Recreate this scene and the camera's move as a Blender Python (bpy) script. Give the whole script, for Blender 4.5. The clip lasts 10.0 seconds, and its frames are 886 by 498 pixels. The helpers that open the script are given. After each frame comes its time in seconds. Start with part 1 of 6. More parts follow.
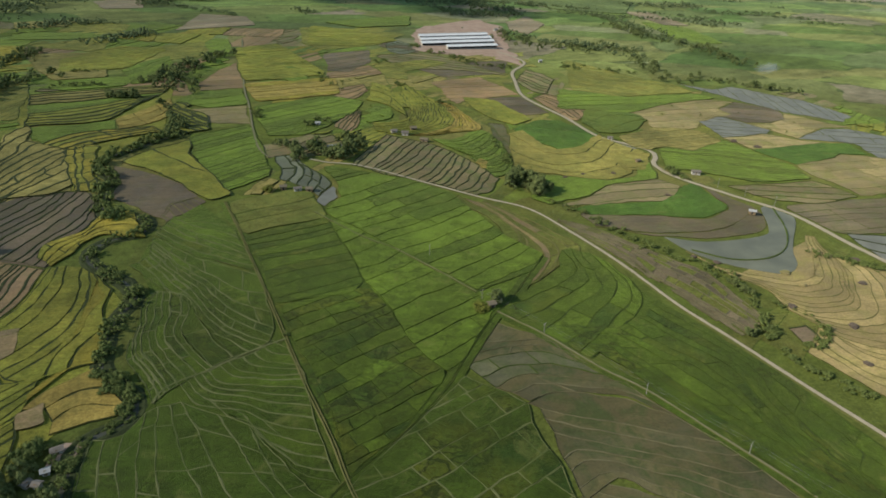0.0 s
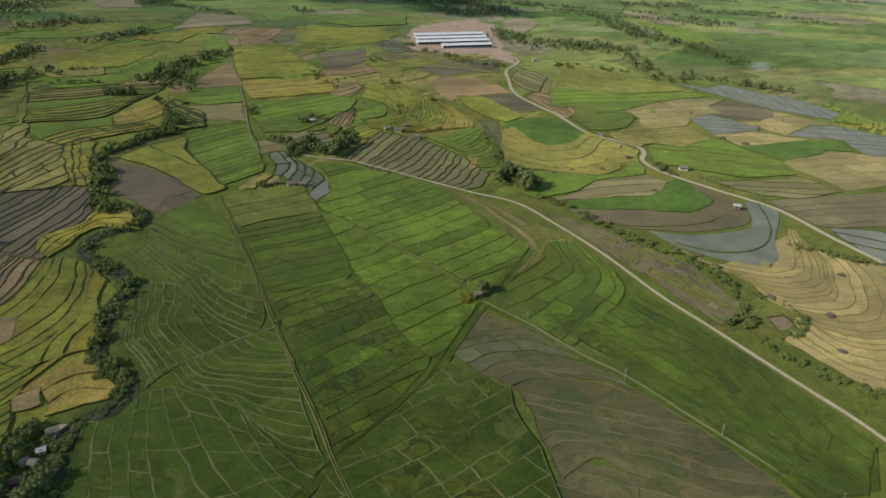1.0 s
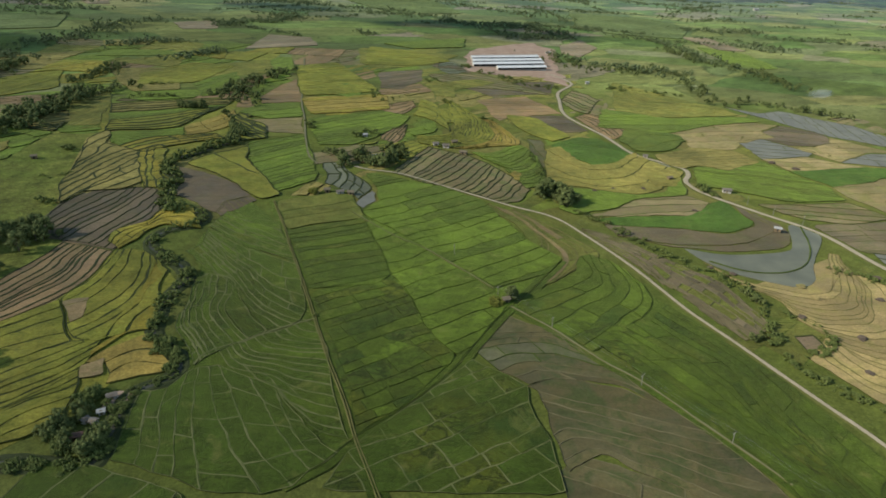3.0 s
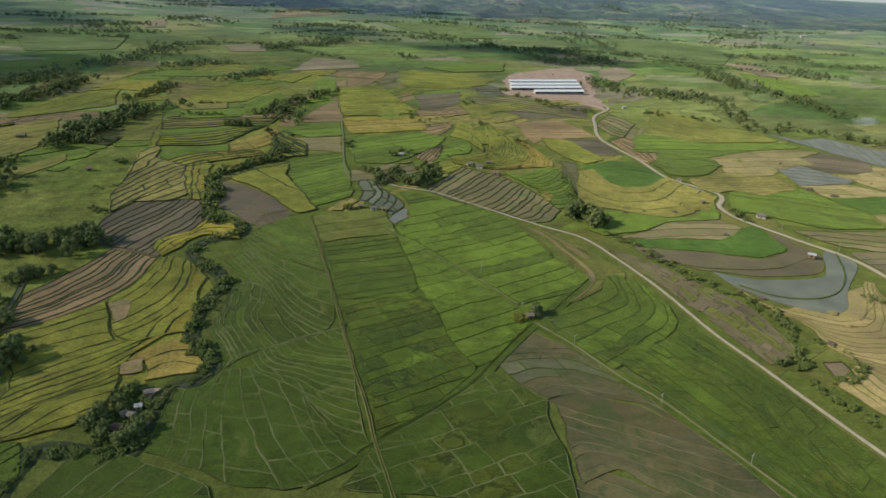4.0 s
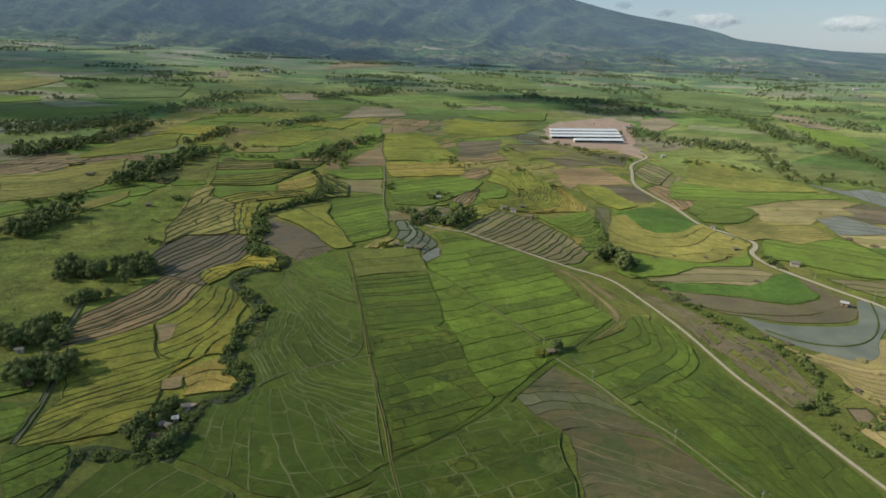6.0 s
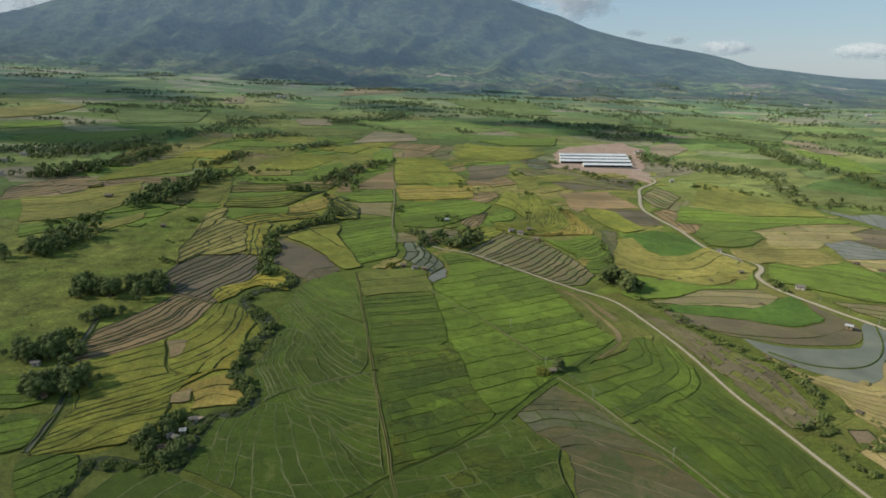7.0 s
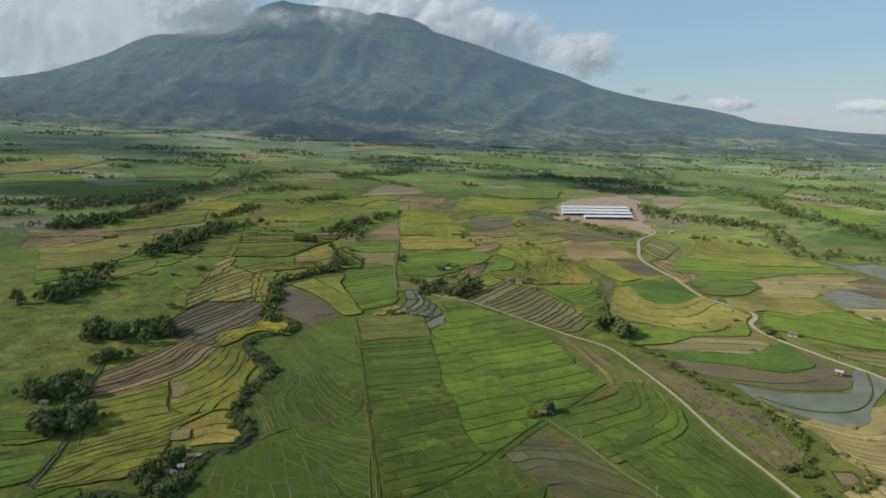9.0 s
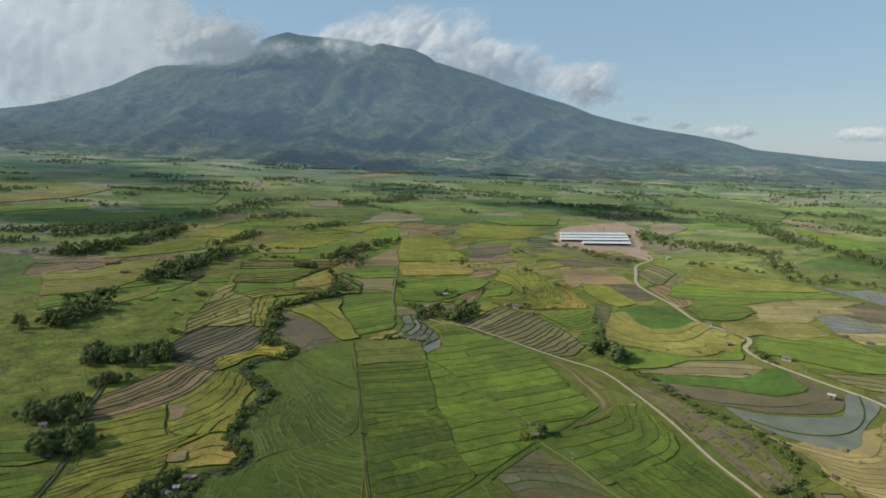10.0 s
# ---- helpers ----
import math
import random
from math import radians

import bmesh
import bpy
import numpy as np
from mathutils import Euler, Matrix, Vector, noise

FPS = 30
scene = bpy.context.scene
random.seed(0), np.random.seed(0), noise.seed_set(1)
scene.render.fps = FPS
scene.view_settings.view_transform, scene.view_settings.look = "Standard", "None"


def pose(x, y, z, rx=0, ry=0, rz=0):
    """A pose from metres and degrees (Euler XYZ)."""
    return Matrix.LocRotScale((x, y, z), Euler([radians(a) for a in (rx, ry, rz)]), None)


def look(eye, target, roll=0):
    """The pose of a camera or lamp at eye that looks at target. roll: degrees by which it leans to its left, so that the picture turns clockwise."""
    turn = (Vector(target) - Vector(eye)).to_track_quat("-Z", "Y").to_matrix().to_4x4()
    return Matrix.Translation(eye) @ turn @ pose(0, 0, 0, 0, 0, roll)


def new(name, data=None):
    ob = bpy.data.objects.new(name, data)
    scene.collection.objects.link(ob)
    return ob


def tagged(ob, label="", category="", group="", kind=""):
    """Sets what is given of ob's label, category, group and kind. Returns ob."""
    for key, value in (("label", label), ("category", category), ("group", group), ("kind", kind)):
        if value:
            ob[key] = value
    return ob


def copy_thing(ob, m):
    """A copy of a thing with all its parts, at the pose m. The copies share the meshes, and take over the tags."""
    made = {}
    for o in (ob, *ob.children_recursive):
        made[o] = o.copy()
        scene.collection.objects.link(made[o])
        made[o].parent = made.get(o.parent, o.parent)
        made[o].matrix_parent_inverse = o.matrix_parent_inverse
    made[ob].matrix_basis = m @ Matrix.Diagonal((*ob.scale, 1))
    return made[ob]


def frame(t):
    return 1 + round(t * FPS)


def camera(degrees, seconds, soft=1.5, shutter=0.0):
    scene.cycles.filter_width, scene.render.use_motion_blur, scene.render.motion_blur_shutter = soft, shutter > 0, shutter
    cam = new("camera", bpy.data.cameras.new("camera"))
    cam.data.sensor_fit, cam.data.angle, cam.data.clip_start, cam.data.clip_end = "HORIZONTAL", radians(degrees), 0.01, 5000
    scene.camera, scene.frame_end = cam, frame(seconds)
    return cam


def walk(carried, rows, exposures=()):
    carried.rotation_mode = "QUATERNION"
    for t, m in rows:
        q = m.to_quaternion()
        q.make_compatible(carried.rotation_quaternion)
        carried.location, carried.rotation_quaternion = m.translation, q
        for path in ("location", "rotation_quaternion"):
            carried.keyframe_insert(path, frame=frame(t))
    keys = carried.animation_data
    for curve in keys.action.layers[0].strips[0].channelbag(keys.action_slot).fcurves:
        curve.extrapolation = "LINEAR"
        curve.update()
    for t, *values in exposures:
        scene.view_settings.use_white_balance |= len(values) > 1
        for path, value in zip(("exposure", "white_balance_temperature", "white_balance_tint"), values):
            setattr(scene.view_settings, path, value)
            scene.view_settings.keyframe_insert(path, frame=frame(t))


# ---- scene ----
cam = camera(71.11, 10.0, 1.75)
PATH = [
    (0, (-20.6, 43.92, 150.11), (-1.94, 131.16, 104.94), 1.29),
    (0.5, (-18.65, 39.47, 150.02), (0.03, 126.71, 104.86), 1.3),
    (1, (-16.73, 34.95, 149.95), (2, 122.19, 104.79), 1.32),
    (1.5, (-14.87, 30.35, 149.93), (3.84, 117.72, 105.04), 1.25),
    (2, (-13.02, 25.68, 149.95), (3.92, 113.69, 105.6), 1.24),
    (2.5, (-11.07, 21.11, 150), (2.5, 110.14, 106.54), 1.24),
    (4, (-4.65, 7.98, 150.17), (-0.56, 99.97, 111.17), 1.26),
    (4.5, (-2.36, 3.9, 150.22), (-0.4, 96.62, 112.82), 1.24),
    (5, (0, 0, 150.24), (0, 93.43, 114.6), 1.21),
    (5.5, (2.41, -3.74, 150.22), (0.62, 90.33, 116.36), 1.19),
    (7, (9.82, -14.47, 150.03), (4.23, 81.28, 121.73), 1.12),
    (7.5, (12.29, -18.04, 149.97), (6.04, 78.23, 123.64), 1.1),
    (8, (14.78, -21.65, 149.92), (8.01, 75.13, 125.65), 1.03),
    (8.5, (17.34, -25.25, 149.86), (10.11, 72, 127.74), 0.97),
    (9, (19.94, -28.83, 149.82), (12.31, 68.86, 129.85), 0.91),
    (9.5, (22.57, -32.35, 149.78), (14.66, 65.73, 131.97), 0.87),
    (10, (25.26, -35.8, 149.75), (17.06, 62.63, 134.11), 0.8),
]
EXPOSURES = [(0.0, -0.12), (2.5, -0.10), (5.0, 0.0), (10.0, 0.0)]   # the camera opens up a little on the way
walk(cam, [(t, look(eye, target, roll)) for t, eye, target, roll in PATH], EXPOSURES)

from mathutils.geometry import tessellate_polygon

SUN_FROM = (-0.84, -0.12, 0.52)          # towards the sun


def terrain(x, y):
    """Height of the plain, which climbs gently towards the volcano."""
    a, b = x / 500, y / 500
    far = min(1.0, max(0.0, math.hypot(x, y) - 950) / 900)
    swell = 6 * far * noise.noise((x * 0.0022, y * 0.0022, 0.5)) if far else 0.0
    hills = min(1.0, max(0.0, y - 1500) / 900)
    if hills:
        swell += 9 * hills * noise.noise((x * 0.0018, y * 0.0032, 3.5))
    return -11.76 * a + 13.14 * b - 0.54 * a * b + 0.91 * b * b + 0.55 * a * a + swell


# ---------- world and sun ----------
world = bpy.data.worlds.new("World")
scene.world = world
world.use_nodes = True
wn = world.node_tree.nodes
wl = world.node_tree.links
sky = wn.new("ShaderNodeTexSky")
sky.sky_type = "NISHITA"
sky.sun_disc = False
sky.sun_elevation = math.asin(SUN_FROM[2] / math.sqrt(sum(c * c for c in SUN_FROM)))
sky.sun_rotation = math.atan2(SUN_FROM[0], SUN_FROM[1])
sky.air_density = 1.15
sky.dust_density = 0.15
sky.ozone_density = 1.6
# humid air: half of the dome's light is even blue-grey haze
dim = wn.new("ShaderNodeMix")
dim.data_type = "RGBA"
dim.inputs[0].default_value = 0.62
haze = wn.new("ShaderNodeRGB")
haze.outputs[0].default_value = (3.55, 5.5, 7.5, 1)
wl.new(sky.outputs[0], dim.inputs[6])
wl.new(haze.outputs[0], dim.inputs[7])
wl.new(dim.outputs[2], wn["Background"].inputs[0])
wn["Background"].inputs[1].default_value = 0.090

sun_data = bpy.data.lights.new("sun", "SUN")
sun_data.energy = 5.4
sun_data.angle = radians(0.6)
sun_data.color = (1.0, 0.94, 0.83)
sun = new("sun", sun_data)
sun.matrix_world = look(SUN_FROM, (0, 0, 0))
sun.location = (-300, -40, 400)


# ---------- materials ----------
class Nodes:
    """A small writer of node trees for one material."""

    def __init__(self, name):
        self.mat = bpy.data.materials.new(name)
        self.mat.use_nodes = True
        self.tree = self.mat.node_tree
        self.bsdf = self.tree.nodes["Principled BSDF"]
        self.out = self.tree.nodes["Material Output"]
        self.geo = self.add("ShaderNodeNewGeometry")
        self.pos = self.geo.outputs["Position"]

    def add(self, kind, operation=None, data_type=None, blend_type=None, feature=None):
        n = self.tree.nodes.new(kind)
        if data_type:
            n.data_type = data_type
        if operation:
            n.operation = operation
        if blend_type:
            n.blend_type = blend_type
        if feature:
            n.feature = feature
        return n

    def put(self, socket, value):
        if hasattr(value, "is_linked"):
            self.tree.links.new(value, socket)
        else:
            socket.default_value = value
        return socket

    def noise(self, scale, detail=4, rough=0.55, vec=None, distortion=0.0):
        n = self.add("ShaderNodeTexNoise")
        self.put(n.inputs["Vector"], vec or self.pos)
        n.inputs["Scale"].default_value = scale
        n.inputs["Detail"].default_value = detail
        n.inputs["Roughness"].default_value = rough
        n.inputs["Distortion"].default_value = distortion
        return n.outputs["Fac"]

    def ramp(self, fac, stops):
        n = self.add("ShaderNodeValToRGB")
        self.put(n.inputs[0], fac)
        els = n.color_ramp.elements
        while len(els) < len(stops):
            els.new(0.5)
        for el, (at, c) in zip(els, stops):
            el.position = at
            el.color = (*c, 1) if len(c) == 3 else c
        return n.outputs[0]

    def mix(self, fac, a, b, mode="MIX"):
        n = self.add("ShaderNodeMix", data_type="RGBA", blend_type=mode)
        self.put(n.inputs["Factor"], fac)
        for s, v in ((n.inputs[6], a), (n.inputs[7], b)):
            self.put(s, (*v, 1) if isinstance(v, tuple) and len(v) == 3 else v)
        return n.outputs[2]

    def times(self, colour, fac, a, low, b, high):
        """The colour brightened or dulled as fac goes from a to b."""
        return self.mix(1.0, colour, self.ramp(fac, [(a, (low, low, low)), (b, (high, high, high))]), "MULTIPLY")

    def math(self, op, a, b=0.0):
        n = self.add("ShaderNodeMath", operation=op)
        self.put(n.inputs[0], a)
        self.put(n.inputs[1], b)
        return n.outputs[0]

    def scaled(self, x, y, z, rz=0.0):
        n = self.add("ShaderNodeMapping")
        self.put(n.inputs[0], self.pos)
        n.inputs["Rotation"].default_value = (0, 0, radians(rz))
        n.inputs["Scale"].default_value = (x, y, z)
        return n.outputs[0]

    def random(self):
        return self.add("ShaderNodeObjectInfo").outputs["Random"]

    def island(self):
        return self.geo.outputs["Random Per Island"]

    def bump(self, height, strength=0.5, distance=0.1):
        n = self.add("ShaderNodeBump")
        n.inputs["Strength"].default_value = strength
        n.inputs["Distance"].default_value = distance
        self.put(n.inputs["Height"], height)
        self.put(self.bsdf.inputs["Normal"], n.outputs[0])

    def done(self, colour, rough=0.8, spec=0.3, metal=0.0, rough_diffuse=True, fuzz=0.0, fuzz_tint=(0.55, 0.74, 0.26, 1)):
        self.put(self.bsdf.inputs["Base Color"], (*colour, 1) if isinstance(colour, tuple) else colour)
        self.put(self.bsdf.inputs["Roughness"], rough)
        self.bsdf.inputs["Specular IOR Level"].default_value = spec
        self.bsdf.inputs["Metallic"].default_value = metal
        self.bsdf.inputs["Sheen Weight"].default_value = fuzz
        self.bsdf.inputs["Sheen Roughness"].default_value = 0.45
        self.bsdf.inputs["Sheen Tint"].default_value = fuzz_tint
        self.bsdf.inputs["Diffuse Roughness"].default_value = 0.6 if rough_diffuse else 0.0
        return self.mat


def tint(c, k):
    return tuple(min(1.0, v * k) for v in c)


def crop_material(name, base, other, patch=0.35, stain=0.05, fuzz=0.12, creases=0.0):
    """A standing crop: colour differs from plot to plot, in drifts, in sown strips and in fine tufts."""
    n = Nodes(name)
    drift = n.ramp(n.noise(stain, 6, 0.66), [(0.40, (0, 0, 0)), (0.62, (1, 1, 1))])
    c = n.mix(n.math("MULTIPLY", drift, patch), base, other)
    c = n.times(c, n.random(), 0.0, 0.90, 1.0, 1.12)
    c = n.times(c, n.noise(0.017, 5, 0.6), 0.34, 0.66, 0.66, 1.34)
    c = n.times(c, n.noise(1.0, 3, 0.6, vec=n.scaled(0.05, 0.45, 1, 28)), 0.32, 0.88, 0.68, 1.12)
    c = n.times(c, n.noise(0.13, 5, 0.6), 0.34, 0.78, 0.66, 1.22)
    c = n.times(c, n.noise(0.38, 5, 0.65, distortion=1.0), 0.32, 0.84, 0.68, 1.16)
    c = n.times(c, n.noise(0.9, 5, 0.7), 0.30, 0.64, 0.70, 1.38)
    if creases:
        # thin broken dark lines along warped cell edges, standing for small bunds
        bent = n.add("ShaderNodeVectorMath", operation="ADD")
        sway = n.add("ShaderNodeVectorMath", operation="SCALE")
        drift = n.add("ShaderNodeTexNoise")
        n.put(drift.inputs["Vector"], n.pos)
        drift.inputs["Scale"].default_value = 0.12
        drift.inputs["Detail"].default_value = 4
        n.put(sway.inputs[0], drift.outputs["Color"])
        sway.inputs["Scale"].default_value = 14
        n.put(bent.inputs[0], n.scaled(0.55, 1.25, 0, 32))
        n.put(bent.inputs[1], sway.outputs[0])
        cells = n.add("ShaderNodeTexVoronoi", feature="DISTANCE_TO_EDGE")
        cells.inputs["Scale"].default_value = 0.16
        n.put(cells.inputs["Vector"], bent.outputs[0])
        dark_line = n.ramp(cells.outputs["Distance"], [(0.03, (1, 1, 1)), (0.12, (0, 0, 0))])
        dark_line = n.math("MULTIPLY", dark_line, n.ramp(n.noise(0.045, 3), [(0.42, (0, 0, 0)), (0.58, (1, 1, 1))]))
        c = n.mix(n.math("MULTIPLY", dark_line, creases), c, (0.007, 0.011, 0.003))
    thin = n.ramp(n.noise(0.07, 5, 0.7, distortion=1.2), [(0.58, (0, 0, 0)), (0.70, (1, 1, 1))])
    c = n.mix(n.math("MULTIPLY", thin, 0.5), c, (0.130, 0.125, 0.034))
    n.bump(n.noise(2.2, 4, 0.7), 0.9, 0.35)
    return n.done(c, 0.8, 0.09, fuzz=fuzz, fuzz_tint=(0.58, 0.74, 0.19, 1) if fuzz > 0.2 else (0.55, 0.74, 0.26, 1))


def soil_material(name, dry, wet, weeds, weed=0.3, grit=1.0):
    """Bare or stubbled soil, wet in places, with weeds coming up in drifts."""
    n = Nodes(name)
    damp = n.ramp(n.noise(0.06, 5, 0.62), [(0.42, (0, 0, 0)), (0.62, (1, 1, 1))])
    c = n.mix(n.math("MULTIPLY", damp, 0.7), dry, wet)
    c = n.times(c, n.random(), 0.0, 0.76, 1.0, 1.26)
    green = n.ramp(n.noise(0.08, 6, 0.7, distortion=0.8), [(0.46, (0, 0, 0)), (0.62, (1, 1, 1))])
    c = n.mix(n.math("MULTIPLY", green, weed), c, weeds)
    c = n.times(c, n.noise(0.02, 5, 0.6), 0.34, 0.76, 0.66, 1.26)
    c = n.times(c, n.noise(1.0, 3, 0.6, vec=n.scaled(0.06, 0.5, 1, -35)), 0.32, 1 - 0.14 * grit, 0.68, 1 + 0.12 * grit)
    c = n.times(c, n.noise(1.1, 6, 0.75), 0.30, 1 - 0.36 * grit, 0.70, 1 + 0.34 * grit)
    n.bump(n.noise(1.8, 5, 0.7), 0.8, 0.2)
    return n.done(c, n.math("SUBTRACT", 0.9, n.math("MULTIPLY", damp, 0.2)), 0.25, fuzz=0.06)


GREEN = crop_material("green_rice", (0.029, 0.050, 0.005), (0.055, 0.065, 0.007), fuzz=0.31, creases=0.5)
LIME = crop_material("bright_rice", (0.069, 0.103, 0.010), (0.044, 0.079, 0.009), fuzz=0.28, creases=0.4)
DEEP = crop_material("deep_green_rice", (0.018, 0.037, 0.006), (0.079, 0.079, 0.007), 0.55, 0.035, 0.29, 0.8)
DARKRICE = crop_material("dark_green_rice", (0.027, 0.046, 0.005), (0.044, 0.058, 0.007), fuzz=0.3, creases=0.4)
MIDGREEN = crop_material("mid_green_rice", (0.042, 0.066, 0.006), (0.052, 0.070, 0.008), fuzz=0.3, creases=0.4)
VIVID = crop_material("vivid_green_rice", (0.040, 0.080, 0.011), (0.058, 0.092, 0.013), 0.5)
YELLOW = crop_material("ripening_rice", (0.210, 0.162, 0.024), (0.146, 0.138, 0.020), 0.6)
YELLOWGREEN = crop_material("turning_rice", (0.136, 0.140, 0.020), (0.200, 0.168, 0.028), 0.55)
OLIVE = crop_material("weedy_field", (0.135, 0.135, 0.027), (0.195, 0.151, 0.034), 0.5)
OLIVEYELLOW = crop_material("thin_ripe_rice", (0.193, 0.152, 0.046), (0.142, 0.122, 0.037), 0.5)
GOLDEN = crop_material("golden_rice", (0.232, 0.165, 0.040), (0.178, 0.141, 0.034), 0.5)
WEEDY = crop_material("rank_weeds", (0.074, 0.084, 0.016), (0.112, 0.100, 0.024), 0.6)
OCHRE = crop_material("ochre_rice", (0.175, 0.143, 0.035), (0.135, 0.128, 0.027), 0.6)
# paler, bluer green for distant fields, haze put into its colour
HAZY_GREEN = crop_material("hazy_far_crop", (0.084, 0.112, 0.038), (0.110, 0.125, 0.045), 0.5, 0.01)
STUBBLE = soil_material("rice_stubble", (0.204, 0.127, 0.061), (0.155, 0.101, 0.053), (0.116, 0.106, 0.026))
STRAW = soil_material("cut_straw", (0.222, 0.168, 0.074), (0.170, 0.134, 0.060), (0.138, 0.132, 0.035), 0.75)
PLOWED = soil_material("plowed_mud", (0.108, 0.077, 0.048), (0.076, 0.057, 0.041), (0.080, 0.076, 0.024), 0.35)
# bare soil paled for distance, haze put into its colour
HAZY_SOIL = soil_material("hazy_far_soil", (0.215, 0.158, 0.098), (0.170, 0.132, 0.086), (0.120, 0.126, 0.052), 0.45)
FALLOW = soil_material("fallow_soil", (0.194, 0.134, 0.062), (0.136, 0.099, 0.051), (0.095, 0.105, 0.024), 0.55)
RINGSOIL = soil_material("dull_brown_soil", (0.118, 0.090, 0.051), (0.092, 0.074, 0.044), (0.084, 0.090, 0.026), 0.5)
GOLDSTRAW = soil_material("golden_straw", (0.248, 0.185, 0.077), (0.192, 0.148, 0.063), (0.165, 0.146, 0.040), 0.6)
TAN = soil_material("thin_dry_straw", (0.185, 0.144, 0.070), (0.150, 0.119, 0.060), (0.118, 0.124, 0.034), 0.6)
GRASSY = soil_material("grassy_fallow", (0.152, 0.115, 0.054), (0.117, 0.096, 0.046), (0.084, 0.102, 0.024), 0.8)
MUD = soil_material("flooded_mud", (0.084, 0.070, 0.028), (0.076, 0.069, 0.032), (0.036, 0.050, 0.012), 0.8, 0.7)


MUD_PALE = soil_material("pale_mud", (0.094, 0.090, 0.046), (0.074, 0.075, 0.040), (0.056, 0.072, 0.020), 0.7, 0.7)


def water_material(name, base, rough):
    n = Nodes(name)
    c = n.ramp(n.noise(0.08, 4), [(0.35, tint(base, 0.8)), (0.7, tint(base, 1.25))])
    n.bump(n.noise(1.5, 3), 0.06, 0.03)
    return n.done(c, rough, 0.5)


WATER = water_material("pond_water", (0.110, 0.112, 0.072), 0.46)
DITCHWATER = water_material("murky_ditch_water", (0.034, 0.038, 0.022), 0.75)
PADDYWATER = water_material("paddy_water", (0.132, 0.132, 0.100), 0.62)
WETMUD = soil_material("wet_grey_mud", (0.130, 0.135, 0.094), (0.096, 0.104, 0.072), (0.080, 0.100, 0.030), 0.35, 0.5)


def grass_material(name, base, dry, scale=0.05):
    n = Nodes(name)
    c = n.mix(n.ramp(n.noise(scale, 6, 0.65), [(0.38, (0, 0, 0)), (0.68, (1, 1, 1))]), base, dry)
    c = n.mix(0.5, c, n.mix(n.noise(0.8, 5, 0.75), tint(base, 0.4), tint(dry, 1.4)))
    n.bump(n.noise(1.4, 5, 0.7), 0.8, 0.3)
    return n.done(c, 0.85, 0.15)


def bund_material(name, main, fade, share):
    """A bank whose growth changes along its length."""
    n = Nodes(name)
    c = n.mix(n.ramp(n.noise(0.09, 5, 0.65), [(share - 0.09, (0, 0, 0)), (share + 0.09, (1, 1, 1))]), main, fade)
    c = n.mix(0.4, c, n.mix(n.noise(1.1, 4, 0.75), tint(main, 0.55), tint(fade, 1.4)))
    n.bump(n.noise(1.6, 5, 0.7), 0.9, 0.3)
    return n.done(c, 0.85, 0.15)


BUND_GREEN = bund_material("bund_low_grass", (0.024, 0.036, 0.012), (0.062, 0.087, 0.013), 0.45)
# dark grass whose colour also stands in for the shade of the risers
BUND_DARK = bund_material("bund_shaded_grass", (0.026, 0.036, 0.013), (0.054, 0.066, 0.018), 0.58)
BUND_MID = bund_material("bund_worn_grass", (0.048, 0.064, 0.016), (0.096, 0.108, 0.028), 0.50)
BUND_LIGHT = bund_material("bund_dry_grass", (0.058, 0.080, 0.018), (0.138, 0.143, 0.056), 0.48)
BUND_OLIVE = bund_material("bund_olive_grass", (0.080, 0.085, 0.026), (0.160, 0.135, 0.050), 0.52)
BUND_SOIL = bund_material("bund_bare_soil", (0.076, 0.072, 0.034), (0.150, 0.132, 0.070), 0.50)
VERGE = grass_material("verge_grass", (0.060, 0.082, 0.015), (0.118, 0.114, 0.034), 0.12)


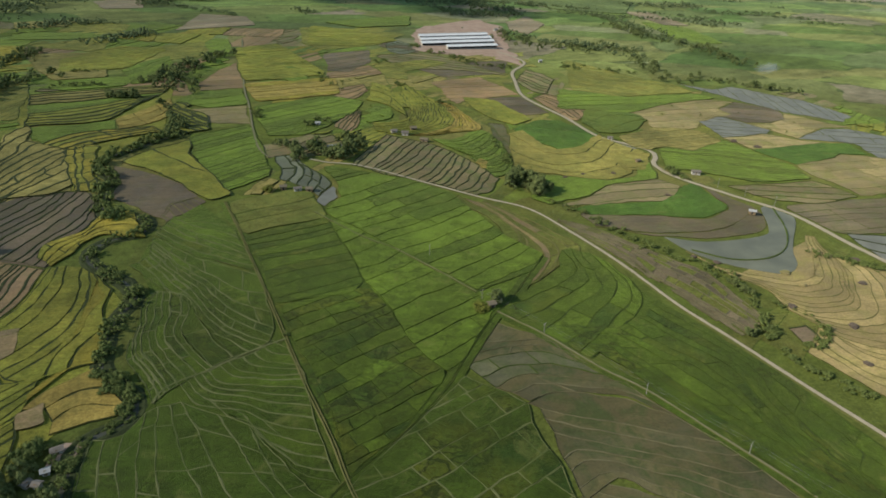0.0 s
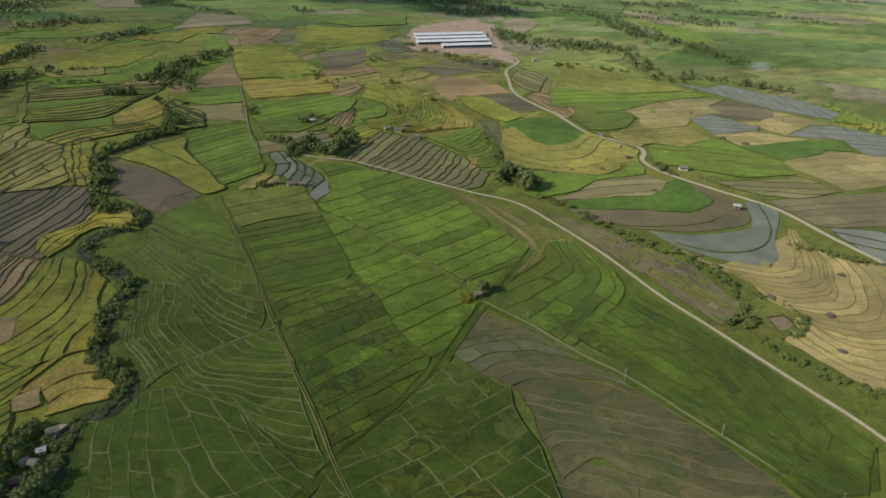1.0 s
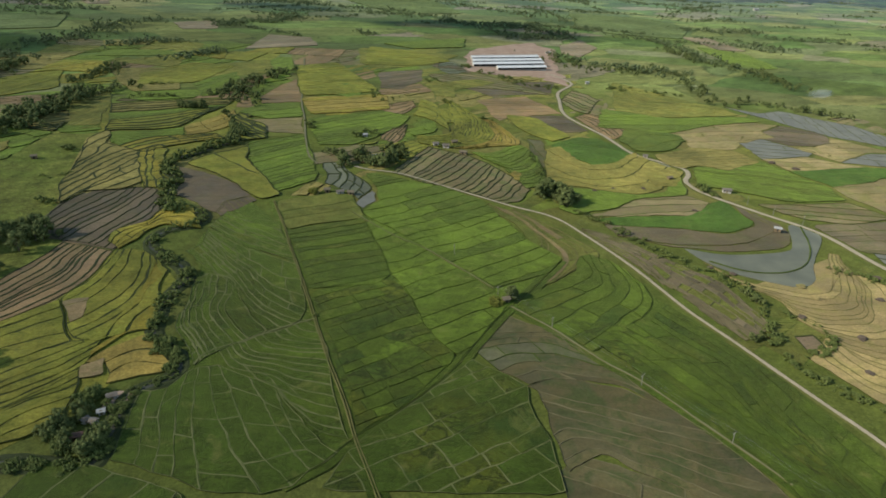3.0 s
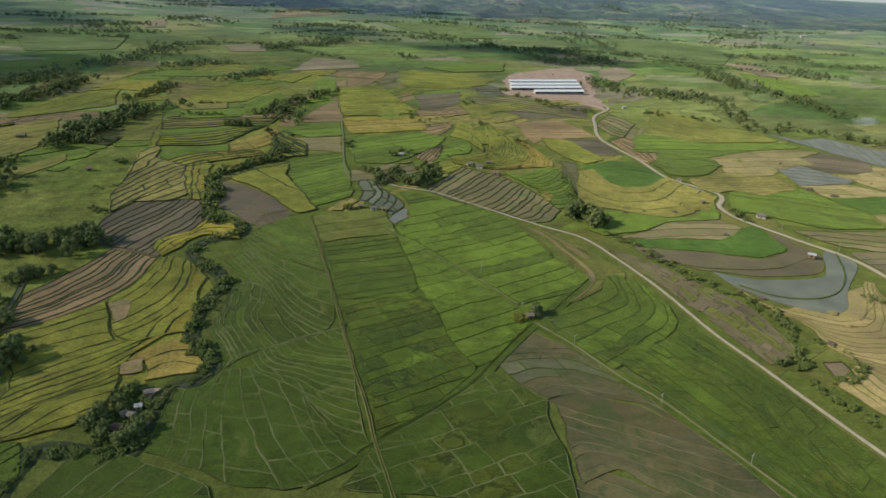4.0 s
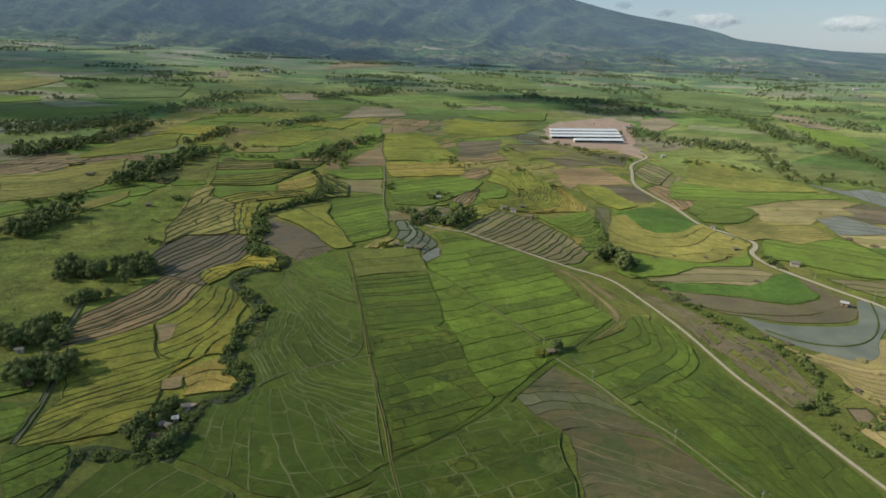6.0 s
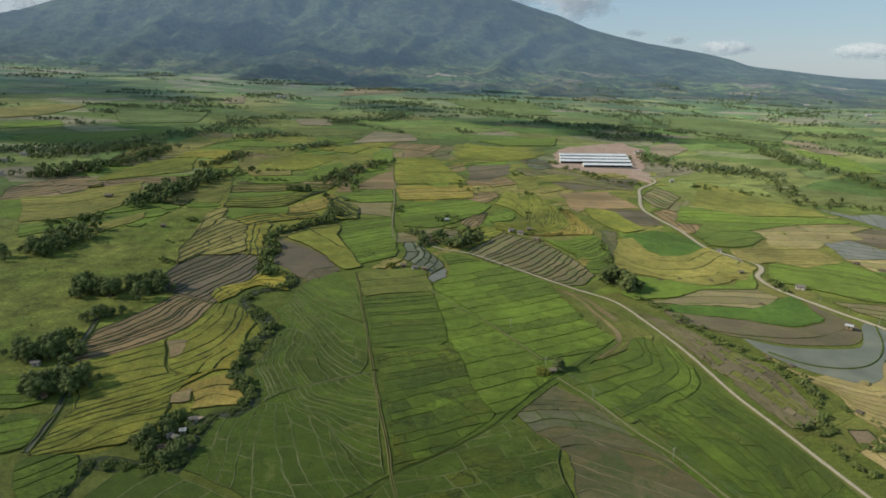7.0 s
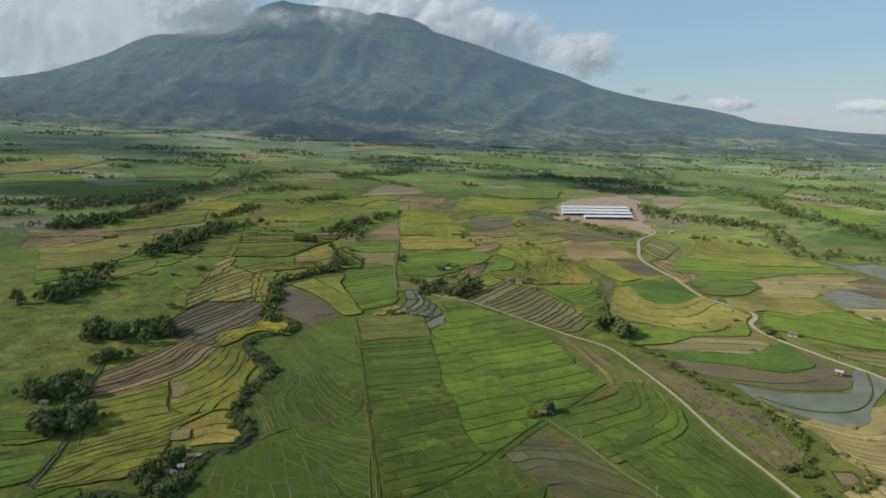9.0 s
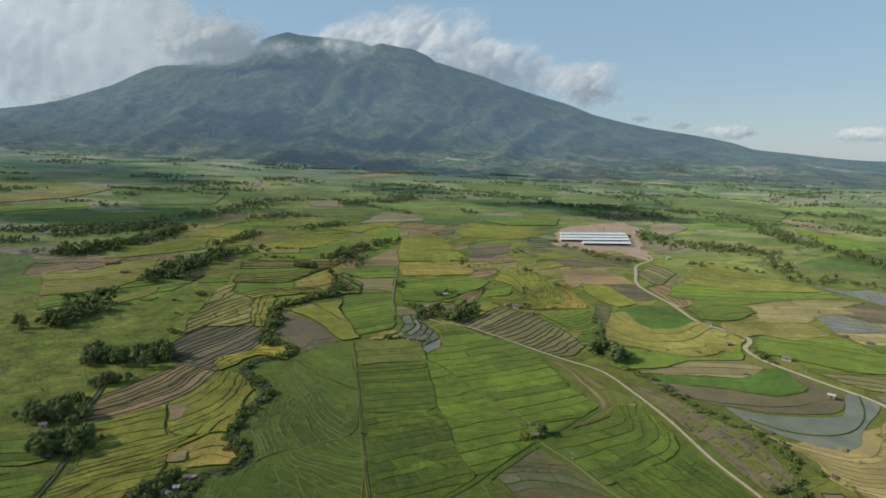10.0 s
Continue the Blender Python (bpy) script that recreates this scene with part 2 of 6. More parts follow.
def land_material(name, mountain=False):
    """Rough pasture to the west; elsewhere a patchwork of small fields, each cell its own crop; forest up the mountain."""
    n = Nodes(name)
    pasture = n.mix(n.ramp(n.noise(0.016, 6, 0.62), [(0.36, (0, 0, 0)), (0.64, (1, 1, 1))]), (0.088, 0.114, 0.018), (0.142, 0.146, 0.031))
    pasture = n.times(pasture, n.noise(0.05, 6, 0.65), 0.34, 0.70, 0.66, 1.25)
    pasture = n.times(pasture, n.noise(0.45, 6, 0.75), 0.30, 0.60, 0.70, 1.40)
    warped = n.add("ShaderNodeVectorMath", operation="ADD")
    wob = n.add("ShaderNodeTexNoise")
    n.put(wob.inputs["Vector"], n.pos)
    wob.inputs["Scale"].default_value = 0.010
    wob.inputs["Detail"].default_value = 4
    grow = n.add("ShaderNodeVectorMath", operation="SCALE")
    n.put(grow.inputs[0], wob.outputs["Color"])
    grow.inputs["Scale"].default_value = 90
    n.put(warped.inputs[0], n.pos)
    n.put(warped.inputs[1], grow.outputs[0])

    def patchwork(sx, sy, turn, stops, share):
        stretch = n.add("ShaderNodeMapping")
        n.put(stretch.inputs[0], warped.outputs[0])
        stretch.inputs["Rotation"].default_value = (0, 0, radians(turn))
        stretch.inputs["Scale"].default_value = (sx, sy, 0.0)
        out = []
        for feature in ("F1", "DISTANCE_TO_EDGE"):
            v = n.add("ShaderNodeTexVoronoi", feature=feature)
            v.inputs["Scale"].default_value = 1.0
            v.inputs["Randomness"].default_value = 0.9
            n.put(v.inputs["Vector"], stretch.outputs[0])
            out.append(v)
        split = n.add("ShaderNodeSeparateColor")
        n.put(split.inputs[0], out[0].outputs["Color"])
        crop = n.ramp(split.outputs[0], stops)
        crop = n.times(crop, split.outputs[1], 0.0, 0.78, 1.0, 1.25)
        hedge = n.math("LESS_THAN", n.math("ADD", out[1].outputs["Distance"], n.math("MULTIPLY", n.noise(0.035, 5, 0.65), 0.22)), 0.115)
        return n.mix(n.math("MULTIPLY", hedge, share), crop, (0.044, 0.064, 0.020))

    near = patchwork(0.021, 0.027, -24, [(0.0, (0.068, 0.092, 0.016)), (0.2, (0.096, 0.114, 0.020)), (0.4, (0.128, 0.118, 0.030)), (0.55, (0.078, 0.098, 0.017)),
                                         (0.7, (0.140, 0.120, 0.038)), (0.85, (0.092, 0.108, 0.020))], 0.5)
    # distant patches: extra blue in these crop colours stands in for haze
    wide = patchwork(0.0070, 0.0125, 17, [(0.0, (0.075, 0.119, 0.034)), (0.14, (0.126, 0.172, 0.042)), (0.28, (0.192, 0.187, 0.065)), (0.42, (0.071, 0.110, 0.038)),
                                          (0.54, (0.167, 0.185, 0.057)), (0.66, (0.105, 0.158, 0.042)), (0.80, (0.226, 0.185, 0.128)), (0.88, (0.089, 0.143, 0.038))], 0.75)
    strips = n.noise(1.0, 4, 0.6, vec=n.scaled(0.0035, 0.03, 1, 22))
    wide = n.times(wide, strips, 0.36, 0.74, 0.64, 1.22)
    wide = n.times(wide, n.noise(0.0042, 5, 0.6), 0.36, 0.66, 0.62, 1.12)
    sep = n.add("ShaderNodeSeparateXYZ")
    n.put(sep.inputs[0], n.pos)
    # woods close in towards the foot of the volcano
    closing = n.add("ShaderNodeMapRange")
    n.put(closing.inputs[0], sep.outputs[1])
    closing.inputs[1].default_value = 1100
    closing.inputs[2].default_value = 3200
    closing.inputs[3].default_value = -0.10
    closing.inputs[4].default_value = 0.10
    copse = n.math("ADD", n.noise(0.0075, 8, 0.72, vec=n.scaled(0.6, 1.3, 1)), closing.outputs[0])
    trees = n.mix(n.noise(0.11, 5, 0.75), (0.026, 0.042, 0.018), (0.082, 0.112, 0.042))
    if mountain:
        # above the last fields the slope is forest throughout
        high = n.add("ShaderNodeMapRange")
        n.put(high.inputs[0], sep.outputs[2])
        high.inputs[1].default_value = 120
        high.inputs[2].default_value = 250
        high.inputs[3].default_value = 0.0
        high.inputs[4].default_value = 0.30
        copse = n.math("ADD", copse, high.outputs[0])
    woods = n.ramp(copse, [(0.53, (0, 0, 0)), (0.58, (1, 1, 1))])
    wide = n.mix(n.math("MULTIPLY", woods, 0.92), wide, trees)
    # backdrop of distance: haze put into the land's emission, stronger the farther it lies
    haze_glow = n.add("ShaderNodeMapRange")
    n.put(haze_glow.inputs[0], sep.outputs[1])
    haze_glow.inputs[1].default_value = 1200
    haze_glow.inputs[2].default_value = 3000
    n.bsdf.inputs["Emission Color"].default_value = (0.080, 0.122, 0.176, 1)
    n.put(n.bsdf.inputs["Emission Strength"], haze_glow.outputs[0])
    if mountain:
        c = n.times(wide, n.noise(0.012, 8, 0.75), 0.36, 0.42, 0.64, 1.45)
        c = n.times(c, n.noise(0.05, 5, 0.75), 0.36, 0.60, 0.64, 1.40)
        c = n.times(c, n.noise(0.0022, 5, 0.6), 0.36, 0.46, 0.64, 0.95)
        n.bump(n.noise(0.045, 7, 0.75), 1.0, 16.0)
        return n.done(c, 0.9, 0.1)
    west = n.add("ShaderNodeMapRange")
    n.put(west.inputs[0], n.math("ADD", sep.outputs[0], n.math("MULTIPLY", n.noise(0.02, 4), 60)))
    west.inputs[1].default_value = -150
    west.inputs[2].default_value = -120
    where = n.add("ShaderNodeVectorMath", operation="DISTANCE")
    n.put(where.inputs[0], n.pos)
    where.inputs[1].default_value = (40, 250, 0)
    far = n.add("ShaderNodeMapRange")
    n.put(far.inputs[0], where.outputs["Value"])
    far.inputs[1].default_value = 430
    far.inputs[2].default_value = 640
    south = n.add("ShaderNodeMapRange")
    n.put(south.inputs[0], sep.outputs[1])
    south.inputs[1].default_value = 390
    south.inputs[2].default_value = 340
    near = n.mix(n.math("MULTIPLY", south.outputs[0], 0.75), near, (0.070, 0.088, 0.017))     # rank grass between the wet paddies
    c = n.mix(far.outputs[0], n.mix(west.outputs[0], pasture, near), wide)
    c = n.times(c, n.noise(0.10, 6, 0.7), 0.32, 0.72, 0.68, 1.25)
    c = n.times(c, n.noise(0.8, 5, 0.75), 0.32, 0.72, 0.68, 1.30)
    n.bump(n.noise(0.6, 6, 0.75), 0.8, 0.5)
    return n.done(c, 0.88, 0.10, fuzz=0.05, fuzz_tint=(0.60, 0.72, 0.22, 1))


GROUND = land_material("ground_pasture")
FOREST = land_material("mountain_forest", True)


def plain_material(name, base, other, scale=1.0, rough=0.8, spec=0.3, metal=0.0, bump=0.3):
    n = Nodes(name)
    c = n.mix(n.ramp(n.noise(scale, 5, 0.65), [(0.35, (0, 0, 0)), (0.7, (1, 1, 1))]), base, other)
    c = n.mix(0.3, c, n.mix(n.noise(scale * 7, 4, 0.7), tint(base, 0.6), tint(other, 1.3)))
    n.bump(n.noise(scale * 6, 4), bump, 0.05)
    return n.done(c, rough, spec, metal)


DIRT_ROAD = plain_material("pale_dirt_road", (0.330, 0.285, 0.200), (0.235, 0.200, 0.130), 0.25)
TRACK_DIRT = plain_material("worn_track", (0.180, 0.158, 0.088), (0.110, 0.112, 0.045), 0.3)
RED_EARTH = plain_material("graded_earth", (0.215, 0.135, 0.088), (0.350, 0.262, 0.192), 0.09)
CONCRETE = plain_material("concrete", (0.42, 0.41, 0.37), (0.32, 0.31, 0.28), 0.8)
WHITE_ROOF = plain_material("white_sheet_roof", (0.66, 0.67, 0.66), (0.55, 0.55, 0.53), 0.15, 0.45, 0.5)
PALE_ROOF = plain_material("faded_sheet_roof", (0.40, 0.40, 0.38), (0.30, 0.29, 0.27), 0.6, 0.5, 0.4)
GREY_ROOF = plain_material("zinc_sheet_roof", (0.215, 0.195, 0.165), (0.110, 0.085, 0.065), 0.5, 0.75, 0.25)
RUST_ROOF = plain_material("rusty_sheet_roof", (0.170, 0.085, 0.058), (0.120, 0.070, 0.052), 0.7, 0.7)
THATCH = plain_material("palm_thatch", (0.200, 0.165, 0.105), (0.120, 0.100, 0.070), 1.2, 0.95)
PLASTER = plain_material("plastered_wall", (0.52, 0.49, 0.42), (0.38, 0.35, 0.29), 0.6)
BAMBOO = plain_material("bamboo_wall", (0.260, 0.190, 0.105), (0.170, 0.125, 0.070), 1.5)
# near-black for doorways, panes and shed sides stands in for unlit interiors
DARK_VOID = plain_material("interior_shade", (0.020, 0.020, 0.020), (0.030, 0.028, 0.025), 1.0)
BLUE_PAINT = plain_material("blue_paint", (0.10, 0.20, 0.34), (0.14, 0.25, 0.38), 0.8)
POLE_WOOD = plain_material("weathered_pole", (0.28, 0.265, 0.23), (0.20, 0.185, 0.16), 2.0)
CABLE = plain_material("aluminium_cable", (0.30, 0.30, 0.30), (0.24, 0.24, 0.24), 2.0, 0.5)
BARK = plain_material("bark", (0.110, 0.085, 0.060), (0.170, 0.140, 0.105), 2.0, 0.95)
ASH = plain_material("burnt_straw_heap", (0.055, 0.042, 0.034), (0.130, 0.100, 0.065), 1.5, 0.95)


def leaf_material(name, base, other):
    n = Nodes(name)
    c = n.mix(n.random(), tint(base, 0.75), tint(other, 1.1))
    c = n.mix(0.6, c, n.mix(n.island(), tint(base, 0.72), tint(other, 1.2)))
    return n.done(c, 0.8, 0.1)


LEAF = leaf_material("tree_leaves", (0.076, 0.105, 0.034), (0.146, 0.168, 0.056))
# leaves of the far woods, paled and blued to carry haze in their colour
LEAF_HAZY = leaf_material("hazy_leaves", (0.080, 0.112, 0.048), (0.138, 0.168, 0.072))
LEAF_PALM = leaf_material("palm_leaves", (0.048, 0.074, 0.020), (0.090, 0.105, 0.030))
LEAF_BUSH = leaf_material("bush_leaves", (0.074, 0.106, 0.028), (0.136, 0.160, 0.046))
LEAF_DRY = leaf_material("yellowing_leaves", (0.105, 0.122, 0.020), (0.160, 0.165, 0.034))


# ---------- builders ----------
def part(name, verts, faces, material, parent=None, label="", smooth=False):
    me = bpy.data.meshes.new(name)
    me.from_pydata([tuple(v) for v in verts], [], [tuple(f) for f in faces])
    for m in (material if isinstance(material, (list, tuple)) else [material]):
        me.materials.append(m)
    if smooth:
        me.polygons.foreach_set("use_smooth", [True] * len(me.polygons))
    me.update()
    ob = new(name, me)
    if parent is not None:
        ob.parent = parent
    if label:
        tagged(ob, label)
    return ob


def thing(name, label, category, m=None, group="", kind=""):
    ob = new(name)
    ob.empty_display_size = 0.5
    if m is not None:
        ob.matrix_basis = m
    return tagged(ob, label, category, group, kind)


def smooth_line(pts, step=4.0):
    """Points every few metres along a Catmull-Rom curve through pts."""
    p = [Vector((*q, 0)) for q in pts]
    p = [2 * p[0] - p[1]] + p + [2 * p[-1] - p[-2]]
    out = []
    for a, b, c, d in zip(p, p[1:], p[2:], p[3:]):
        n = max(2, int((c - b).length / step))
        for i in range(n):
            t = i / n
            out.append(0.5 * ((2 * b) + (c - a) * t + (2 * a - 5 * b + 4 * c - d) * t * t + (3 * b - a - 3 * c + d) * t ** 3))
    out.append(p[-2])
    return out


def ribbon(name, pts, profile, materials, label, category, uneven=0.25, kind="structure"):
    """A strip that follows the ground: profile is (offset, height, material index) from side to side."""
    line = smooth_line(pts)
    verts, faces, idx = [], [], []
    k = len(profile)
    for i, p in enumerate(line):
        d = (line[min(i + 1, len(line) - 1)] - line[max(i - 1, 0)]).normalized()
        side = Vector((d.y, -d.x, 0))
        for j, (o, h, _) in enumerate(profile):
            w = o + uneven * noise.noise((p.x * 0.15, p.y * 0.15, j * 3.1))
            q = p + side * w
            verts.append((q.x, q.y, terrain(q.x, q.y) + h + 0.08 * noise.noise((q.x * 0.3, q.y * 0.3, 9))))
    for i in range(len(line) - 1):
        for j in range(k - 1):
            a = i * k + j
            faces.append((a, a + 1, a + k + 1, a + k))
            idx.append(profile[j][2])
    ob = part(name, verts, faces, materials)
    ob.data.polygons.foreach_set("material_index", idx)
    return tagged(ob, label, category, kind=kind)


# ---------- fields ----------
def wander(x, y):
    """The hand-made unevenness of bunds."""
    a = noise.noise_vector((x * 0.035, y * 0.035, 3.3))
    b = noise.noise_vector((x * 0.13, y * 0.13, 7.7))
    c = noise.noise_vector((x * 0.45, y * 0.45, 2.2))
    k = 0.9 if y < 360 else 1.5
    return x + 2.6 * a.x + k * b.x + 0.4 * c.x, y + 2.6 * a.y + k * b.y + 0.4 * c.y


def densify(poly, step):
    out = []
    for a, b in zip(poly, poly[1:] + poly[:1]):
        n = max(1, int(math.hypot(b[0] - a[0], b[1] - a[1]) / step + 0.5))
        out += [(a[0] + (b[0] - a[0]) * i / n, a[1] + (b[1] - a[1]) * i / n) for i in range(n)]
    return out


def inside(x, y, poly):
    odd = False
    for (ax, ay), (bx, by) in zip(poly, poly[1:] + poly[:1]):
        if (ay > y) != (by > y) and x < ax + (bx - ax) * (y - ay) / (by - ay):
            odd = not odd
    return odd


def is_taken(x, y):
    """Whether a block, a road or a stream already lies there."""
    for (lx, ly, hx, hy), poly in BOXED:
        if lx <= x <= hx and ly <= y <= hy and inside(x, y, poly):
            return True
    return any((x - px) ** 2 + (y - py) ** 2 < r * r for px, py, r in CLEAR)


def area_of(poly):
    return 0.5 * sum(a[0] * b[1] - b[0] * a[1] for a, b in zip(poly, poly[1:] + poly[:1]))


def cut(polys, axis, places):
    """Cuts flat polygons along lines at the given places of one axis."""
    bm = bmesh.new()
    for poly in polys:
        vs = [bm.verts.new((x, y, 0)) for x, y in poly]
        bm.faces.new(vs)
    no = (1, 0, 0) if axis == 0 else (0, 1, 0)
    for c in places:
        co = (c, 0, 0) if axis == 0 else (0, c, 0)
        bmesh.ops.bisect_plane(bm, geom=bm.verts[:] + bm.edges[:] + bm.faces[:], plane_co=co, plane_no=no)
    out = [[(v.co.x, v.co.y) for v in f.verts] for f in bm.faces]
    bm.free()
    return out


def steps(rng, lo, hi, gap, jitter=0.3):
    out, c = [], lo + gap * rng.uniform(0.4, 1.0)
    while c < hi - gap * 0.35:
        out.append(c)
        c += gap * rng.uniform(1 - jitter, 1 + jitter)
    return out


def inset(poly, g):
    """Moves each corner of a counter-clockwise outline inwards by about g."""
    out = []
    for a, b, c in zip(poly[-1:] + poly[:-1], poly, poly[1:] + poly[:1]):
        d1 = Vector((b[0] - a[0], b[1] - a[1]))
        d2 = Vector((c[0] - b[0], c[1] - b[1]))
        if d1.length < 1e-6 or d2.length < 1e-6:
            continue
        n1 = Vector((-d1.y, d1.x)).normalized()
        n2 = Vector((-d2.y, d2.x)).normalized()
        m = n1 + n2
        if m.length < 0.2:
            m = n1
        m = m.normalized()
        k = g / max(0.5, m.dot(n1)) * (1.0 + 1.1 * noise.noise((b[0] * 0.22, b[1] * 0.22, 1.7)))
        out.append((b[0] + m.x * k, b[1] + m.y * k))
    return out


# crop: materials of the plots, height, bund material, half width of a bund, label, height of a bund
FLAT = ("straw", "plowed", "vivid", "paddywater", "stubble")     # level fields with hardly a bank between them
CROPS = {
    "green": ([GREEN] * 4 + [DEEP, MIDGREEN], 0.42, BUND_LIGHT, 0.27, "green young rice paddies parted by thin grassy bunds", 0.56),
    "greendark": ([GREEN, GREEN, MIDGREEN, DEEP], 0.52, BUND_GREEN, 0.34, "green rice paddies with dark winding bunds", 0.4),
    "vivid": ([VIVID], 0.5, BUND_OLIVE, 0.22, "vivid green young rice in an even stand", 0.3),
    "brownplot": ([RINGSOIL, RINGSOIL, WEEDY], 0.08, BUND_SOIL, 0.2, "strip of small brown plots parted by bare earth banks", 0.4),
    "tan": ([TAN], 0.1, BUND_OLIVE, 0.3, "dry cut field of thin straw and weeds beside the paddies", 0.26),
    "brownarc": ([WEEDY, WEEDY, FALLOW], 0.12, BUND_OLIVE, 0.24, "brown-green fallow strips in wide arcs beside the road", 0.34),
    "lime": ([LIME, LIME, GREEN], 0.58, BUND_GREEN, 0.30, "bright green rice paddies in narrow dark-edged strips", 0.34),
    "deep": ([DEEP, DEEP, DEEP, GREEN, MIDGREEN], 0.55, BUND_GREEN, 0.2, "deep green rice paddies with blotchy yellowing patches", 0.40),
    "limepatch": ([LIME, GREEN, DEEP, YELLOWGREEN], 0.56, BUND_GREEN, 0.2, "yellowing patches of rice in small crooked plots", 0.4),
    "deeplow": ([DEEP, DEEP, DARKRICE], 0.5, BUND_LIGHT, 0.25, "deep green rice paddies with crooked grassy bunds", 0.56),
    "fanlow": ([DARKRICE], 0.42, BUND_LIGHT, 0.24, "deep green rice paddies parted by thin straight bunds", 0.54),
    "weedy": ([WEEDY], 0.36, BUND_GREEN, 0.2, "olive plot of rank weeds among the green paddies", 0.34),
    "olive": ([OLIVE], 0.3, BUND_DARK, 0.25, "weedy olive-coloured fallow field of rough grass", 0.3),
    "yellow": ([YELLOW, YELLOW, YELLOW, YELLOWGREEN], 0.75, BUND_DARK, 0.42, "ripening yellow rice terraces with dark grassy risers", 0.56),
    "yellowgreen": ([YELLOWGREEN], 0.7, BUND_DARK, 0.42, "rice terraces turning from green to yellow", 0.56),
    "oliveyellow": ([OLIVEYELLOW], 0.6, BUND_DARK, 0.42, "thin olive-yellow rice terraces with dark winding risers", 0.56),
    "golden": ([GOLDEN, GOLDEN, YELLOW], 0.6, BUND_DARK, 0.36, "golden ripe rice in curved terraces", 0.3),
    "stubble": ([STUBBLE], 0.10, BUND_DARK, 0.36, "harvested terraces of brown rice stubble", 0.36),
    "goldstraw": ([GOLDSTRAW], 0.10, BUND_OLIVE, 0.2, "dry harvested terraces strewn with golden straw", 0.3),
    "straw": ([STRAW], 0.10, BUND_OLIVE, 0.22, "dry harvested fields strewn with pale straw", 0.36),
    "plowed": ([PLOWED], 0.06, BUND_DARK, 0.36, "dark plowed mud terraces waiting for planting", 0.38),
    "fallow": ([GRASSY], 0.12, BUND_DARK, 0.30, "brown fallow terraces half grown over with weeds", 0.5),
    "mud": ([MUD], 0.05, BUND_SOIL, 0.19, "flooded grey-brown mud paddies with pale earth bunds", 0.3),
    "mudpale": ([MUD_PALE, MUD_PALE, MUD], 0.05, BUND_GREEN, 0.2, "pale mud paddies with dark broken bunds", 0.3),
    "ochre": ([OCHRE], 0.5, BUND_DARK, 0.36, "ochre thin ripe rice in wide curved terraces", 0.3),
    "ringsoil": ([RINGSOIL], 0.08, BUND_OLIVE, 0.18, "bare brown soil in a wide arc above the pond", 0.25),
    "wetmud": ([WETMUD], 0.05, BUND_DARK, 0.5, "wet grey-green mud terraces with dark banks", 0.4),
    "cutpatch": ([FALLOW], 0.84, BUND_OLIVE, 0.2, "small brown harvested patch within the terraces", 0.8),
    "paddywater": ([PADDYWATER], 0.03, BUND_DARK, 0.42, "flooded paddies of still grey-blue water", 0.36),
}
field_count = 0
TAKEN = []              # outlines of the blocks laid so far
filling = False         # whether to keep clear of them


def field(crop, outline, angle, spacing, length, bend=0.0):
    """A block of terraced plots: rows run at the angle, bent like a parabola, and are parted at random lengths."""
    global field_count
    field_count += 1
    rng = random.Random(100 + field_count)
    mats, height, bund_mat, half, label, bank = CROPS[crop]
    if area_of(outline) < 0:
        outline = outline[::-1]
    if crop in ("yellow", "yellowgreen", "oliveyellow", "green", "olive", "golden") and 380 < outline[0][1] < 1000 and spacing < 40:
        spacing = min(spacing, rng.uniform(5.2, 7.6))      # the upper slopes are cut into narrow steps
    if crop in FLAT:
        outline = inset(outline, -1.0)
    else:
        outline = [q for a, b in zip(outline, outline[1:] + outline[:1]) for q in ((a[0] * 0.93 + b[0] * 0.07, a[1] * 0.93 + b[1] * 0.07), (a[0] * 0.07 + b[0] * 0.93, a[1] * 0.07 + b[1] * 0.93))]
    cx = sum(p[0] for p in outline) / len(outline)
    cy = sum(p[1] for p in outline) / len(outline)
    ca, sa = math.cos(radians(angle)), math.sin(radians(angle))
    flat = []
    for x, y in densify(outline, 4.0):
        u, v = (x - cx) * ca + (y - cy) * sa, -(x - cx) * sa + (y - cy) * ca
        flat.append((u, v - bend * u * u))
    vs = [p[1] for p in flat]
    rows = cut([flat], 1, steps(rng, min(vs), max(vs), spacing, 0.4))
    pieces = []
    for row in rows:
        us = [p[0] for p in row]
        if max(us) - min(us) > length * 1.2:
            pieces += cut([row], 0, steps(rng, min(us), max(us), length, 0.45))
        else:
            pieces.append(row)
    base = terrain(cx, cy)
    if not filling:
        TAKEN.append(outline)
    block = thing("rice_field", label, "field", Matrix.Translation((cx, cy, base)), kind="structure")
    is_flat = crop in FLAT and not filling
    bv, bf = [], []
    step = 3.5 if spacing < 14 else 6.0
    for piece in pieces:
        if abs(area_of(piece)) < spacing * 1.5:
            continue
        loop = []
        for u, v in densify(piece, step):
            v += bend * u * u
            loop.append((cx + u * ca - v * sa, cy + u * sa + v * ca))
        plot_and_bund(loop, crop, block, base, cx, cy, rng, bv, bf, is_flat)
    if not bf:
        bpy.data.objects.remove(block)
        return None
    # far green blocks get the darker bank colour for the shade of risers
    bank_mat = BUND_MID if (cx > 60 and cy > 300) or cy > 640 else BUND_OLIVE if is_flat and cy > 300 else BUND_GREEN if bund_mat == BUND_LIGHT and cy > 380 else bund_mat
    tagged(part("bund", bv, bf, bank_mat, block), kind="stuff")
    return block


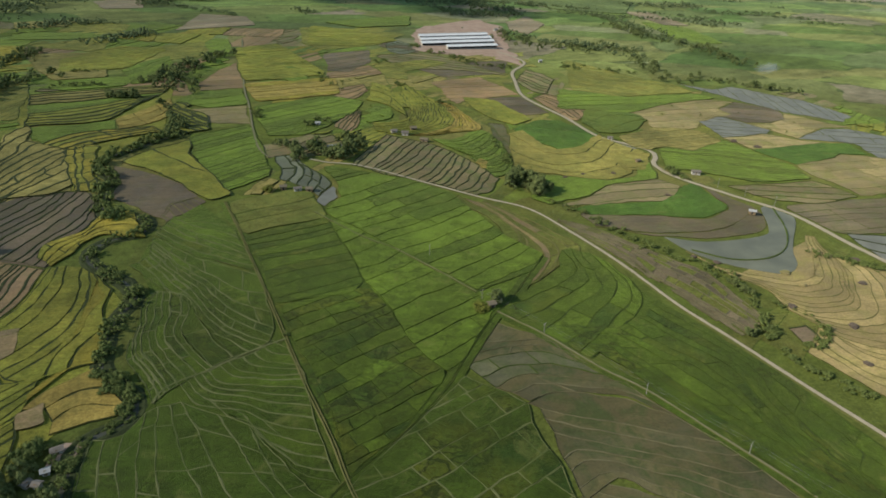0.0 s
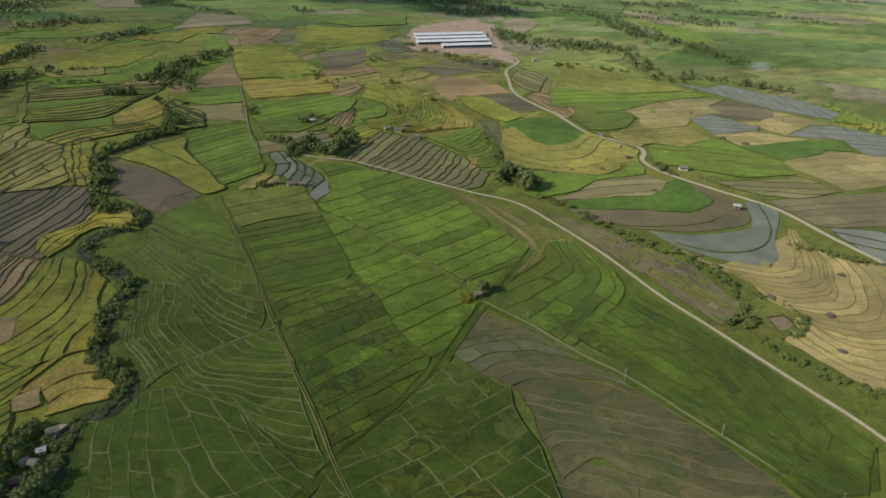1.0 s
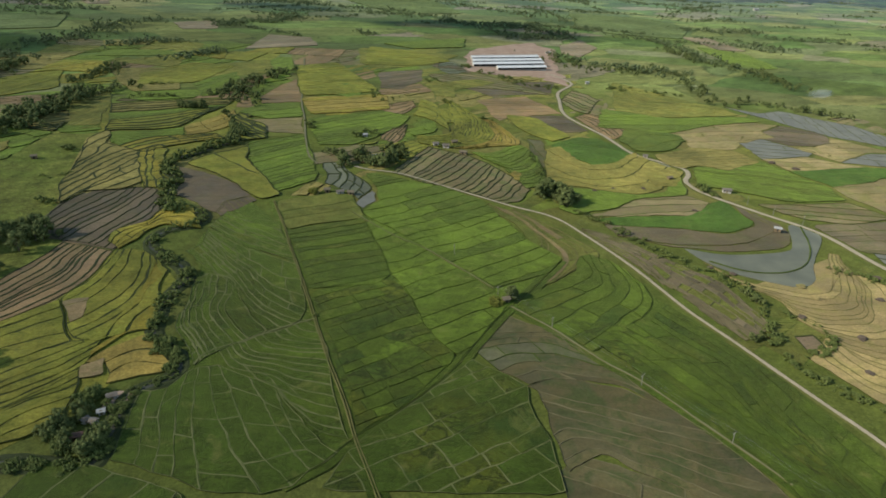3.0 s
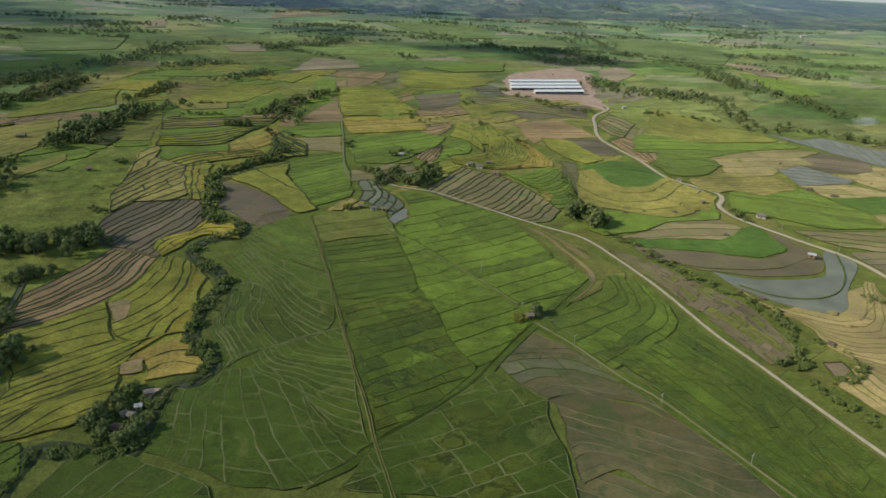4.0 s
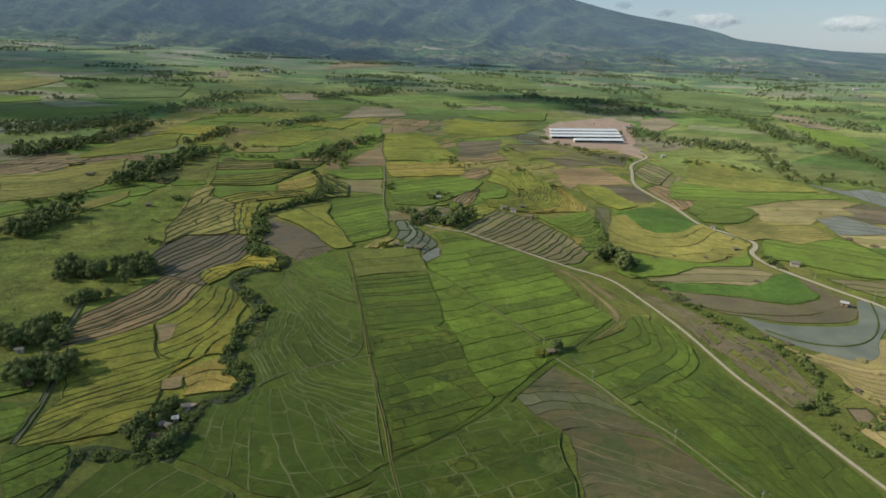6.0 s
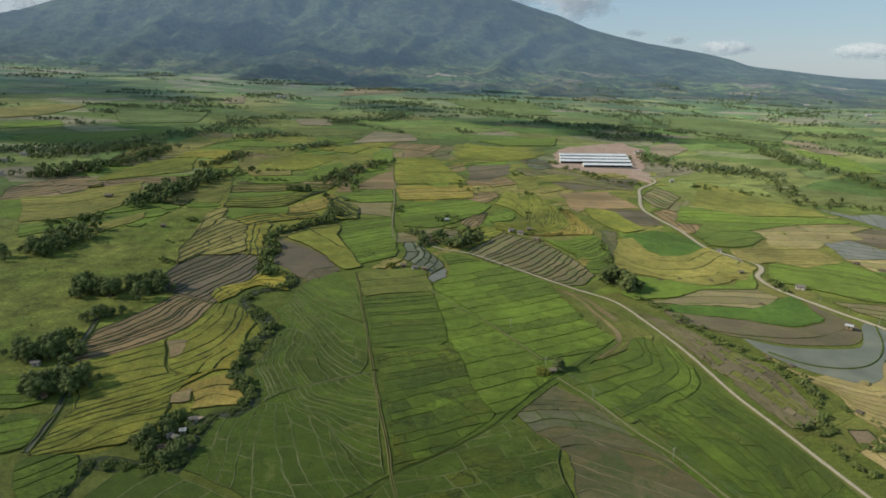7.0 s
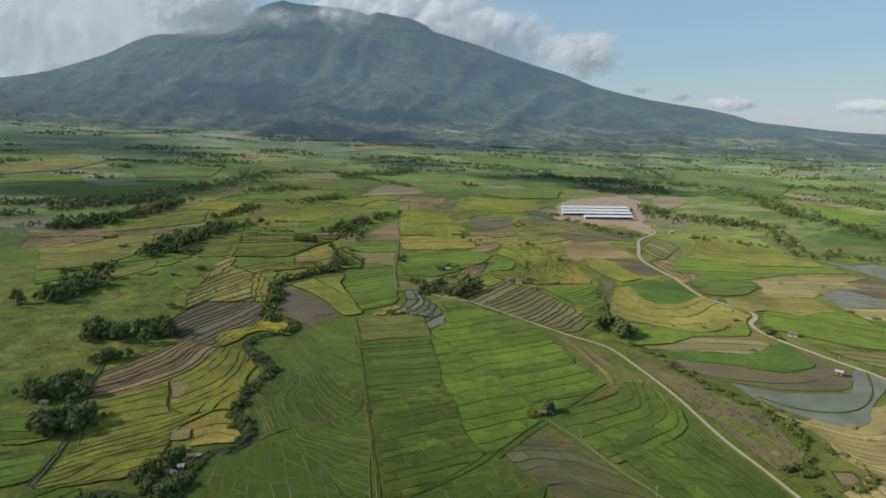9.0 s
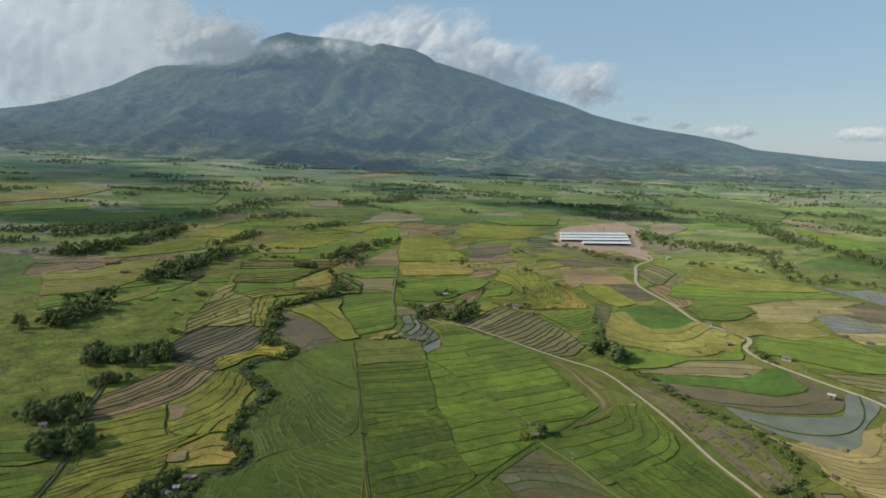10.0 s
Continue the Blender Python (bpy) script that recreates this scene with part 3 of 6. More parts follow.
def plot_and_bund(loop, crop, block, base, cx, cy, rng, bv, bf, flat=False):
    """One plot with the low bank round it; loop is counter-clockwise."""
    mats, height, bund_mat, half, label, bank = CROPS[crop]
    if flat and cy > 300:
        half, bank, height = half * 0.6, bank * 0.5, height * 0.6
    elif 400 < cy < 640 and cx < -60 and crop in ("yellow", "yellowgreen", "oliveyellow"):
        half, bank = (0.62, 0.85) if cy < 480 else (0.9, 1.1)          # wider, higher banks here so that the lines show from the camera
    elif cy > 360:
        half = max(half, 0.36)
    if crop == "green" and cy > 380:
        mats = [LIME, LIME, GREEN]
    if area_of(loop) < 0:
        loop = loop[::-1]
    loop = [wander(x, y) for x, y in loop]
    clean = [p for p, q in zip(loop, loop[1:] + loop[:1]) if math.hypot(p[0] - q[0], p[1] - q[1]) > 0.6]
    if len(clean) < 4:
        return
    if filling:
        hits = sum(is_taken(x, y) for x, y in clean)
        if hits > len(clean) * 0.45:
            return
        if hits:
            height, bank = -0.05, 0.0
    inner = inset(clean, half * rng.uniform(0.75, 1.3))
    if len(inner) != len(clean) or area_of(inner) < 6:
        return
    k = len(clean)
    at = len(bv)
    for ring, h in ((clean, bank), (inner, bank - 0.08), (inner, -0.3)):
        bv += [(x - cx, y - cy, terrain(x, y) - base + h + (0.1 * noise.noise((x * 0.4, y * 0.4, 0)) if h > 0 else 0)) for x, y in ring]
    for i in range(k):
        j = (i + 1) % k
        bf += [(at + i, at + j, at + k + j, at + k + i), (at + k + i, at + k + j, at + 2 * k + j, at + 2 * k + i)]
    tall = height > 0.2
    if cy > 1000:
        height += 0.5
        # beyond 1000 m the plots take the haze-paled colours
        mats = [HAZY_SOIL] if crop in ("straw", "stubble", "plowed") else [HAZY_GREEN] if crop == "lime" else mats
    top = height * rng.uniform(0.88, 1.12) + rng.uniform(-0.05, 0.05) * (1 if tall else 0.5)
    pv = [(x - cx, y - cy, terrain(x, y) - base + top) for x, y in inner]
    pv += [(x - cx, y - cy, terrain(x, y) - base - 0.2) for x, y in inner]
    pf = [tuple(range(k))] + [(i, i + k, (i + 1) % k + k, (i + 1) % k) for i in range(k)]
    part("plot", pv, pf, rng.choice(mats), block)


def terraces(crop, curves, rows, length):
    """Terraces that pass gradually from one curve to the next, each row parted at random lengths."""
    global field_count
    field_count += 1
    rng = random.Random(500 + field_count)
    n = 60
    lines = []
    for c in curves:
        fine = smooth_line(c, 2.0)
        run = [0.0]
        for a, b in zip(fine, fine[1:]):
            run.append(run[-1] + (b - a).length)
        at = np.linspace(0, run[-1], n + 1)
        lines.append(np.stack([np.interp(at, run, [p.x for p in fine]), np.interp(at, run, [p.y for p in fine])], 1))
    cx, cy = (float(v) for v in np.mean(np.concatenate(lines), 0))
    base = terrain(cx, cy)
    for a, b in zip(lines, lines[1:]):
        TAKEN.append([tuple(p) for p in a[::4]] + [tuple(p) for p in b[::-4]])
    block = thing("rice_field", CROPS[crop][4], "field", Matrix.Translation((cx, cy, base)), kind="structure")
    bv, bf = [], []
    for a, b, count in zip(lines, lines[1:], rows):
        share = np.array([0.0] + [rng.uniform(0.7, 1.3) for _ in range(count)])
        share = np.cumsum(share) / share.sum()
        for s0, s1 in zip(share, share[1:]):
            lo, hi = a + (b - a) * s0, a + (b - a) * s1
            total = float(np.sum(np.linalg.norm(np.diff(lo, axis=0), axis=1)))
            cuts = [0] + [int(c / total * n) for c in steps(rng, 0, total, length, 0.45)] + [n] if total > length * 1.3 else [0, n]
            stride = max(1, int(3.5 / max(total / n, 0.1)))
            for i, j in zip(cuts, cuts[1:]):
                if j - i < 1:
                    continue
                keep = sorted(set(list(range(i, j, stride)) + [j]))
                loop = [tuple(float(v) for v in lo[q]) for q in keep] + [tuple(float(v) for v in hi[q]) for q in keep[::-1]]
                plot_and_bund(densify(loop, 6.0), crop, block, base, cx, cy, rng, bv, bf)
    if bf:
        tagged(part("bund", bv, bf, CROPS[crop][2], block), kind="stuff")
    return block


def margin(crop, outline, height):
    """The weedy crop that grows up to the bunds, under and between the plots of a block."""
    loop = densify(outline if area_of(outline) > 0 else outline[::-1], 9.0)
    mid = (sum(p[0] for p in loop) / len(loop), sum(p[1] for p in loop) / len(loop))
    bm = bmesh.new()
    bm.faces.new([bm.verts.new((x, y, 0)) for x, y in loop])
    for axis in (0, 1):
        lo, hi = min(p[axis] for p in loop), max(p[axis] for p in loop)
        for c in np.arange(lo + 12, hi, 12):
            co, no = ((c, 0, 0), (1, 0, 0)) if axis == 0 else ((0, c, 0), (0, 1, 0))
            bmesh.ops.bisect_plane(bm, geom=bm.verts[:] + bm.edges[:] + bm.faces[:], plane_co=co, plane_no=no)
    bmesh.ops.triangulate(bm, faces=bm.faces[:])
    verts = [(v.co.x, v.co.y, terrain(v.co.x, v.co.y) + height + 0.06 * noise.noise((v.co.x * 0.1, v.co.y * 0.1, 1))) for v in bm.verts]
    bm.verts.index_update()
    faces = [tuple(v.index for v in f.verts) for f in bm.faces]
    bm.free()
    tagged(part("field_margin", verts, faces, CROPS[crop][0][0]), "rank grass and rice along the bunds of a paddy block", "field", kind="structure")


# ---------- ground ----------
def ground_axis(lo, hi, fine_lo, fine_hi, fine):
    out, c, s = [], fine_lo, fine
    while c < fine_hi:
        out.append(c)
        c += fine
    while c < hi:
        out.append(c)
        s = s * 1.12 if abs(c) > 2700 else min(s * 1.12, 24)
        c += s
    out.append(hi)
    c, s = fine_lo, fine
    while True:
        s = s * 1.12 if abs(c) > 2400 else min(s * 1.12, 24)
        c -= s
        if c <= lo:
            break
        out.insert(0, c)
    out.insert(0, lo)
    return out


def make_ground():
    xs = ground_axis(-4400, 4400, -420, 520, 15)
    ys = ground_axis(-900, 4500, 60, 900, 15)
    verts = []
    for y in ys:
        for x in xs:
            verts.append((x, y, terrain(x, y) - 0.12))
    k = len(xs)
    faces = [(j * k + i, j * k + i + 1, (j + 1) * k + i + 1, (j + 1) * k + i) for j in range(len(ys) - 1) for i in range(k - 1)]
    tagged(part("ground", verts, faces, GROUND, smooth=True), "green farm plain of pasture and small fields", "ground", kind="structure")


make_ground()

# ---------- volcano ----------
PEAK_Y = 3700
FOOT_Y = 1900
SUNK = 5.0               # the skirt of the mountain lies this far under the plain
# crest heights from west to east, fitted to the skyline the camera sees
CREST = [(-4400, 230), (-3325, 346), (-3093, 376), (-2903, 394), (-2713, 423), (-2524, 472), (-2337, 524), (-2150, 602), (-2040, 636), (-1788, 670), (-1611, 695), (-1505, 730),
         (-1434, 765), (-1363, 800), (-1294, 823), (-1224, 839), (-1156, 823), (-1054, 812), (-918, 800), (-817, 788), (-723, 758), (-665, 774), (-582, 758), (-482, 742),
         (-391, 704), (-348, 669), (-248, 641), (-82, 593), (51, 543), (249, 480), (414, 436), (578, 370), (741, 330), (904, 296), (1064, 272), (1224, 249), (1384, 215),
         (1464, 188), (1543, 176), (1700, 162), (1856, 145), (2010, 132), (2218, 122), (2900, 95)]
CREST_X, CREST_Z = [c[0] for c in CREST], [c[1] for c in CREST]


def volcano_height(x, y):
    """A broad ridge under an uneven crest fitted to the camera's view, its flanks cut by gullies that run down from the
    top.
    """
    crest = max(float(np.interp(x, CREST_X, CREST_Z)) - terrain(x, 3000) + SUNK, 0.0)
    run = PEAK_Y - FOOT_Y
    s = (PEAK_Y - y) / run if y < PEAK_Y else (y - PEAK_Y) / (run * 0.6)
    g = max(0.0, 1 - s) ** (1.75 + 0.5 * min(1.0, crest / 700))
    mid = 4 * max(0.0, s) * max(0.0, 1 - s)
    lean = x + (x + 1100) * 0.55 * s + 180 * noise.noise((x * 0.0016, y * 0.0016, 6.0))
    rib = 1 - 2 * abs(noise.noise((lean * 0.0034, s * 0.9, 0.3))) - 0.6 * abs(noise.noise((lean * 0.0085, s * 2.2, 4.0)))
    h = crest * g + (rib - 0.35) * 0.115 * crest * mid * (0.35 + g)
    h += 0.055 * crest * noise.fractal((x * 0.006, y * 0.0055, 1.0), 0.8, 2.0, 6) * min(1.0, 0.06 + mid)
    low = max(0.0, min(1.0, 2.5 - 2.5 * s)) * max(0.0, 1 - 2.2 * g)
    return h + low * 16 * max(0.0, noise.noise((x * 0.0042, y * 0.0036, 8.0)))


def land(x, y):
    """The surface of the plain or of the mountain's foot above it."""
    z = terrain(x, y)
    return max(z, terrain(x, min(y, 3000)) - SUNK + volcano_height(x, y)) if y > FOOT_Y else z


def make_volcano():
    verts, faces = [], []
    n, m = 420, 170
    for j in range(m):
        for i in range(n):
            x = -4300 + 7200 * i / (n - 1)
            y = FOOT_Y + 2500 * j / (m - 1)
            verts.append((x, y, terrain(x, min(y, 3000)) - SUNK + volcano_height(x, y)))
    for j in range(m - 1):
        for i in range(n - 1):
            faces.append((j * n + i, j * n + i + 1, (j + 1) * n + i + 1, (j + 1) * n + i))
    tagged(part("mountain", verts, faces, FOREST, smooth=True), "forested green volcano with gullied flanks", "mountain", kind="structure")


make_volcano()


# ---------- roads, canal, ditch, pond ----------
ROAD_A = [(168, 143), (162, 169), (152, 198), (142, 229), (133, 255), (124, 294), (112, 330), (98, 362), (74, 381), (41, 410), (7, 439), (-15, 447), (-26, 454)]
ROAD_B = [(212, 830), (223, 803), (227, 764), (198, 717), (187, 673), (177, 612), (192, 544), (199, 494), (215, 471), (226, 455), (222, 440), (214, 427), (217, 404), (237, 371), (258, 339), (264, 301), (270, 269)]
TRACK_C = [(-103, 886), (-92, 756), (-83, 648), (-74, 582), (-68, 527), (-61, 479), (-53, 458)]
CANAL = [(-74, 387), (-63, 349), (-56, 321), (-47, 287), (-38, 252), (-30, 221), (-23, 197), (-19, 179), (-16, 169)]
DITCH = [(-41, 160), (-29, 168), (-19, 179), (1, 196), (18, 214), (28, 229), (47, 256), (58, 267), (73, 287), (87, 305)]
PATH_POLES = [(50, 260), (65, 241), (79, 218), (91, 203), (104, 179), (118, 153), (122, 142)]
PATH_CROSS = [(-38, 252), (-52, 245), (-64, 237), (-78, 229), (-81, 221)]
STREAM = [(-118, 516), (-139, 484), (-154, 464), (-155, 444), (-141, 424), (-141, 404), (-137, 382), (-125, 366), (-113, 370), (-110, 353), (-125, 344), (-130, 329), (-121, 315), (-108, 303), (-101, 289), (-105, 273), (-105, 259), (-103, 245), (-96, 233), (-87, 226), (-87, 214), (-98, 206), (-99, 196), (-99, 178), (-101, 170), (-117, 173), (-130, 172), (-130, 153), (-132, 145)]
POND = [(162, 319), (183, 311), (219, 314), (231, 324), (245, 350), (253, 350), (256, 334), (234, 307), (223, 293), (217, 282), (205, 274), (193, 278), (178, 288), (167, 302)]
POND_BUND = [(169, 303), (185, 291), (206, 290), (224, 300), (240, 321), (252, 348)]
PATH_DIAG = [(-25, 369), (-1, 336), (14, 321), (32, 296), (45, 276)]
LEFT_BANK = [(-156, 176), (-162, 201), (-171, 223), (-186, 240), (-191, 267), (-199, 292)]
ribbon("road", ROAD_A, [(-1.9, -0.2, 1), (-0.95, 0.38, 0), (-0.3, 0.44, 0), (0.3, 0.44, 0), (0.95, 0.38, 1), (1.9, -0.2, 1)], [DIRT_ROAD, VERGE], "pale unpaved farm road between the paddies", "road")
ribbon("road", ROAD_B, [(-3.0, -0.2, 1), (-1.75, 0.38, 0), (-0.6, 0.45, 0), (0.6, 0.45, 0), (1.75, 0.38, 1), (3.0, -0.2, 1)], [DIRT_ROAD, VERGE], "wider pale dirt road winding to the farm sheds", "road")
ribbon("track", TRACK_C, [(-1.3, -0.2, 1), (-0.7, 0.5, 0), (0.7, 0.5, 1), (1.3, -0.2, 1)], [TRACK_DIRT, VERGE], "narrow worn track along a field boundary", "track")
CANAL.append(tuple(b + 2.0 * (b - a) for a, b in zip(CANAL[-2], CANAL[-1])))
ribbon("canal", CANAL, [(-1.0, -0.2, 0), (-0.6, 0.62, 1), (-0.3, 0.62, 0), (-0.12, 0.2, 2), (0.12, 0.2, 0), (0.3, 0.66, 1), (0.6, 0.66, 0), (1.0, -0.2, 0)], [VERGE, BUND_OLIVE, DITCHWATER], "straight irrigation canal between grassy banks", "canal")
ribbon("ditch", DITCH, [(-0.6, 0.1, 0), (-0.3, 0.58, 0), (-0.12, 0.3, 1), (0.12, 0.3, 0), (0.28, 0.6, 0), (0.5, 0.1, 0)], [VERGE, BUND_GREEN], "narrow dark ditch overgrown with grass", "ditch")
ribbon("footpath", PATH_POLES, [(-0.9, -0.1, 1), (-0.4, 0.5, 0), (0.4, 0.5, 1), (0.9, -0.1, 1)], [TRACK_DIRT, VERGE], "trodden footpath on a bund below the power line", "path")
ribbon("footpath", PATH_CROSS, [(-0.9, -0.1, 1), (-0.4, 0.58, 0), (0.4, 0.58, 1), (0.9, -0.1, 1)], [BUND_LIGHT, VERGE], "grassy bund path across the green paddies", "path")
pond_loop = [(p.x, p.y) for p in smooth_line(POND + POND[:1], 5)][:-1]
part_pond = part("pond", [(x, y, terrain(x, y) + 0.22) for x, y in pond_loop] + [(x, y, terrain(x, y) - 1.5) for x, y in pond_loop],
                 [tuple(range(len(pond_loop)))] + [(i, i + len(pond_loop), (i + 1) % len(pond_loop) + len(pond_loop), (i + 1) % len(pond_loop)) for i in range(len(pond_loop))], WATER)
tagged(part_pond, "still grey-green fish pond beside the road", "pond", kind="structure")

ribbon("bund", POND_BUND, [(-0.7, -0.5, 0), (-0.25, 0.65, 0), (0.25, 0.65, 0), (0.7, -0.5, 0)], [BUND_GREEN], "curved dark bund across the fish pond", "bund", 0.3)
ribbon("ditch", LEFT_BANK, [(-2.0, -0.2, 0), (-1.2, 0.5, 0), (-0.6, 0.15, 1), (0.6, 0.15, 0), (1.2, 0.5, 0), (2.0, -0.2, 0)], [VERGE, DITCHWATER], "grassy ditch along the foot of the terraces", "ditch")
ribbon("stream", STREAM, [(-4.5, -0.2, 0), (-2.6, 0.35, 0), (-0.8, 0.1, 1), (0.8, 0.1, 0), (2.6, 0.35, 0), (4.5, -0.2, 0)], [BUND_DARK, DITCHWATER], "narrow stream in an overgrown gully", "stream", 1.2)

ribbon("footpath", PATH_DIAG, [(-0.9, -0.1, 1), (-0.45, 0.72, 0), (0.45, 0.72, 1), (0.9, -0.1, 1)], [BUND_LIGHT, VERGE], "thin worn footpath on a bund between paddies", "path")


# ---------- trees, bushes and palms ----------
def leaf_quads(rng, centre, radius, count, size):
    """Small leaves set about the shell of a clump, facing all ways but mostly outwards."""
    verts, faces = [], []
    for _ in range(count):
        d = Vector((rng.gauss(0, 1), rng.gauss(0, 1), rng.gauss(0.25, 1))).normalized()
        c = centre + d * radius * rng.uniform(0.75, 1.12)
        n = (d + 0.9 * Vector((rng.uniform(-1, 1), rng.uniform(-1, 1), rng.uniform(-0.4, 1)))).normalized()
        u = n.orthogonal().normalized()
        v = n.cross(u)
        a = rng.uniform(0, 6.28)
        u, v = u * math.cos(a) + v * math.sin(a), v * math.cos(a) - u * math.sin(a)
        s = size * rng.uniform(0.7, 1.4)
        at = len(verts)
        verts += [c - u * s, c - v * s * 0.55, c + u * s, c + v * s * 0.55]
        faces += [(at, at + 1, at + 2), (at, at + 2, at + 3)]
    return verts, faces


def core(rng, centre, radius):
    bm = bmesh.new()
    bmesh.ops.create_icosphere(bm, subdivisions=1, radius=1.0)
    verts = [centre + v.co * radius * rng.uniform(0.7, 1.0) for v in bm.verts]
    faces = [tuple(v.index for v in f.verts) for f in bm.faces]
    bm.free()
    return verts, faces


def tube(a, b, ra, rb, sides=6):
    d = (b - a).normalized()
    u = d.orthogonal().normalized()
    v = d.cross(u)
    verts = []
    for c, r in ((a, ra), (b, rb)):
        verts += [c + (u * math.cos(6.2832 * i / sides) + v * math.sin(6.2832 * i / sides)) * r for i in range(sides)]
    faces = [(i, (i + 1) % sides, (i + 1) % sides + sides, i + sides) for i in range(sides)]
    return verts, faces + [tuple(range(sides, 2 * sides))]


def join(pieces):
    verts, faces = [], []
    for v, f in pieces:
        at = len(verts)
        verts += v
        faces += [tuple(i + at for i in q) for q in f]
    return verts, faces


def tree_pieces(seed, wide=0.42, low=0.32, clumps=14, leaves=52):
    """A broad-leaved tree one unit high: tapered trunk with limbs, crown of many leafy clumps."""
    rng = random.Random(seed)
    centres = []
    for i in range(clumps):
        a = i * 2.4 + rng.uniform(-0.4, 0.4)
        h = low + (0.86 - low) * (i + 0.5) / clumps
        reach = wide * math.sin(min(1.0, (1.02 - h) * 2.2) * 1.57) * rng.uniform(0.35, 0.85)
        centres.append((Vector((math.cos(a) * reach, math.sin(a) * reach, h)), rng.uniform(0.13, 0.20) * (1.0 if clumps > 9 else 1.3 if clumps > 5 else 1.75)))
    crown = []
    for c, r in centres:
        crown.append(core(rng, c, r * 0.8))
        crown.append(leaf_quads(rng, c, r, leaves, 0.034 if leaves > 20 else 0.055 if leaves > 8 else 0.065))
    trunk = [tube(Vector((0, 0, -0.05)), Vector((0.01, 0.01, low + 0.1)), 0.035, 0.022)]
    for c, r in centres[:: max(1, clumps // 5)]:
        trunk.append(tube(Vector((0.005, 0.005, low * 0.8)), c, 0.016, 0.006, 4))
    return join(trunk), join(crown)


def bush_pieces(seed, clumps=9, leaves=44):
    rng = random.Random(seed)
    crown, stems = [], []
    for i in range(clumps):
        a = i * 2.4
        reach = 0.55 * math.sqrt((i + 0.3) / clumps)
        c = Vector((math.cos(a) * reach, math.sin(a) * reach, rng.uniform(0.22, 0.62) * (1.25 - reach)))
        r = rng.uniform(0.20, 0.30)
        crown.append(core(rng, c, r * 0.8))
        crown.append(leaf_quads(rng, c, r, leaves, 0.055 if leaves > 20 else 0.08))
        if i < 4:
            stems.append(tube(Vector((0.03 * i, 0.02 * i, -0.08)), c, 0.03, 0.012, 4))
    return join(stems), join(crown)


def palm_pieces(seed):
    rng = random.Random(seed)
    lean = Vector((rng.uniform(-0.1, 0.1), rng.uniform(-0.1, 0.1), 0))
    spots = [Vector((0, 0, -0.05)) + lean * (i / 6) ** 2 + Vector((0, 0, 0.88 * i / 6)) for i in range(7)]
    trunk = join([tube(a, b, 0.020 - 0.0012 * i, 0.0188 - 0.0012 * i, 6) for i, (a, b) in enumerate(zip(spots, spots[1:]))])
    top = spots[-1]
    fronds = []
    for i in range(15):
        a = i * 2.4
        d = Vector((math.cos(a), math.sin(a), 0))
        rise = rng.uniform(0.05, 0.30)
        side = Vector((-d.y, d.x, 0))
        verts, faces = [], []
        for k in range(13):
            s = k / 12
            p = top + d * 0.34 * s + Vector((0, 0, rise * s - 0.42 * s * s))
            w = 0.066 * math.sin(0.25 + 2.75 * s) * (1.0 if k % 2 else 0.45)
            verts += [p, p + side * w + Vector((0, 0, -w * 0.5)) + d * 0.03, p - side * w + Vector((0, 0, -w * 0.5)) + d * 0.03]
            if k:
                a = 3 * k
                faces += [(a - 3, a - 2, a + 1, a), (a - 3, a, a + 2, a - 1)]
        fronds.append((verts, faces))
    return trunk, fronds


plants = {"tree": [], "bush": [], "drybush": [], "palm": [], "far": []}


def belt(kind, line, half, count, low, high):
    """Notes plants at random along a line, to be planted afterwards."""
    rng = random.Random(sum(int(abs(a) * 7 + abs(b) * 13) for a, b in line) + count)
    pts = [Vector(p) for p in line]
    runs = [(b - a).length for a, b in zip(pts, pts[1:])]
    for _ in range(int(count * (2.5 if kind == "tree" and line[0][1] > 520 and line[0][0] < 100 else 1.2 if line[0][0] > 250 and line[0][1] > 600 else 1.8 if kind == "tree" else 1.5 if kind == "far" else 1.4))):
        r = rng.uniform(0, sum(runs))
        for a, b, l in zip(pts, pts[1:], runs):
            if r <= l:
                break
            r -= l
        p = a.lerp(b, min(1, r / l))
        x, y = p.x + rng.gauss(0, 0.72) * half, p.y + rng.gauss(0, 0.72) * half
        plants[kind].append((x, y, (1.22 if y < 650 else 1.0) * (0.6 * low + (1.08 * high - 0.6 * low) * rng.random() ** 1.25), rng.uniform(0, 6.28)))


belt("tree", [(-107, 778), (-128, 755), (-148, 716), (-151, 669), (-128, 641)], 12, 34, 6, 9)
belt("tree", [(-148, 604), (-138, 572), (-120, 531), (-121, 507)], 5, 12, 4, 6.5)
belt("bush", [(-116, 508), (-140, 487), (-154, 465), (-156, 449), (-141, 424), (-141, 404), (-136, 382), (-125, 368)], 3.5, 60, 3.2, 6)
belt("bush", [(-112, 370), (-110, 354), (-125, 344), (-129, 329), (-122, 316), (-108, 303), (-100, 290), (-105, 273), (-105, 259), (-103, 245), (-96, 233), (-89, 226)], 2, 75, 1.8, 4)
belt("bush", [(-86, 225), (-90, 214), (-98, 206), (-98, 196), (-97, 178)], 1.5, 26, 1.2, 2.4)
belt("tree", [(-229, 320), (-225, 327), (-211, 324), (-199, 332), (-181, 331)], 6, 32, 5.5, 9)
belt("tree", [(-203, 285), (-198, 291), (-190, 299)], 4, 12, 3.5, 6)
belt("bush", [(-204, 263), (-196, 270)], 3, 7, 3, 5)
belt("tree", [(-207, 241), (-197, 249), (-190, 251)], 6, 18, 5, 8.5)
belt("tree", [(-177, 209), (-175, 216), (-166, 217), (-170, 228)], 6, 24, 5, 8.5)
belt("tree", [(-302, 379), (-298, 407), (-295, 429)], 11, 42, 5.5, 9)
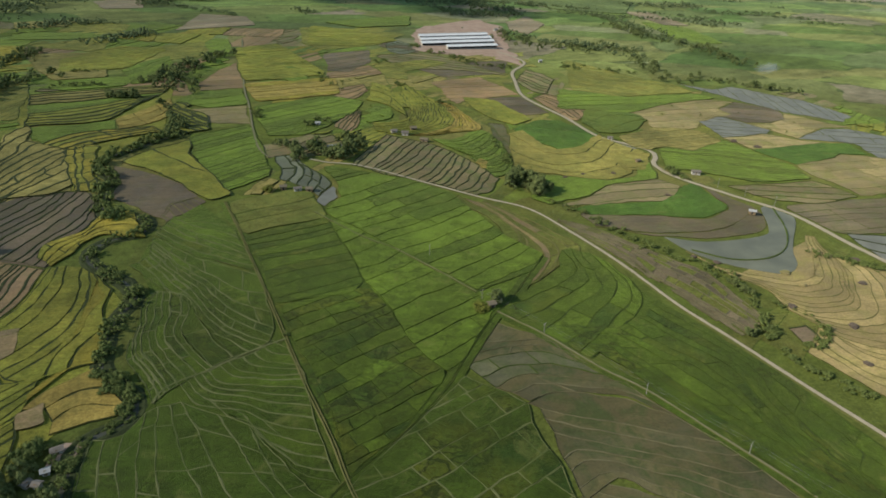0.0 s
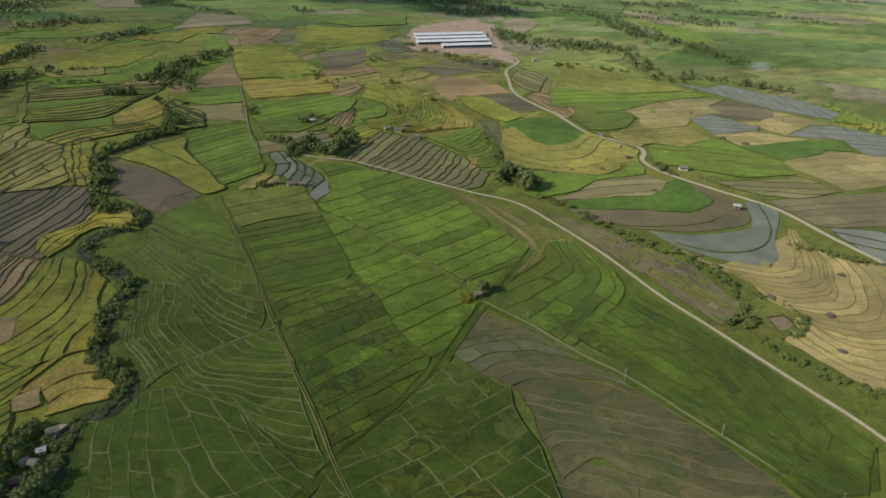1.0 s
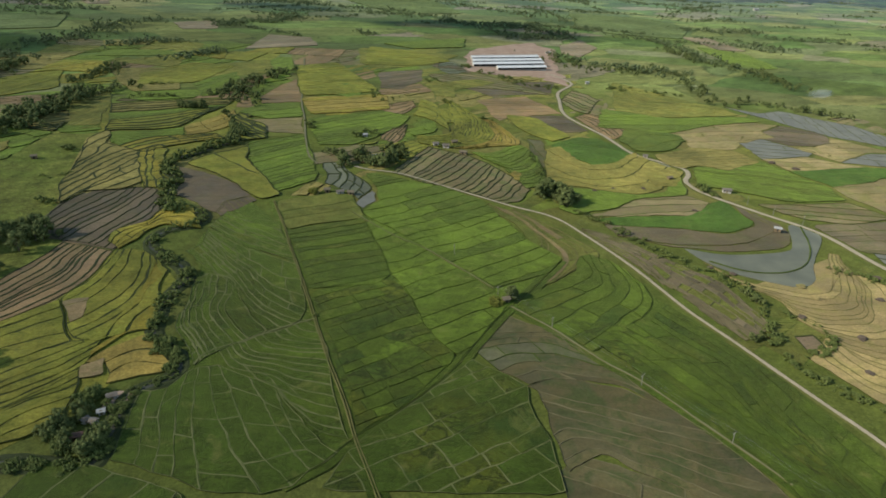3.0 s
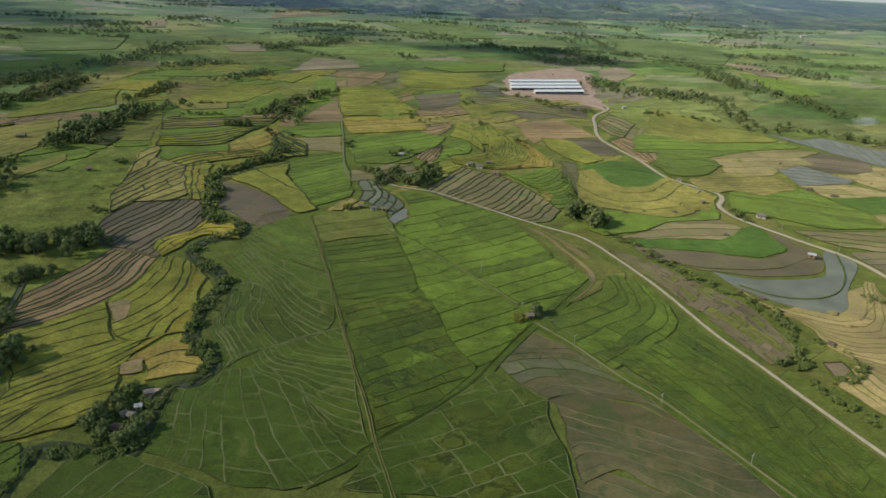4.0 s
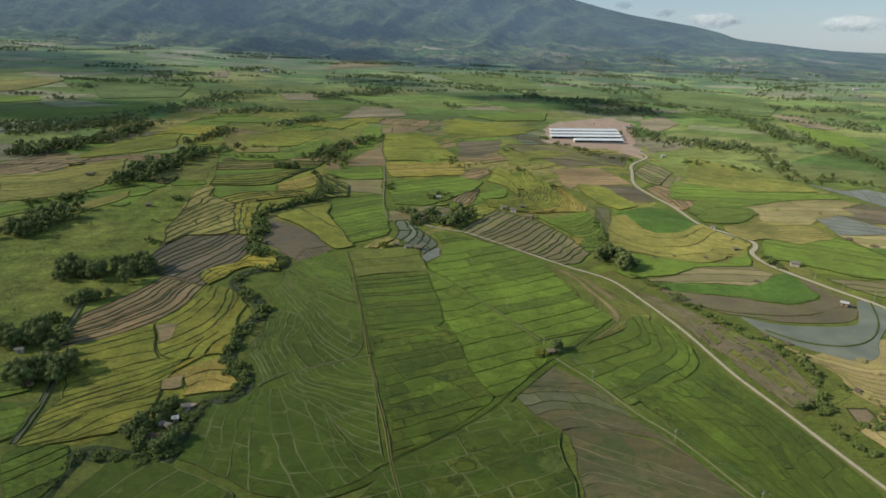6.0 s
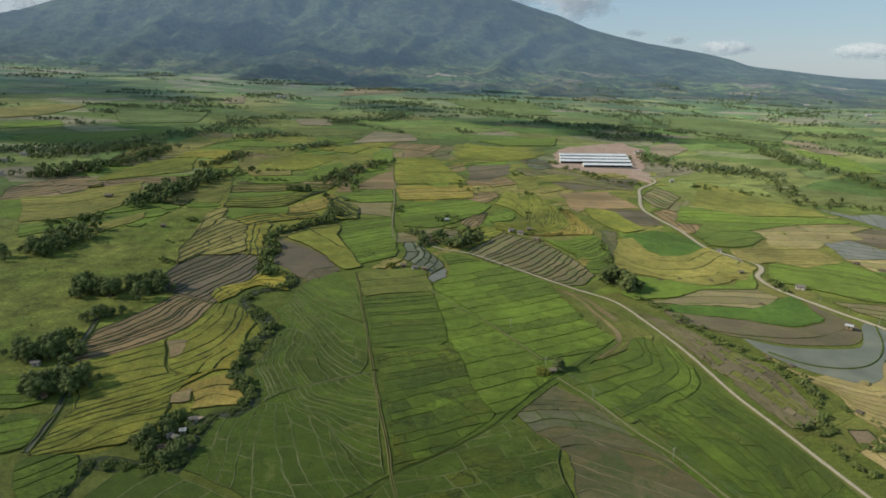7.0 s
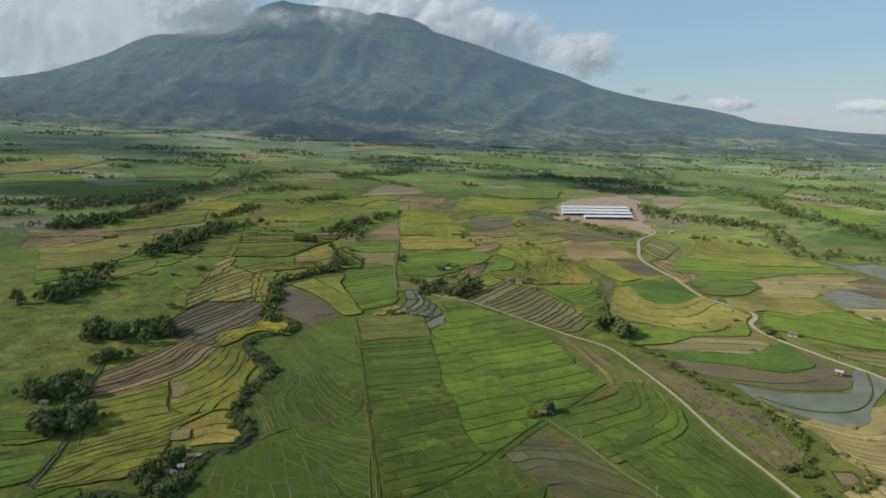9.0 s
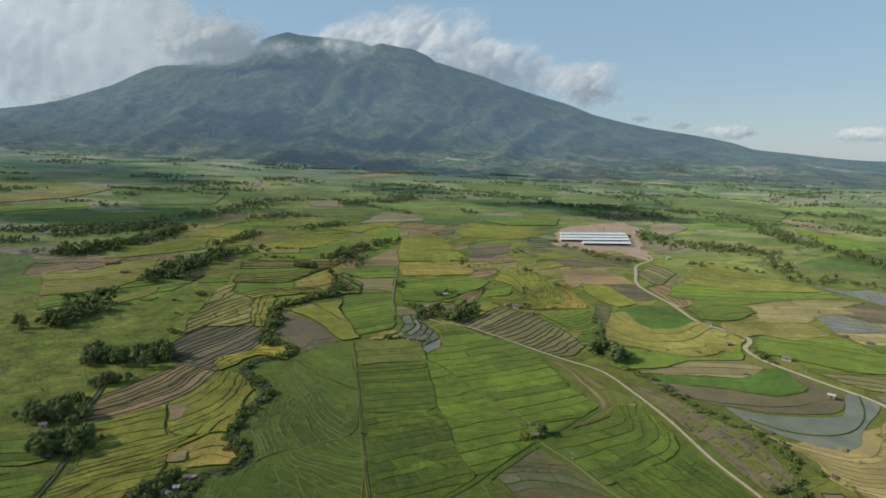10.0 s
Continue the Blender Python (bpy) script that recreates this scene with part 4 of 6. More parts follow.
belt("bush", [(-339, 450), (-328, 460), (-312, 479)], 5, 20, 3, 5.5)
belt("tree", [(-302, 515), (-295, 536), (-300, 578), (-291, 620), (-290, 659), (-266, 686)], 11, 80, 5.5, 9.5)
belt("tree", [(-466, 611), (-437, 629), (-432, 660), (-417, 710), (-415, 788)], 12, 76, 6, 10)
belt("tree", [(-529, 701), (-507, 737), (-472, 771), (-455, 821)], 14, 50, 5, 8)
belt("bush", [(-236, 486), (-231, 482)], 2, 3, 3, 5)
belt("bush", [(-212, 385), (-200, 380)], 3, 5, 2.5, 4)
belt("bush", [(-224, 424), (-211, 437)], 4, 8, 1.8, 3)
belt("tree", [(-322, 705), (-310, 739), (-302, 805)], 9, 24, 4.5, 8)
belt("bush", [(-241, 651), (-203, 654)], 5, 14, 3, 5)
belt("bush", [(-241, 706), (-222, 707)], 4, 6, 3, 5)
belt("tree", [(-193, 616), (-164, 610)], 5, 13, 4, 7)
belt("tree", [(-175, 663), (-152, 680)], 6, 10, 4, 7)
belt("tree", [(-23, 481), (-17, 461), (-6, 453), (4, 463), (7, 487), (-5, 490)], 4.5, 30, 4.5, 8)
belt("palm", [(-22, 471), (-6, 458), (7, 481)], 5, 8, 6, 9)
belt("tree", [(-52, 481), (-47, 489), (-42, 481), (-32, 456)], 4, 13, 3.5, 6)
belt("bush", [(-70, 574), (-63, 549)], 3, 6, 3.5, 5.5)
belt("bush", [(-25, 528), (-12, 543)], 4, 6, 3, 5)
belt("drybush", [(-52, 402), (-49, 400)], 1, 2, 3.5, 4.5)
belt("tree", [(98, 397), (108, 409), (109, 390), (113, 378)], 4, 18, 5, 9)
belt("bush", [(114, 371), (132, 347), (141, 316), (152, 304), (161, 295), (168, 278), (171, 267)], 3.2, 60, 1.0, 2.8)
belt("tree", [(170, 270), (173, 256)], 2.5, 6, 1.8, 3.6)
belt("bush", [(173, 275), (174, 259), (167, 241), (160, 226)], 2.5, 26, 1.4, 3.2)
belt("bush", [(179, 249), (190, 238), (188, 226), (177, 219), (167, 219)], 1.8, 36, 1, 2.3)
belt("bush", [(233, 295), (239, 285), (261, 271)], 3, 30, 1.2, 2.6)
belt("tree", [(150, 230), (159, 233)], 2.5, 6, 1.8, 3.4)
belt("bush", [(158, 217), (163, 202), (171, 191), (181, 181)], 3, 34, 1, 2.4)
belt("bush", [(217, 417), (222, 399)], 3, 10, 2.5, 4.5)
belt("bush", [(-16, 712), (-2, 642), (17, 673)], 6, 12, 3, 5)
belt("bush", [(52, 758), (60, 773)], 4, 5, 4, 6)
belt("bush", [(60, 660), (65, 651)], 4, 5, 2.5, 4.5)
belt("bush", [(90, 595), (99, 584)], 4, 4, 2, 4)
belt("bush", [(117, 519), (111, 472), (107, 432)], 3, 16, 1.5, 3.2)
belt("bush", [(120, 829), (142, 804), (161, 753), (199, 736)], 6, 34, 3, 5.5)
belt("tree", [(257, 944), (260, 890), (277, 853)], 12, 26, 5, 9)
belt("bush", [(108, 859), (115, 852)], 4, 5, 4, 6)
belt("tree", [(284, 871), (324, 845), (392, 881), (392, 827), (381, 770), (372, 703)], 12, 70, 4, 7.5)
belt("tree", [(473, 1056), (487, 948), (506, 889), (523, 835), (523, 763)], 14, 80, 5, 8.5)
belt("bush", [(266, 748), (305, 735), (343, 714)], 8, 24, 3, 5)
belt("tree", [(361, 670), (405, 684), (458, 652), (481, 623)], 12, 40, 4, 7)
belt("drybush", [(43, 264), (45, 262), (43, 260)], 1, 3, 4, 5)
belt("tree", [(50, 268), (53, 268)], 1.2, 3, 4, 5.5)
belt("bush", [(-121, 186), (-118, 189), (-109, 177), (-103, 175), (-98, 180)], 3, 24, 1.8, 3.8)
belt("bush", [(-113, 202), (-110, 206)], 2, 8, 2, 4)
belt("tree", [(-119, 183), (-117, 187), (-112, 192), (-108, 195)], 2.5, 9, 3, 5)
belt("tree", [(-101, 183), (-104, 176)], 2.5, 5, 3, 5)
belt("bush", [(-106, 198), (-101, 196), (-100, 201)], 1.5, 8, 1.5, 3)
belt("bush", [(-39, 254), (-37, 255)], 0.8, 4, 1, 1.8)
belt("tree", [(-118, 184), (-115, 188), (-110, 179), (-102, 178), (-100, 185)], 1.8, 14, 3, 5)
belt("bush", [(-101, 170), (-117, 173), (-130, 172), (-130, 153), (-132, 145)], 1.6, 44, 0.8, 2.2)
belt("bush", [(-87, 226), (-87, 214), (-98, 206), (-99, 196)], 1.4, 24, 0.7, 1.6)
belt("far", [(-465, 910), (-446, 950), (-418, 997), (-430, 1117), (-379, 1218)], 25, 110, 5.5, 9)
belt("far", [(-276, 1162), (-238, 1226), (-183, 1249), (-168, 1355)], 22, 110, 5.5, 9)
belt("far", [(-361, 928), (-332, 979), (-273, 979)], 14, 60, 5.5, 9)
belt("far", [(-267, 843), (-244, 878), (-210, 918)], 10, 50, 5.5, 9)
belt("far", [(-310, 1501), (-235, 1569), (-115, 1551)], 18, 60, 5.5, 9)
belt("far", [(227, 1301), (289, 1286), (330, 1213), (351, 1189)], 30, 170, 5.5, 9)
belt("far", [(221, 1152), (284, 1151), (334, 1145)], 18, 90, 5.5, 9)
belt("far", [(15, 1540), (83, 1438), (175, 1310), (216, 1190)], 14, 70, 5.5, 9)
belt("far", [(158, 1762), (224, 1633), (284, 1549), (356, 1433)], 20, 80, 5.5, 9)
belt("far", [(-567, 1526), (-550, 1606), (-487, 1605)], 25, 60, 5.5, 9)
belt("far", [(-621, 718), (-589, 738), (-539, 770), (-493, 800), (-468, 847), (-414, 811)], 14, 120, 5.5, 9)
belt("far", [(-577, 648), (-541, 667)], 10, 25, 5.5, 9)
belt("far", [(-726, 1228), (-696, 1230)], 12, 16, 5.5, 9)
belt("far", [(-726, 1136), (-688, 1133)], 10, 14, 5.5, 9)
belt("far", [(-738, 1005), (-705, 1028)], 10, 16, 5.5, 9)
belt("far", [(-658, 980), (-633, 982)], 8, 10, 5.5, 9)
belt("far", [(-673, 1346), (-608, 1380)], 18, 34, 5.5, 9)
belt("far", [(-574, 1196), (-534, 1214)], 10, 16, 5.5, 9)
belt("far", [(666, 2458), (749, 2448)], 25, 40, 5.5, 9)
belt("far", [(467, 1236), (496, 1169), (507, 1072), (492, 958), (505, 914), (524, 876)], 12, 100, 5.5, 9)
belt("far", [(685, 1559), (876, 1836), (928, 1783)], 22, 60, 5.5, 9)
belt("far", [(656, 1342), (740, 1327), (823, 1354)], 18, 60, 5.5, 9)
belt("far", [(671, 1154), (731, 1090)], 16, 44, 5.5, 9)
belt("far", [(760, 1952), (936, 2228), (1031, 2272)], 22, 44, 5.5, 9)
belt("far", [(383, 1293), (438, 1285)], 9, 26, 5.5, 9)
belt("far", [(585, 1874), (576, 1643), (622, 1571)], 6, 30, 5.5, 9)
belt("far", [(368, 1698), (421, 1436)], 10, 34, 5.5, 9)
belt("far", [(385, 1964), (478, 1914)], 18, 40, 5.5, 9)
belt("far", [(-568, 1991), (-435, 2079)], 16, 24, 5.5, 9)
belt("far", [(-315, 1951), (-230, 2002)], 12, 20, 5.5, 9)
belt("far", [(-41, 1155), (-10, 1110)], 9, 16, 5.5, 9)
belt("far", [(-966, 1131), (-914, 1158)], 22, 40, 5.5, 9)
belt("far", [(298, 903), (361, 875), (416, 840)], 10, 60, 5.5, 9)
belt("far", [(671, 2520), (750, 2452)], 22, 30, 5.5, 9)
belt("far", [(780, 2056), (991, 2419), (1033, 2275)], 40, 45, 5.5, 9)
belt("far", [(801, 1808), (912, 1751)], 26, 35, 5.5, 9)
belt("far", [(667, 1530), (749, 1494), (869, 1606)], 20, 35, 5.5, 9)
belt("far", [(638, 1356), (668, 1296), (774, 1348), (789, 1255)], 20, 55, 5.5, 9)
belt("far", [(381, 1284), (433, 1258)], 12, 20, 5.5, 9)
belt("far", [(435, 1202), (499, 1149), (516, 1029), (518, 909)], 12, 60, 5.5, 9)
belt("far", [(383, 1908), (479, 1846)], 25, 30, 5.5, 9)
belt("far", [(305, 1508), (385, 1566), (398, 1386)], 18, 45, 5.5, 9)
belt("far", [(263, 988), (295, 894)], 10, 25, 5.5, 9)
belt("far", [(331, 904), (357, 841), (390, 796)], 9, 30, 5.5, 9)
belt("far", [(637, 1144), (679, 1064)], 16, 30, 5.5, 9)
belt("far", [(858, 1729), (1035, 1903), (998, 1617)], 30, 40, 5.5, 9)
belt("far", [(-485, 951), (-433, 985), (-425, 1179)], 22, 55, 5.5, 9)
belt("far", [(-628, 726), (-545, 744), (-481, 795), (-469, 866)], 14, 80, 5.5, 9)
belt("far", [(-663, 1326), (-526, 1315)], 26, 35, 5.5, 9)
belt("far", [(-602, 1578), (-435, 1533)], 24, 30, 5.5, 9)
belt("far", [(-275, 1183), (-182, 1241), (-147, 1342)], 20, 55, 5.5, 9)
belt("far", [(-332, 1603), (-115, 1553), (2, 1468)], 16, 45, 5.5, 9)
belt("far", [(2, 1468), (116, 1340), (240, 1269)], 14, 45, 5.5, 9)

# lone bushes on the pasture
lone = random.Random(77)
for _ in range(70):
    plants["bush"].append((lone.uniform(-330, -195), lone.uniform(230, 470), lone.uniform(0.5, 1.5), lone.uniform(0, 6.28)))
for _ in range(60):
    x, y = lone.uniform(-500, 600), lone.uniform(480, 900)
    plants["bush"].append((x, y, lone.uniform(0.8, 2.4), lone.uniform(0, 6.28)))


def make_tree(trunk, crown, leaves, name, label, category, crown_name="crown"):
    ob = thing(name, label, category)
    part("trunk" if crown_name == "crown" else "stem", *trunk, BARK, ob)
    part(crown_name, *crown, leaves, ob)
    return ob


def plant_matrix(x, y, size, turn, squash=1.0):
    return Matrix.Translation((x, y, land(x, y) - 0.05)) @ Matrix.Rotation(turn, 4, "Z") @ Matrix.Diagonal((size, size, size * squash, 1))


def joined_plants(name, spots, shapes, leaves, label, category, squash=1.0):
    """Many plants beyond counting, as one mesh."""
    if not spots:
        return
    rng = random.Random(len(spots))
    vs, fs, at = [], [], 0
    for x, y, size, turn in spots:
        v, f = shapes[rng.randrange(len(shapes))]
        m = np.array(plant_matrix(x, y, size, turn, squash * rng.uniform(0.85, 1.15)))
        vs.append(v @ m[:3, :3].T + m[:3, 3])
        fs.append(f + at)
        at += len(v)
    v, f = np.concatenate(vs), np.concatenate(fs)
    me = bpy.data.meshes.new(name)
    me.vertices.add(len(v))
    me.vertices.foreach_set("co", v.astype(np.float32).ravel())
    me.loops.add(f.size)
    me.loops.foreach_set("vertex_index", f.astype(np.int32).ravel())
    me.polygons.add(len(f))
    me.polygons.foreach_set("loop_start", np.arange(0, f.size, 3, dtype=np.int32))
    me.materials.append(leaves)
    me.update(calc_edges=True)
    tagged(new(name, me), label, category, kind="stuff")


def as_arrays(shape):
    v, f = shape
    return np.array([tuple(p) for p in v]), np.array([t for q in f for t in ([q] if len(q) == 3 else [(q[0], q[i], q[i + 1]) for i in range(1, len(q) - 1)])])


TREE_SHAPES = [tree_pieces(1), tree_pieces(2, 0.5, 0.25), tree_pieces(3, 0.36, 0.36), tree_pieces(4, 0.46, 0.3, 15), tree_pieces(5, 0.40, 0.22)]
BUSH_SHAPES = [bush_pieces(11), bush_pieces(12), bush_pieces(13)]
MID_SHAPES = [tree_pieces(31, 0.50, 0.22, 7, 14), tree_pieces(32, 0.44, 0.26, 8, 13), tree_pieces(33, 0.56, 0.2, 7, 14)]
MID_BUSHES = [bush_pieces(14, 6, 14), bush_pieces(15, 5, 16), bush_pieces(16, 6, 14)]
FAR_SHAPES = [tree_pieces(21, 0.5, 0.2, 3, 4), tree_pieces(22, 0.55, 0.22, 4, 3), tree_pieces(23, 0.45, 0.25, 3, 4)]


def nearest(spots, count, limit=520):
    ordered = sorted(spots, key=lambda s: s[1] + 0.15 * abs(s[0]))
    near = [s for s in ordered if s[1] < limit][:count]
    keep = set(near)
    return near, [s for s in ordered if s not in keep]


near, rest = nearest(plants["tree"], 280)
kinds = [make_tree(t, c, LEAF, "tree", "dark green broad-leaved tree among the fields", "tree") for t, c in TREE_SHAPES]
pick = random.Random(5)
for i, s in enumerate(near):
    m = plant_matrix(*s)
    if i < len(kinds):
        kinds[i].matrix_basis = m
    else:
        copy_thing(make_source := kinds[pick.randrange(len(kinds))], m @ Matrix.Diagonal((*[1 / v for v in make_source.scale], 1)))
joined_plants("distant_trees", rest, [as_arrays(c) for t, c in MID_SHAPES], LEAF, "dark green trees along the farther field edges", "trees")

near, rest = nearest(plants["bush"], 290, 480)
kinds = [make_tree(t, c, LEAF_BUSH, "bush", "dense green bush on a stream bank or field edge", "bush", "foliage") for t, c in BUSH_SHAPES]
for i, s in enumerate(near):
    m = plant_matrix(*s)
    if i < len(kinds):
        kinds[i].matrix_basis = m
    else:
        copy_thing(make_source := kinds[pick.randrange(len(kinds))], m @ Matrix.Diagonal((*[1 / v for v in make_source.scale], 1)))
joined_plants("scrub", rest, [as_arrays(c) for t, c in MID_BUSHES], LEAF_BUSH, "green scrub along ditches and terraces", "scrub")

for i, s in enumerate(plants["drybush"]):
    t, c = BUSH_SHAPES[i % 3]
    make_tree(t, c, LEAF_DRY, "shrub", "yellow-leaved shrub beside a hut", "shrub", "foliage").matrix_basis = plant_matrix(*s)

for i, s in enumerate(plants["palm"]):
    trunk, fronds = palm_pieces(40 + i)
    ob = thing("palm_tree", "tall coconut palm among the village houses", "palm tree", plant_matrix(*s))
    part("trunk", *trunk, BARK, ob)
    for f in fronds:
        part("frond", *f, LEAF_PALM, ob)

# woods and hedgerows of the far plain
far_rng = random.Random(9)
for _ in range(85):
    x0, y0 = far_rng.uniform(-1800, 1800), far_rng.uniform(1100, 2050)
    l, a = far_rng.uniform(30, 260), far_rng.gauss(0.1, 0.35)
    for _ in range(int(l / 2.8)):
        q = far_rng.uniform(-0.5, 0.5) * l
        plants["far"].append((x0 + q * math.cos(a) + far_rng.gauss(0, 4), y0 + q * math.sin(a) + far_rng.gauss(0, 5), far_rng.uniform(3.5, 7.5), far_rng.uniform(0, 6.28)))
for _ in range(260):
    plants["far"].append((far_rng.uniform(-1800, 1800), 900 + 1900 * far_rng.random() ** 0.8, far_rng.uniform(2.5, 6.5), far_rng.uniform(0, 6.28)))
for _ in range(46):
    x0, y0 = far_rng.uniform(-1900, 1900), far_rng.gauss(2020, 160)
    for _ in range(26):
        plants["far"].append((x0 + far_rng.gauss(0, 34), y0 + far_rng.gauss(0, 16), far_rng.uniform(4, 8.5), far_rng.uniform(0, 6.28)))
joined_plants("far_woods", plants["far"], [as_arrays(c) for t, c in FAR_SHAPES], LEAF_HAZY, "scattered woods and hedgerows of the far plain", "woods", 0.9)


# ---------- houses and huts ----------
def box(x0, y0, z0, x1, y1, z1):
    v = [Vector(p) for p in ((x0, y0, z0), (x1, y0, z0), (x1, y1, z0), (x0, y1, z0), (x0, y0, z1), (x1, y0, z1), (x1, y1, z1), (x0, y1, z1))]
    return v, [(0, 3, 2, 1), (4, 5, 6, 7), (0, 1, 5, 4), (1, 2, 6, 5), (2, 3, 7, 6), (3, 0, 4, 7)]


def gable_sheet(w, d, eave, ridge, over, sign, thick=0.12):
    """One slope of a pitched roof."""
    y0, y1 = sign * (d / 2 + over), 0.0
    z0, z1 = eave - over * (ridge - eave) / (d / 2), ridge
    x0, x1 = -w / 2 - over, w / 2 + over
    v = [Vector(p) for p in ((x0, y0, z0), (x1, y0, z0), (x1, y1, z1), (x0, y1, z1))]
    v += [p + Vector((0, 0, thick)) for p in v]
    pieces = [(v, [(0, 1, 2, 3), (4, 5, 6, 7), (0, 1, 5, 4), (1, 2, 6, 5), (2, 3, 7, 6), (3, 0, 4, 7)])]
    return join(pieces)


LOOKS = {
    "white": (PALE_ROOF, PLASTER, "small plastered house with a pale sheet-metal roof"),
    "blue": (GREY_ROOF, BLUE_PAINT, "small blue-painted house with a grey metal roof"),
    "grey": (GREY_ROOF, PLASTER, "small farmhouse with a dull grey metal roof"),
    "rust": (RUST_ROOF, BAMBOO, "bamboo farmhouse with a rusty red metal roof"),
    "thatch": (THATCH, BAMBOO, "bamboo field hut with a palm-thatch roof"),
    "stilt": (PALE_ROOF, BAMBOO, "pond hut on short stilts with a pale metal roof"),
}


def house(look_name, x, y, w, d, h, turn):
    roof, wall, label = LOOKS[look_name]
    w, d, h = w * 0.68, d * 0.68, h * 0.82
    up = 1.0 if look_name == "stilt" else 0.0
    ob = thing("hut" if look_name in ("thatch", "stilt") else "house", label, "hut" if look_name in ("thatch", "stilt") else "house", pose(x, y, terrain(x, y), 0, 0, turn))
    for name, q in (("wall", box(-w / 2, -d / 2, up - 0.4, w / 2, -d / 2 + 0.15, up + h)), ("wall", box(-w / 2, d / 2 - 0.15, up - 0.4, w / 2, d / 2, up + h)),
                    ("wall", box(-w / 2, -d / 2 + 0.15, up - 0.4, -w / 2 + 0.15, d / 2 - 0.15, up + h)), ("wall", box(w / 2 - 0.15, -d / 2 + 0.15, up - 0.4, w / 2, d / 2 - 0.15, up + h))):
        part(name, *q, wall, ob)
    ridge = h + d * 0.24
    for sx in (-1, 1):
        tri = [Vector((sx * (w / 2 - 0.02), -d / 2, up + h)), Vector((sx * (w / 2 - 0.02), d / 2, up + h)), Vector((sx * (w / 2 - 0.02), 0, up + ridge))]
        tri += [p - Vector((sx * 0.12, 0, 0)) for p in tri]
        part("gable", tri, [(0, 1, 2), (5, 4, 3), (0, 3, 4, 1), (1, 4, 5, 2), (2, 5, 3, 0)], wall, ob)
    for sign in (-1, 1):
        part("roof", *gable_sheet(w, d, up + h, up + ridge, 0.55, sign, 0.35 if roof is THATCH else 0.1), roof, ob)
    part("door", *box(-0.45, -d / 2 - 0.03, up, 0.45, -d / 2 + 0.02, up + 2.0), BAMBOO if wall is PLASTER else DARK_VOID, ob)
    for sx in (-1, 1):
        if w > 4.4:
            win = part("window", *box(sx * w * 0.32 - 0.4, -d / 2 - 0.04, up + 0.95, sx * w * 0.32 + 0.4, -d / 2 + 0.02, up + 1.85), CONCRETE, ob)
            part("pane", *box(sx * w * 0.32 - 0.32, -d / 2 - 0.07, up + 1.03, sx * w * 0.32 + 0.32, -d / 2 - 0.03, up + 1.77), DARK_VOID, win)
    if up:
        for px in (-w / 2 + 0.2, w / 2 - 0.2):
            for py in (-d / 2 + 0.2, d / 2 - 0.2):
                part("post", *tube(Vector((px, py, -1.2)), Vector((px, py, up)), 0.1, 0.1), BARK, ob)
    return ob


house("grey", -104.2, 203.2, 4.0, 2.7, 2.1, 20)
house("white", -104.8, 195.2, 2.6, 2.2, 2.0, 15)
house("grey", -105.4, 190.4, 2.7, 2.3, 2.0, -20)
house("grey", -108.6, 191.2, 2.9, 2.3, 2.0, 62)
house("rust", -108.0, 183.6, 4.2, 2.6, 2.1, 10)
house("white", -11, 473, 7, 5, 3.2, 15)
house("blue", -5, 476, 6, 4.5, 3, -10)
house("white", -19, 530, 5, 4, 2.8, 5)
house("grey", 38, 508, 6, 5, 2.8, 10)
house("grey", 46, 503, 7, 5, 3, -15)
house("thatch", 54, 514, 6, 5, 2.8, 5)
house("thatch", 58, 487, 8, 4, 2.5, -30)
house("grey", -34, 400, 6, 4, 2.7, 15)
house("thatch", -27, 399, 5, 4, 2.5, -10)
house("thatch", -42.4, 403.2, 5, 4, 2.6, 5)
house("thatch", 48.6, 263.7, 4, 3.4, 2.8, 10)
house("grey", 235.1, 407.6, 8, 5, 2.8, -20)
house("stilt", 232, 341, 5.2, 3.6, 2.4, -35)
house("white", 254.9, 988.5, 10, 5, 3, 20)
house("grey", 206.3, 483.8, 5, 4, 2.6, -25)
house("thatch", 204, 432.4, 4, 3.5, 2.4, 10)
house("thatch", -342.7, 544.7, 9, 6, 3, 10)
house("thatch", -247.9, 463, 5, 4, 2.4, 15)
house("grey", -195.8, 237.5, 4.4, 3.4, 2.5, 15)
house("rust", -174.6, 211.6, 5, 4, 2.6, 0)
house("white", 248.6, 770.1, 6, 4, 3, 5)
house("white", -503.5, 1560.7, 16, 10, 5, 5)
house("white", -493.1, 1566.3, 16, 10, 5, 5)
house("white", 1048.6, 2194.6, 24, 12, 5, -8)
house("white", 1067.2, 2182.5, 24, 12, 5, -8)
house("white", 1071.5, 2144.5, 24, 12, 5, -8)
house("grey", -550.2, 713.9, 11, 7, 4, 5)
house("grey", -544.8, 673.3, 11, 7, 4, 5)
house("grey", -501.5, 609.4, 11, 7, 4, 5)
house("white", 1112.2, 1869.8, 22, 10, 5, 0)


